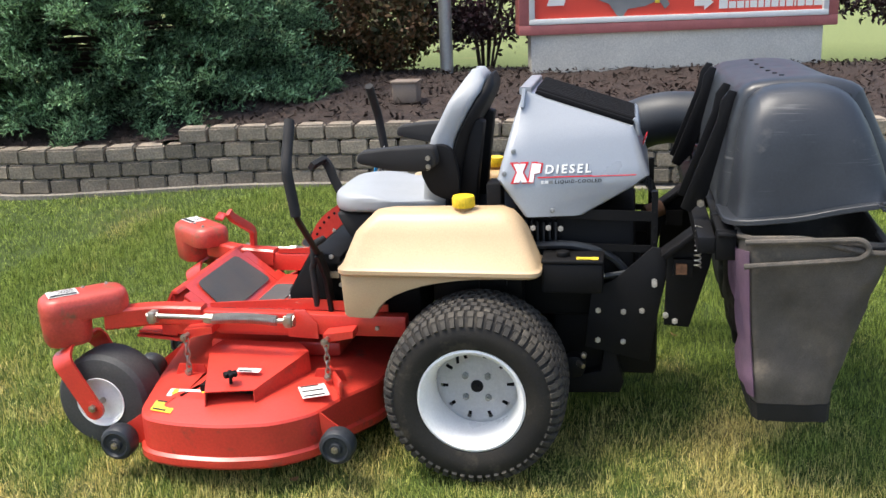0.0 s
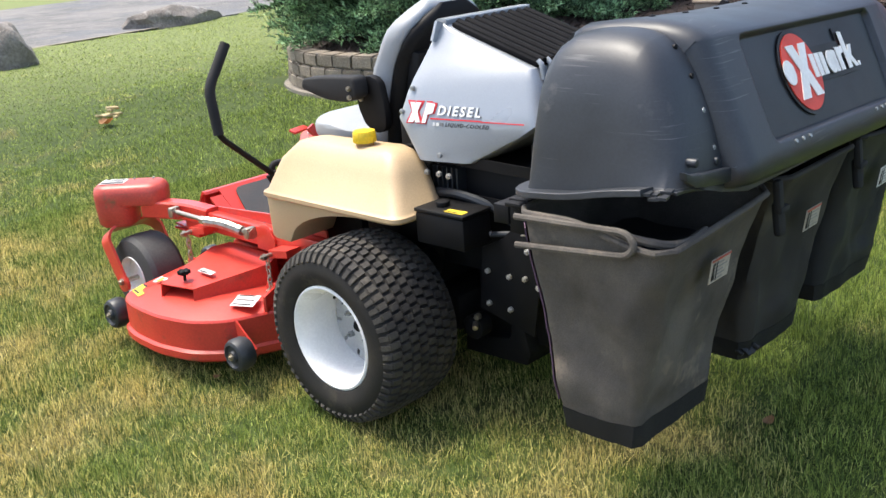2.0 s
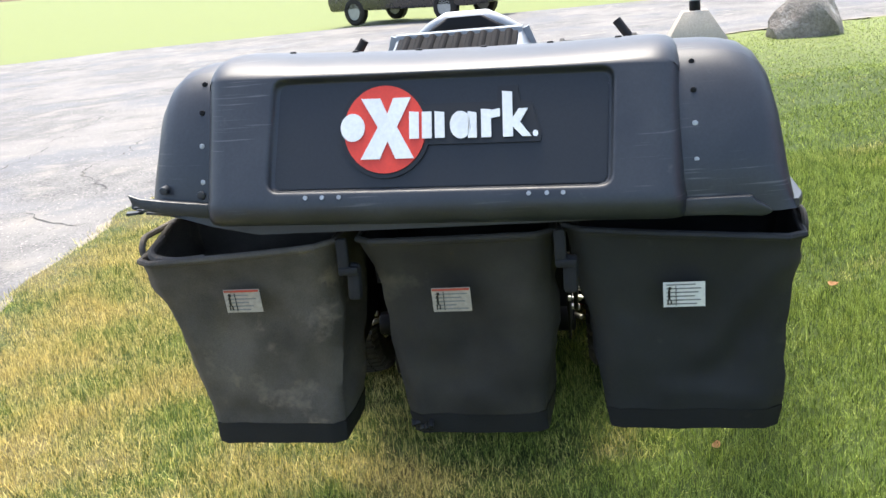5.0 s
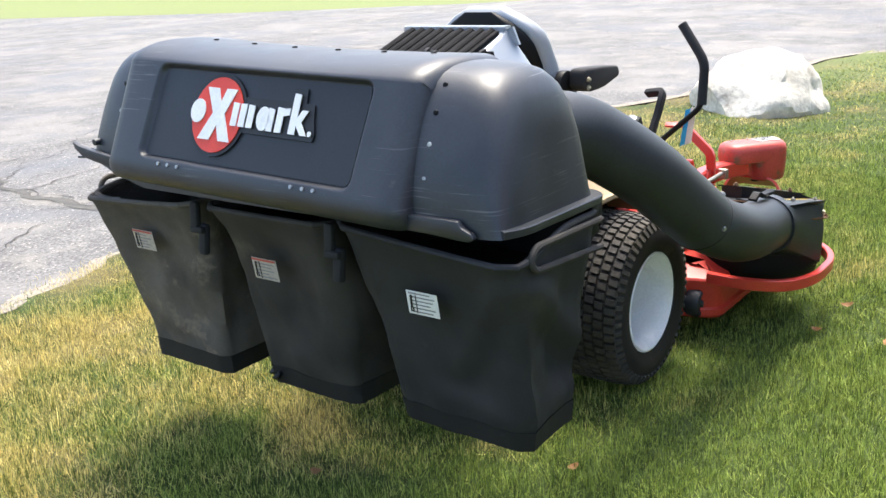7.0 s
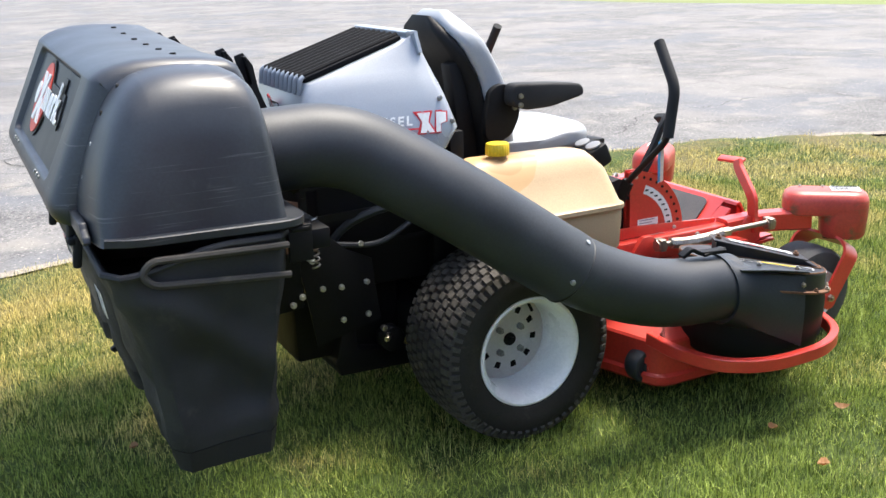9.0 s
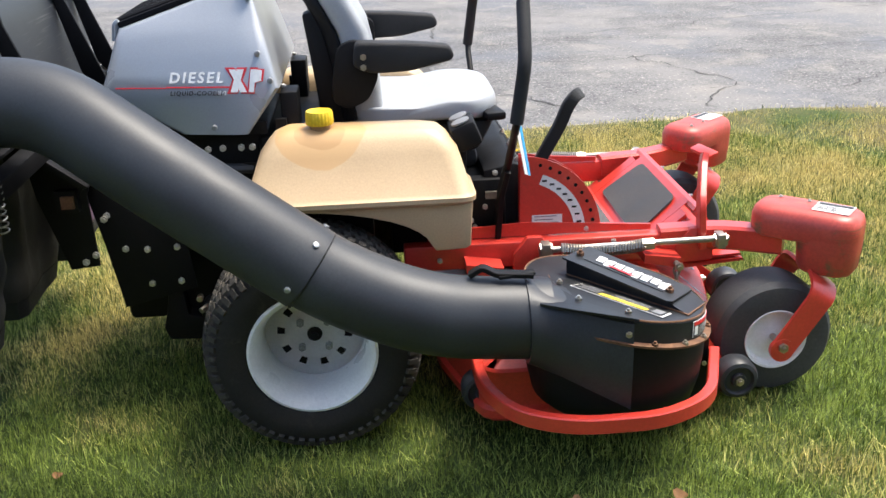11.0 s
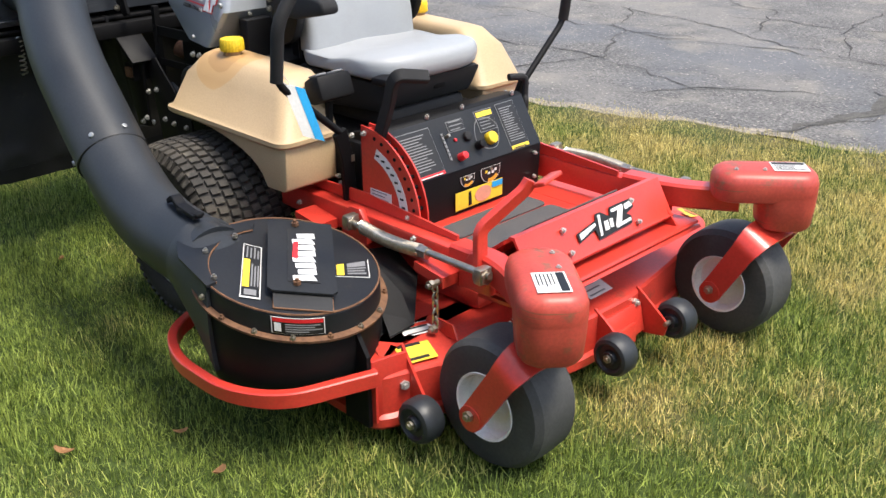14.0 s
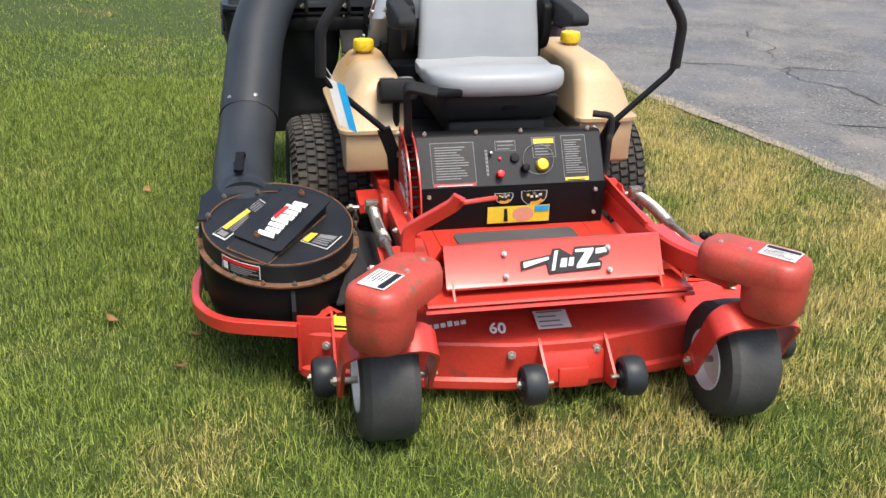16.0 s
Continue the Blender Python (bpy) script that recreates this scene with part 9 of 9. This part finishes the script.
def lid_sticker(quad, yellow, inset, lines):
    """A black sticker with a white edge line, a yellow band and grey lines of print."""
    c = [Vector((x, y, lid_z(x, y, 0.0035))) for x, y in quad]
    st = decal("sticker", c, LABEL_W, lid, "yellow, black and white warning sticker")
    def at(u, v, h):
        p = (c[0] * (1 - u) + c[1] * u) * (1 - v) + (c[3] * (1 - u) + c[2] * u) * v
        return p + Vector((0, 0, h))
    def bar(u0, v0, u1, v1, mat, h):
        decal("print_bar", [at(u0, v0, h), at(u1, v0, h), at(u1, v1, h), at(u0, v1, h)], mat, st, lift=0.0005)
    bar(0.02, 0.025 * inset, 0.98, 1 - 0.025 * inset, LABEL_K, 0.0014)
    bar(*yellow, LABEL_Y, 0.0021)
    for b in lines:
        bar(*b, LABEL_G, 0.0021)
lid_sticker([(-0.843, 0.947), (-0.652, 0.800), (-0.690, 0.772), (-0.876, 0.912)], (0.18, 0.08, 0.70, 0.42), 2.0, [(0.04, 0.2, 0.14, 0.8), (0.20, 0.50, 0.62, 0.58), (0.20, 0.66, 0.58, 0.74), (0.20, 0.82, 0.60, 0.89), (0.73, 0.20, 0.95, 0.28), (0.73, 0.40, 0.93, 0.48), (0.73, 0.60, 0.95, 0.68), (0.73, 0.78, 0.9, 0.86)])
lid_sticker([(-0.884, 0.694), (-0.842, 0.662), (-0.862, 0.568), (-0.930, 0.620)], (0.06, 0.05, 0.94, 0.27), 1.0, [(0.62, 0.36, 0.9, 0.9), (0.14, 0.36, 0.24, 0.9), (0.32, 0.36, 0.40, 0.86), (0.48, 0.36, 0.55, 0.9)])
def wall_patch(name, t0, t1, o0, o1, mat, r, parent, label=""):
    """A thin print bent round the lid's upright wall."""
    inner, outer = [], []
    for rr, ring in ((r, inner), (r + 0.0012, outer)):
        for off, ts in ((o0, range(9)), (o1, range(8, -1, -1))):
            for i in ts:
                t = t0 + (t1 - t0) * i / 8
                x, y = DC.x + math.cos(t) * rr, DC.y + math.sin(t) * rr
                ring.append(Vector((x, y, lid_z(x, y, off))))
    bm = bmesh.new()
    va, vb = [[bm.verts.new(p) for p in ring] for ring in (inner, outer)]
    for i in range(8):
        bm.faces.new((vb[i], vb[i + 1], vb[16 - i], vb[17 - i]))
    for i in range(18):
        bm.faces.new((va[i], va[(i + 1) % 18], vb[(i + 1) % 18], vb[i]))
    bmesh.ops.recalc_face_normals(bm, faces=bm.faces[:])
    return part(name, bm, mat, parent, label)
danger = wall_patch("sticker", 2.30, 2.85, -0.050, -0.008, LABEL_W, 0.2275, lid, "red, white and black danger sticker")
wall_patch("print_bar", 2.31, 2.84, -0.049, -0.009, LABEL_K, 0.2280, danger)
wall_patch("print_bar", 2.315, 2.835, -0.019, -0.010, LABEL_R, 0.2287, danger)
wall_patch("pictogram", 2.33, 2.40, -0.044, -0.022, LABEL_W, 0.2287, danger)
for k, wide in enumerate((0.36, 0.30, 0.38, 0.24)):
    wall_patch("print_bar", 2.44, 2.44 + wide, -0.026 - 0.006 * k, -0.0235 - 0.006 * k, LABEL_G, 0.2287, danger)
for k in range(11):
    t = 1.75 + k * 0.38
    x, y = DC.x + math.cos(t) * 0.236, DC.y + math.sin(t) * 0.236
    bolt((x, y, lid_z(x, y, -0.058)), (0, 0, 1), blower, 0.0075, STEEL if k % 3 else RUST, 0.007)
bm = bmesh.new()
bar = rounded([(-1.060, 0.722, 0.250), (-0.980, 0.940, 0.244), (-0.845, 1.012, 0.238), (-0.625, 1.012, 0.236), (-0.485, 0.945, 0.238), (-0.43, 0.80, 0.245), (-0.43, 0.68, 0.25)], 0.09, 6)
tube(bm, bar, 0.02, squash=(0.013, 0.021))
part("guard_bar", bm, RED, mower, "bent red guard bar round the blower")
bm = bmesh.new()
prism(bm, [(-1.04, 0.10), (-0.95, 0.10), (-0.95, 0.33), (-1.0, 0.36), (-1.04, 0.30)], "y", 0.722, 0.734)
part("blower_mount", bm, BLACK, blower, "black blower mounting plate")

# ---- the many small pieces ----
build_wall()
build_bed()
build_grass()
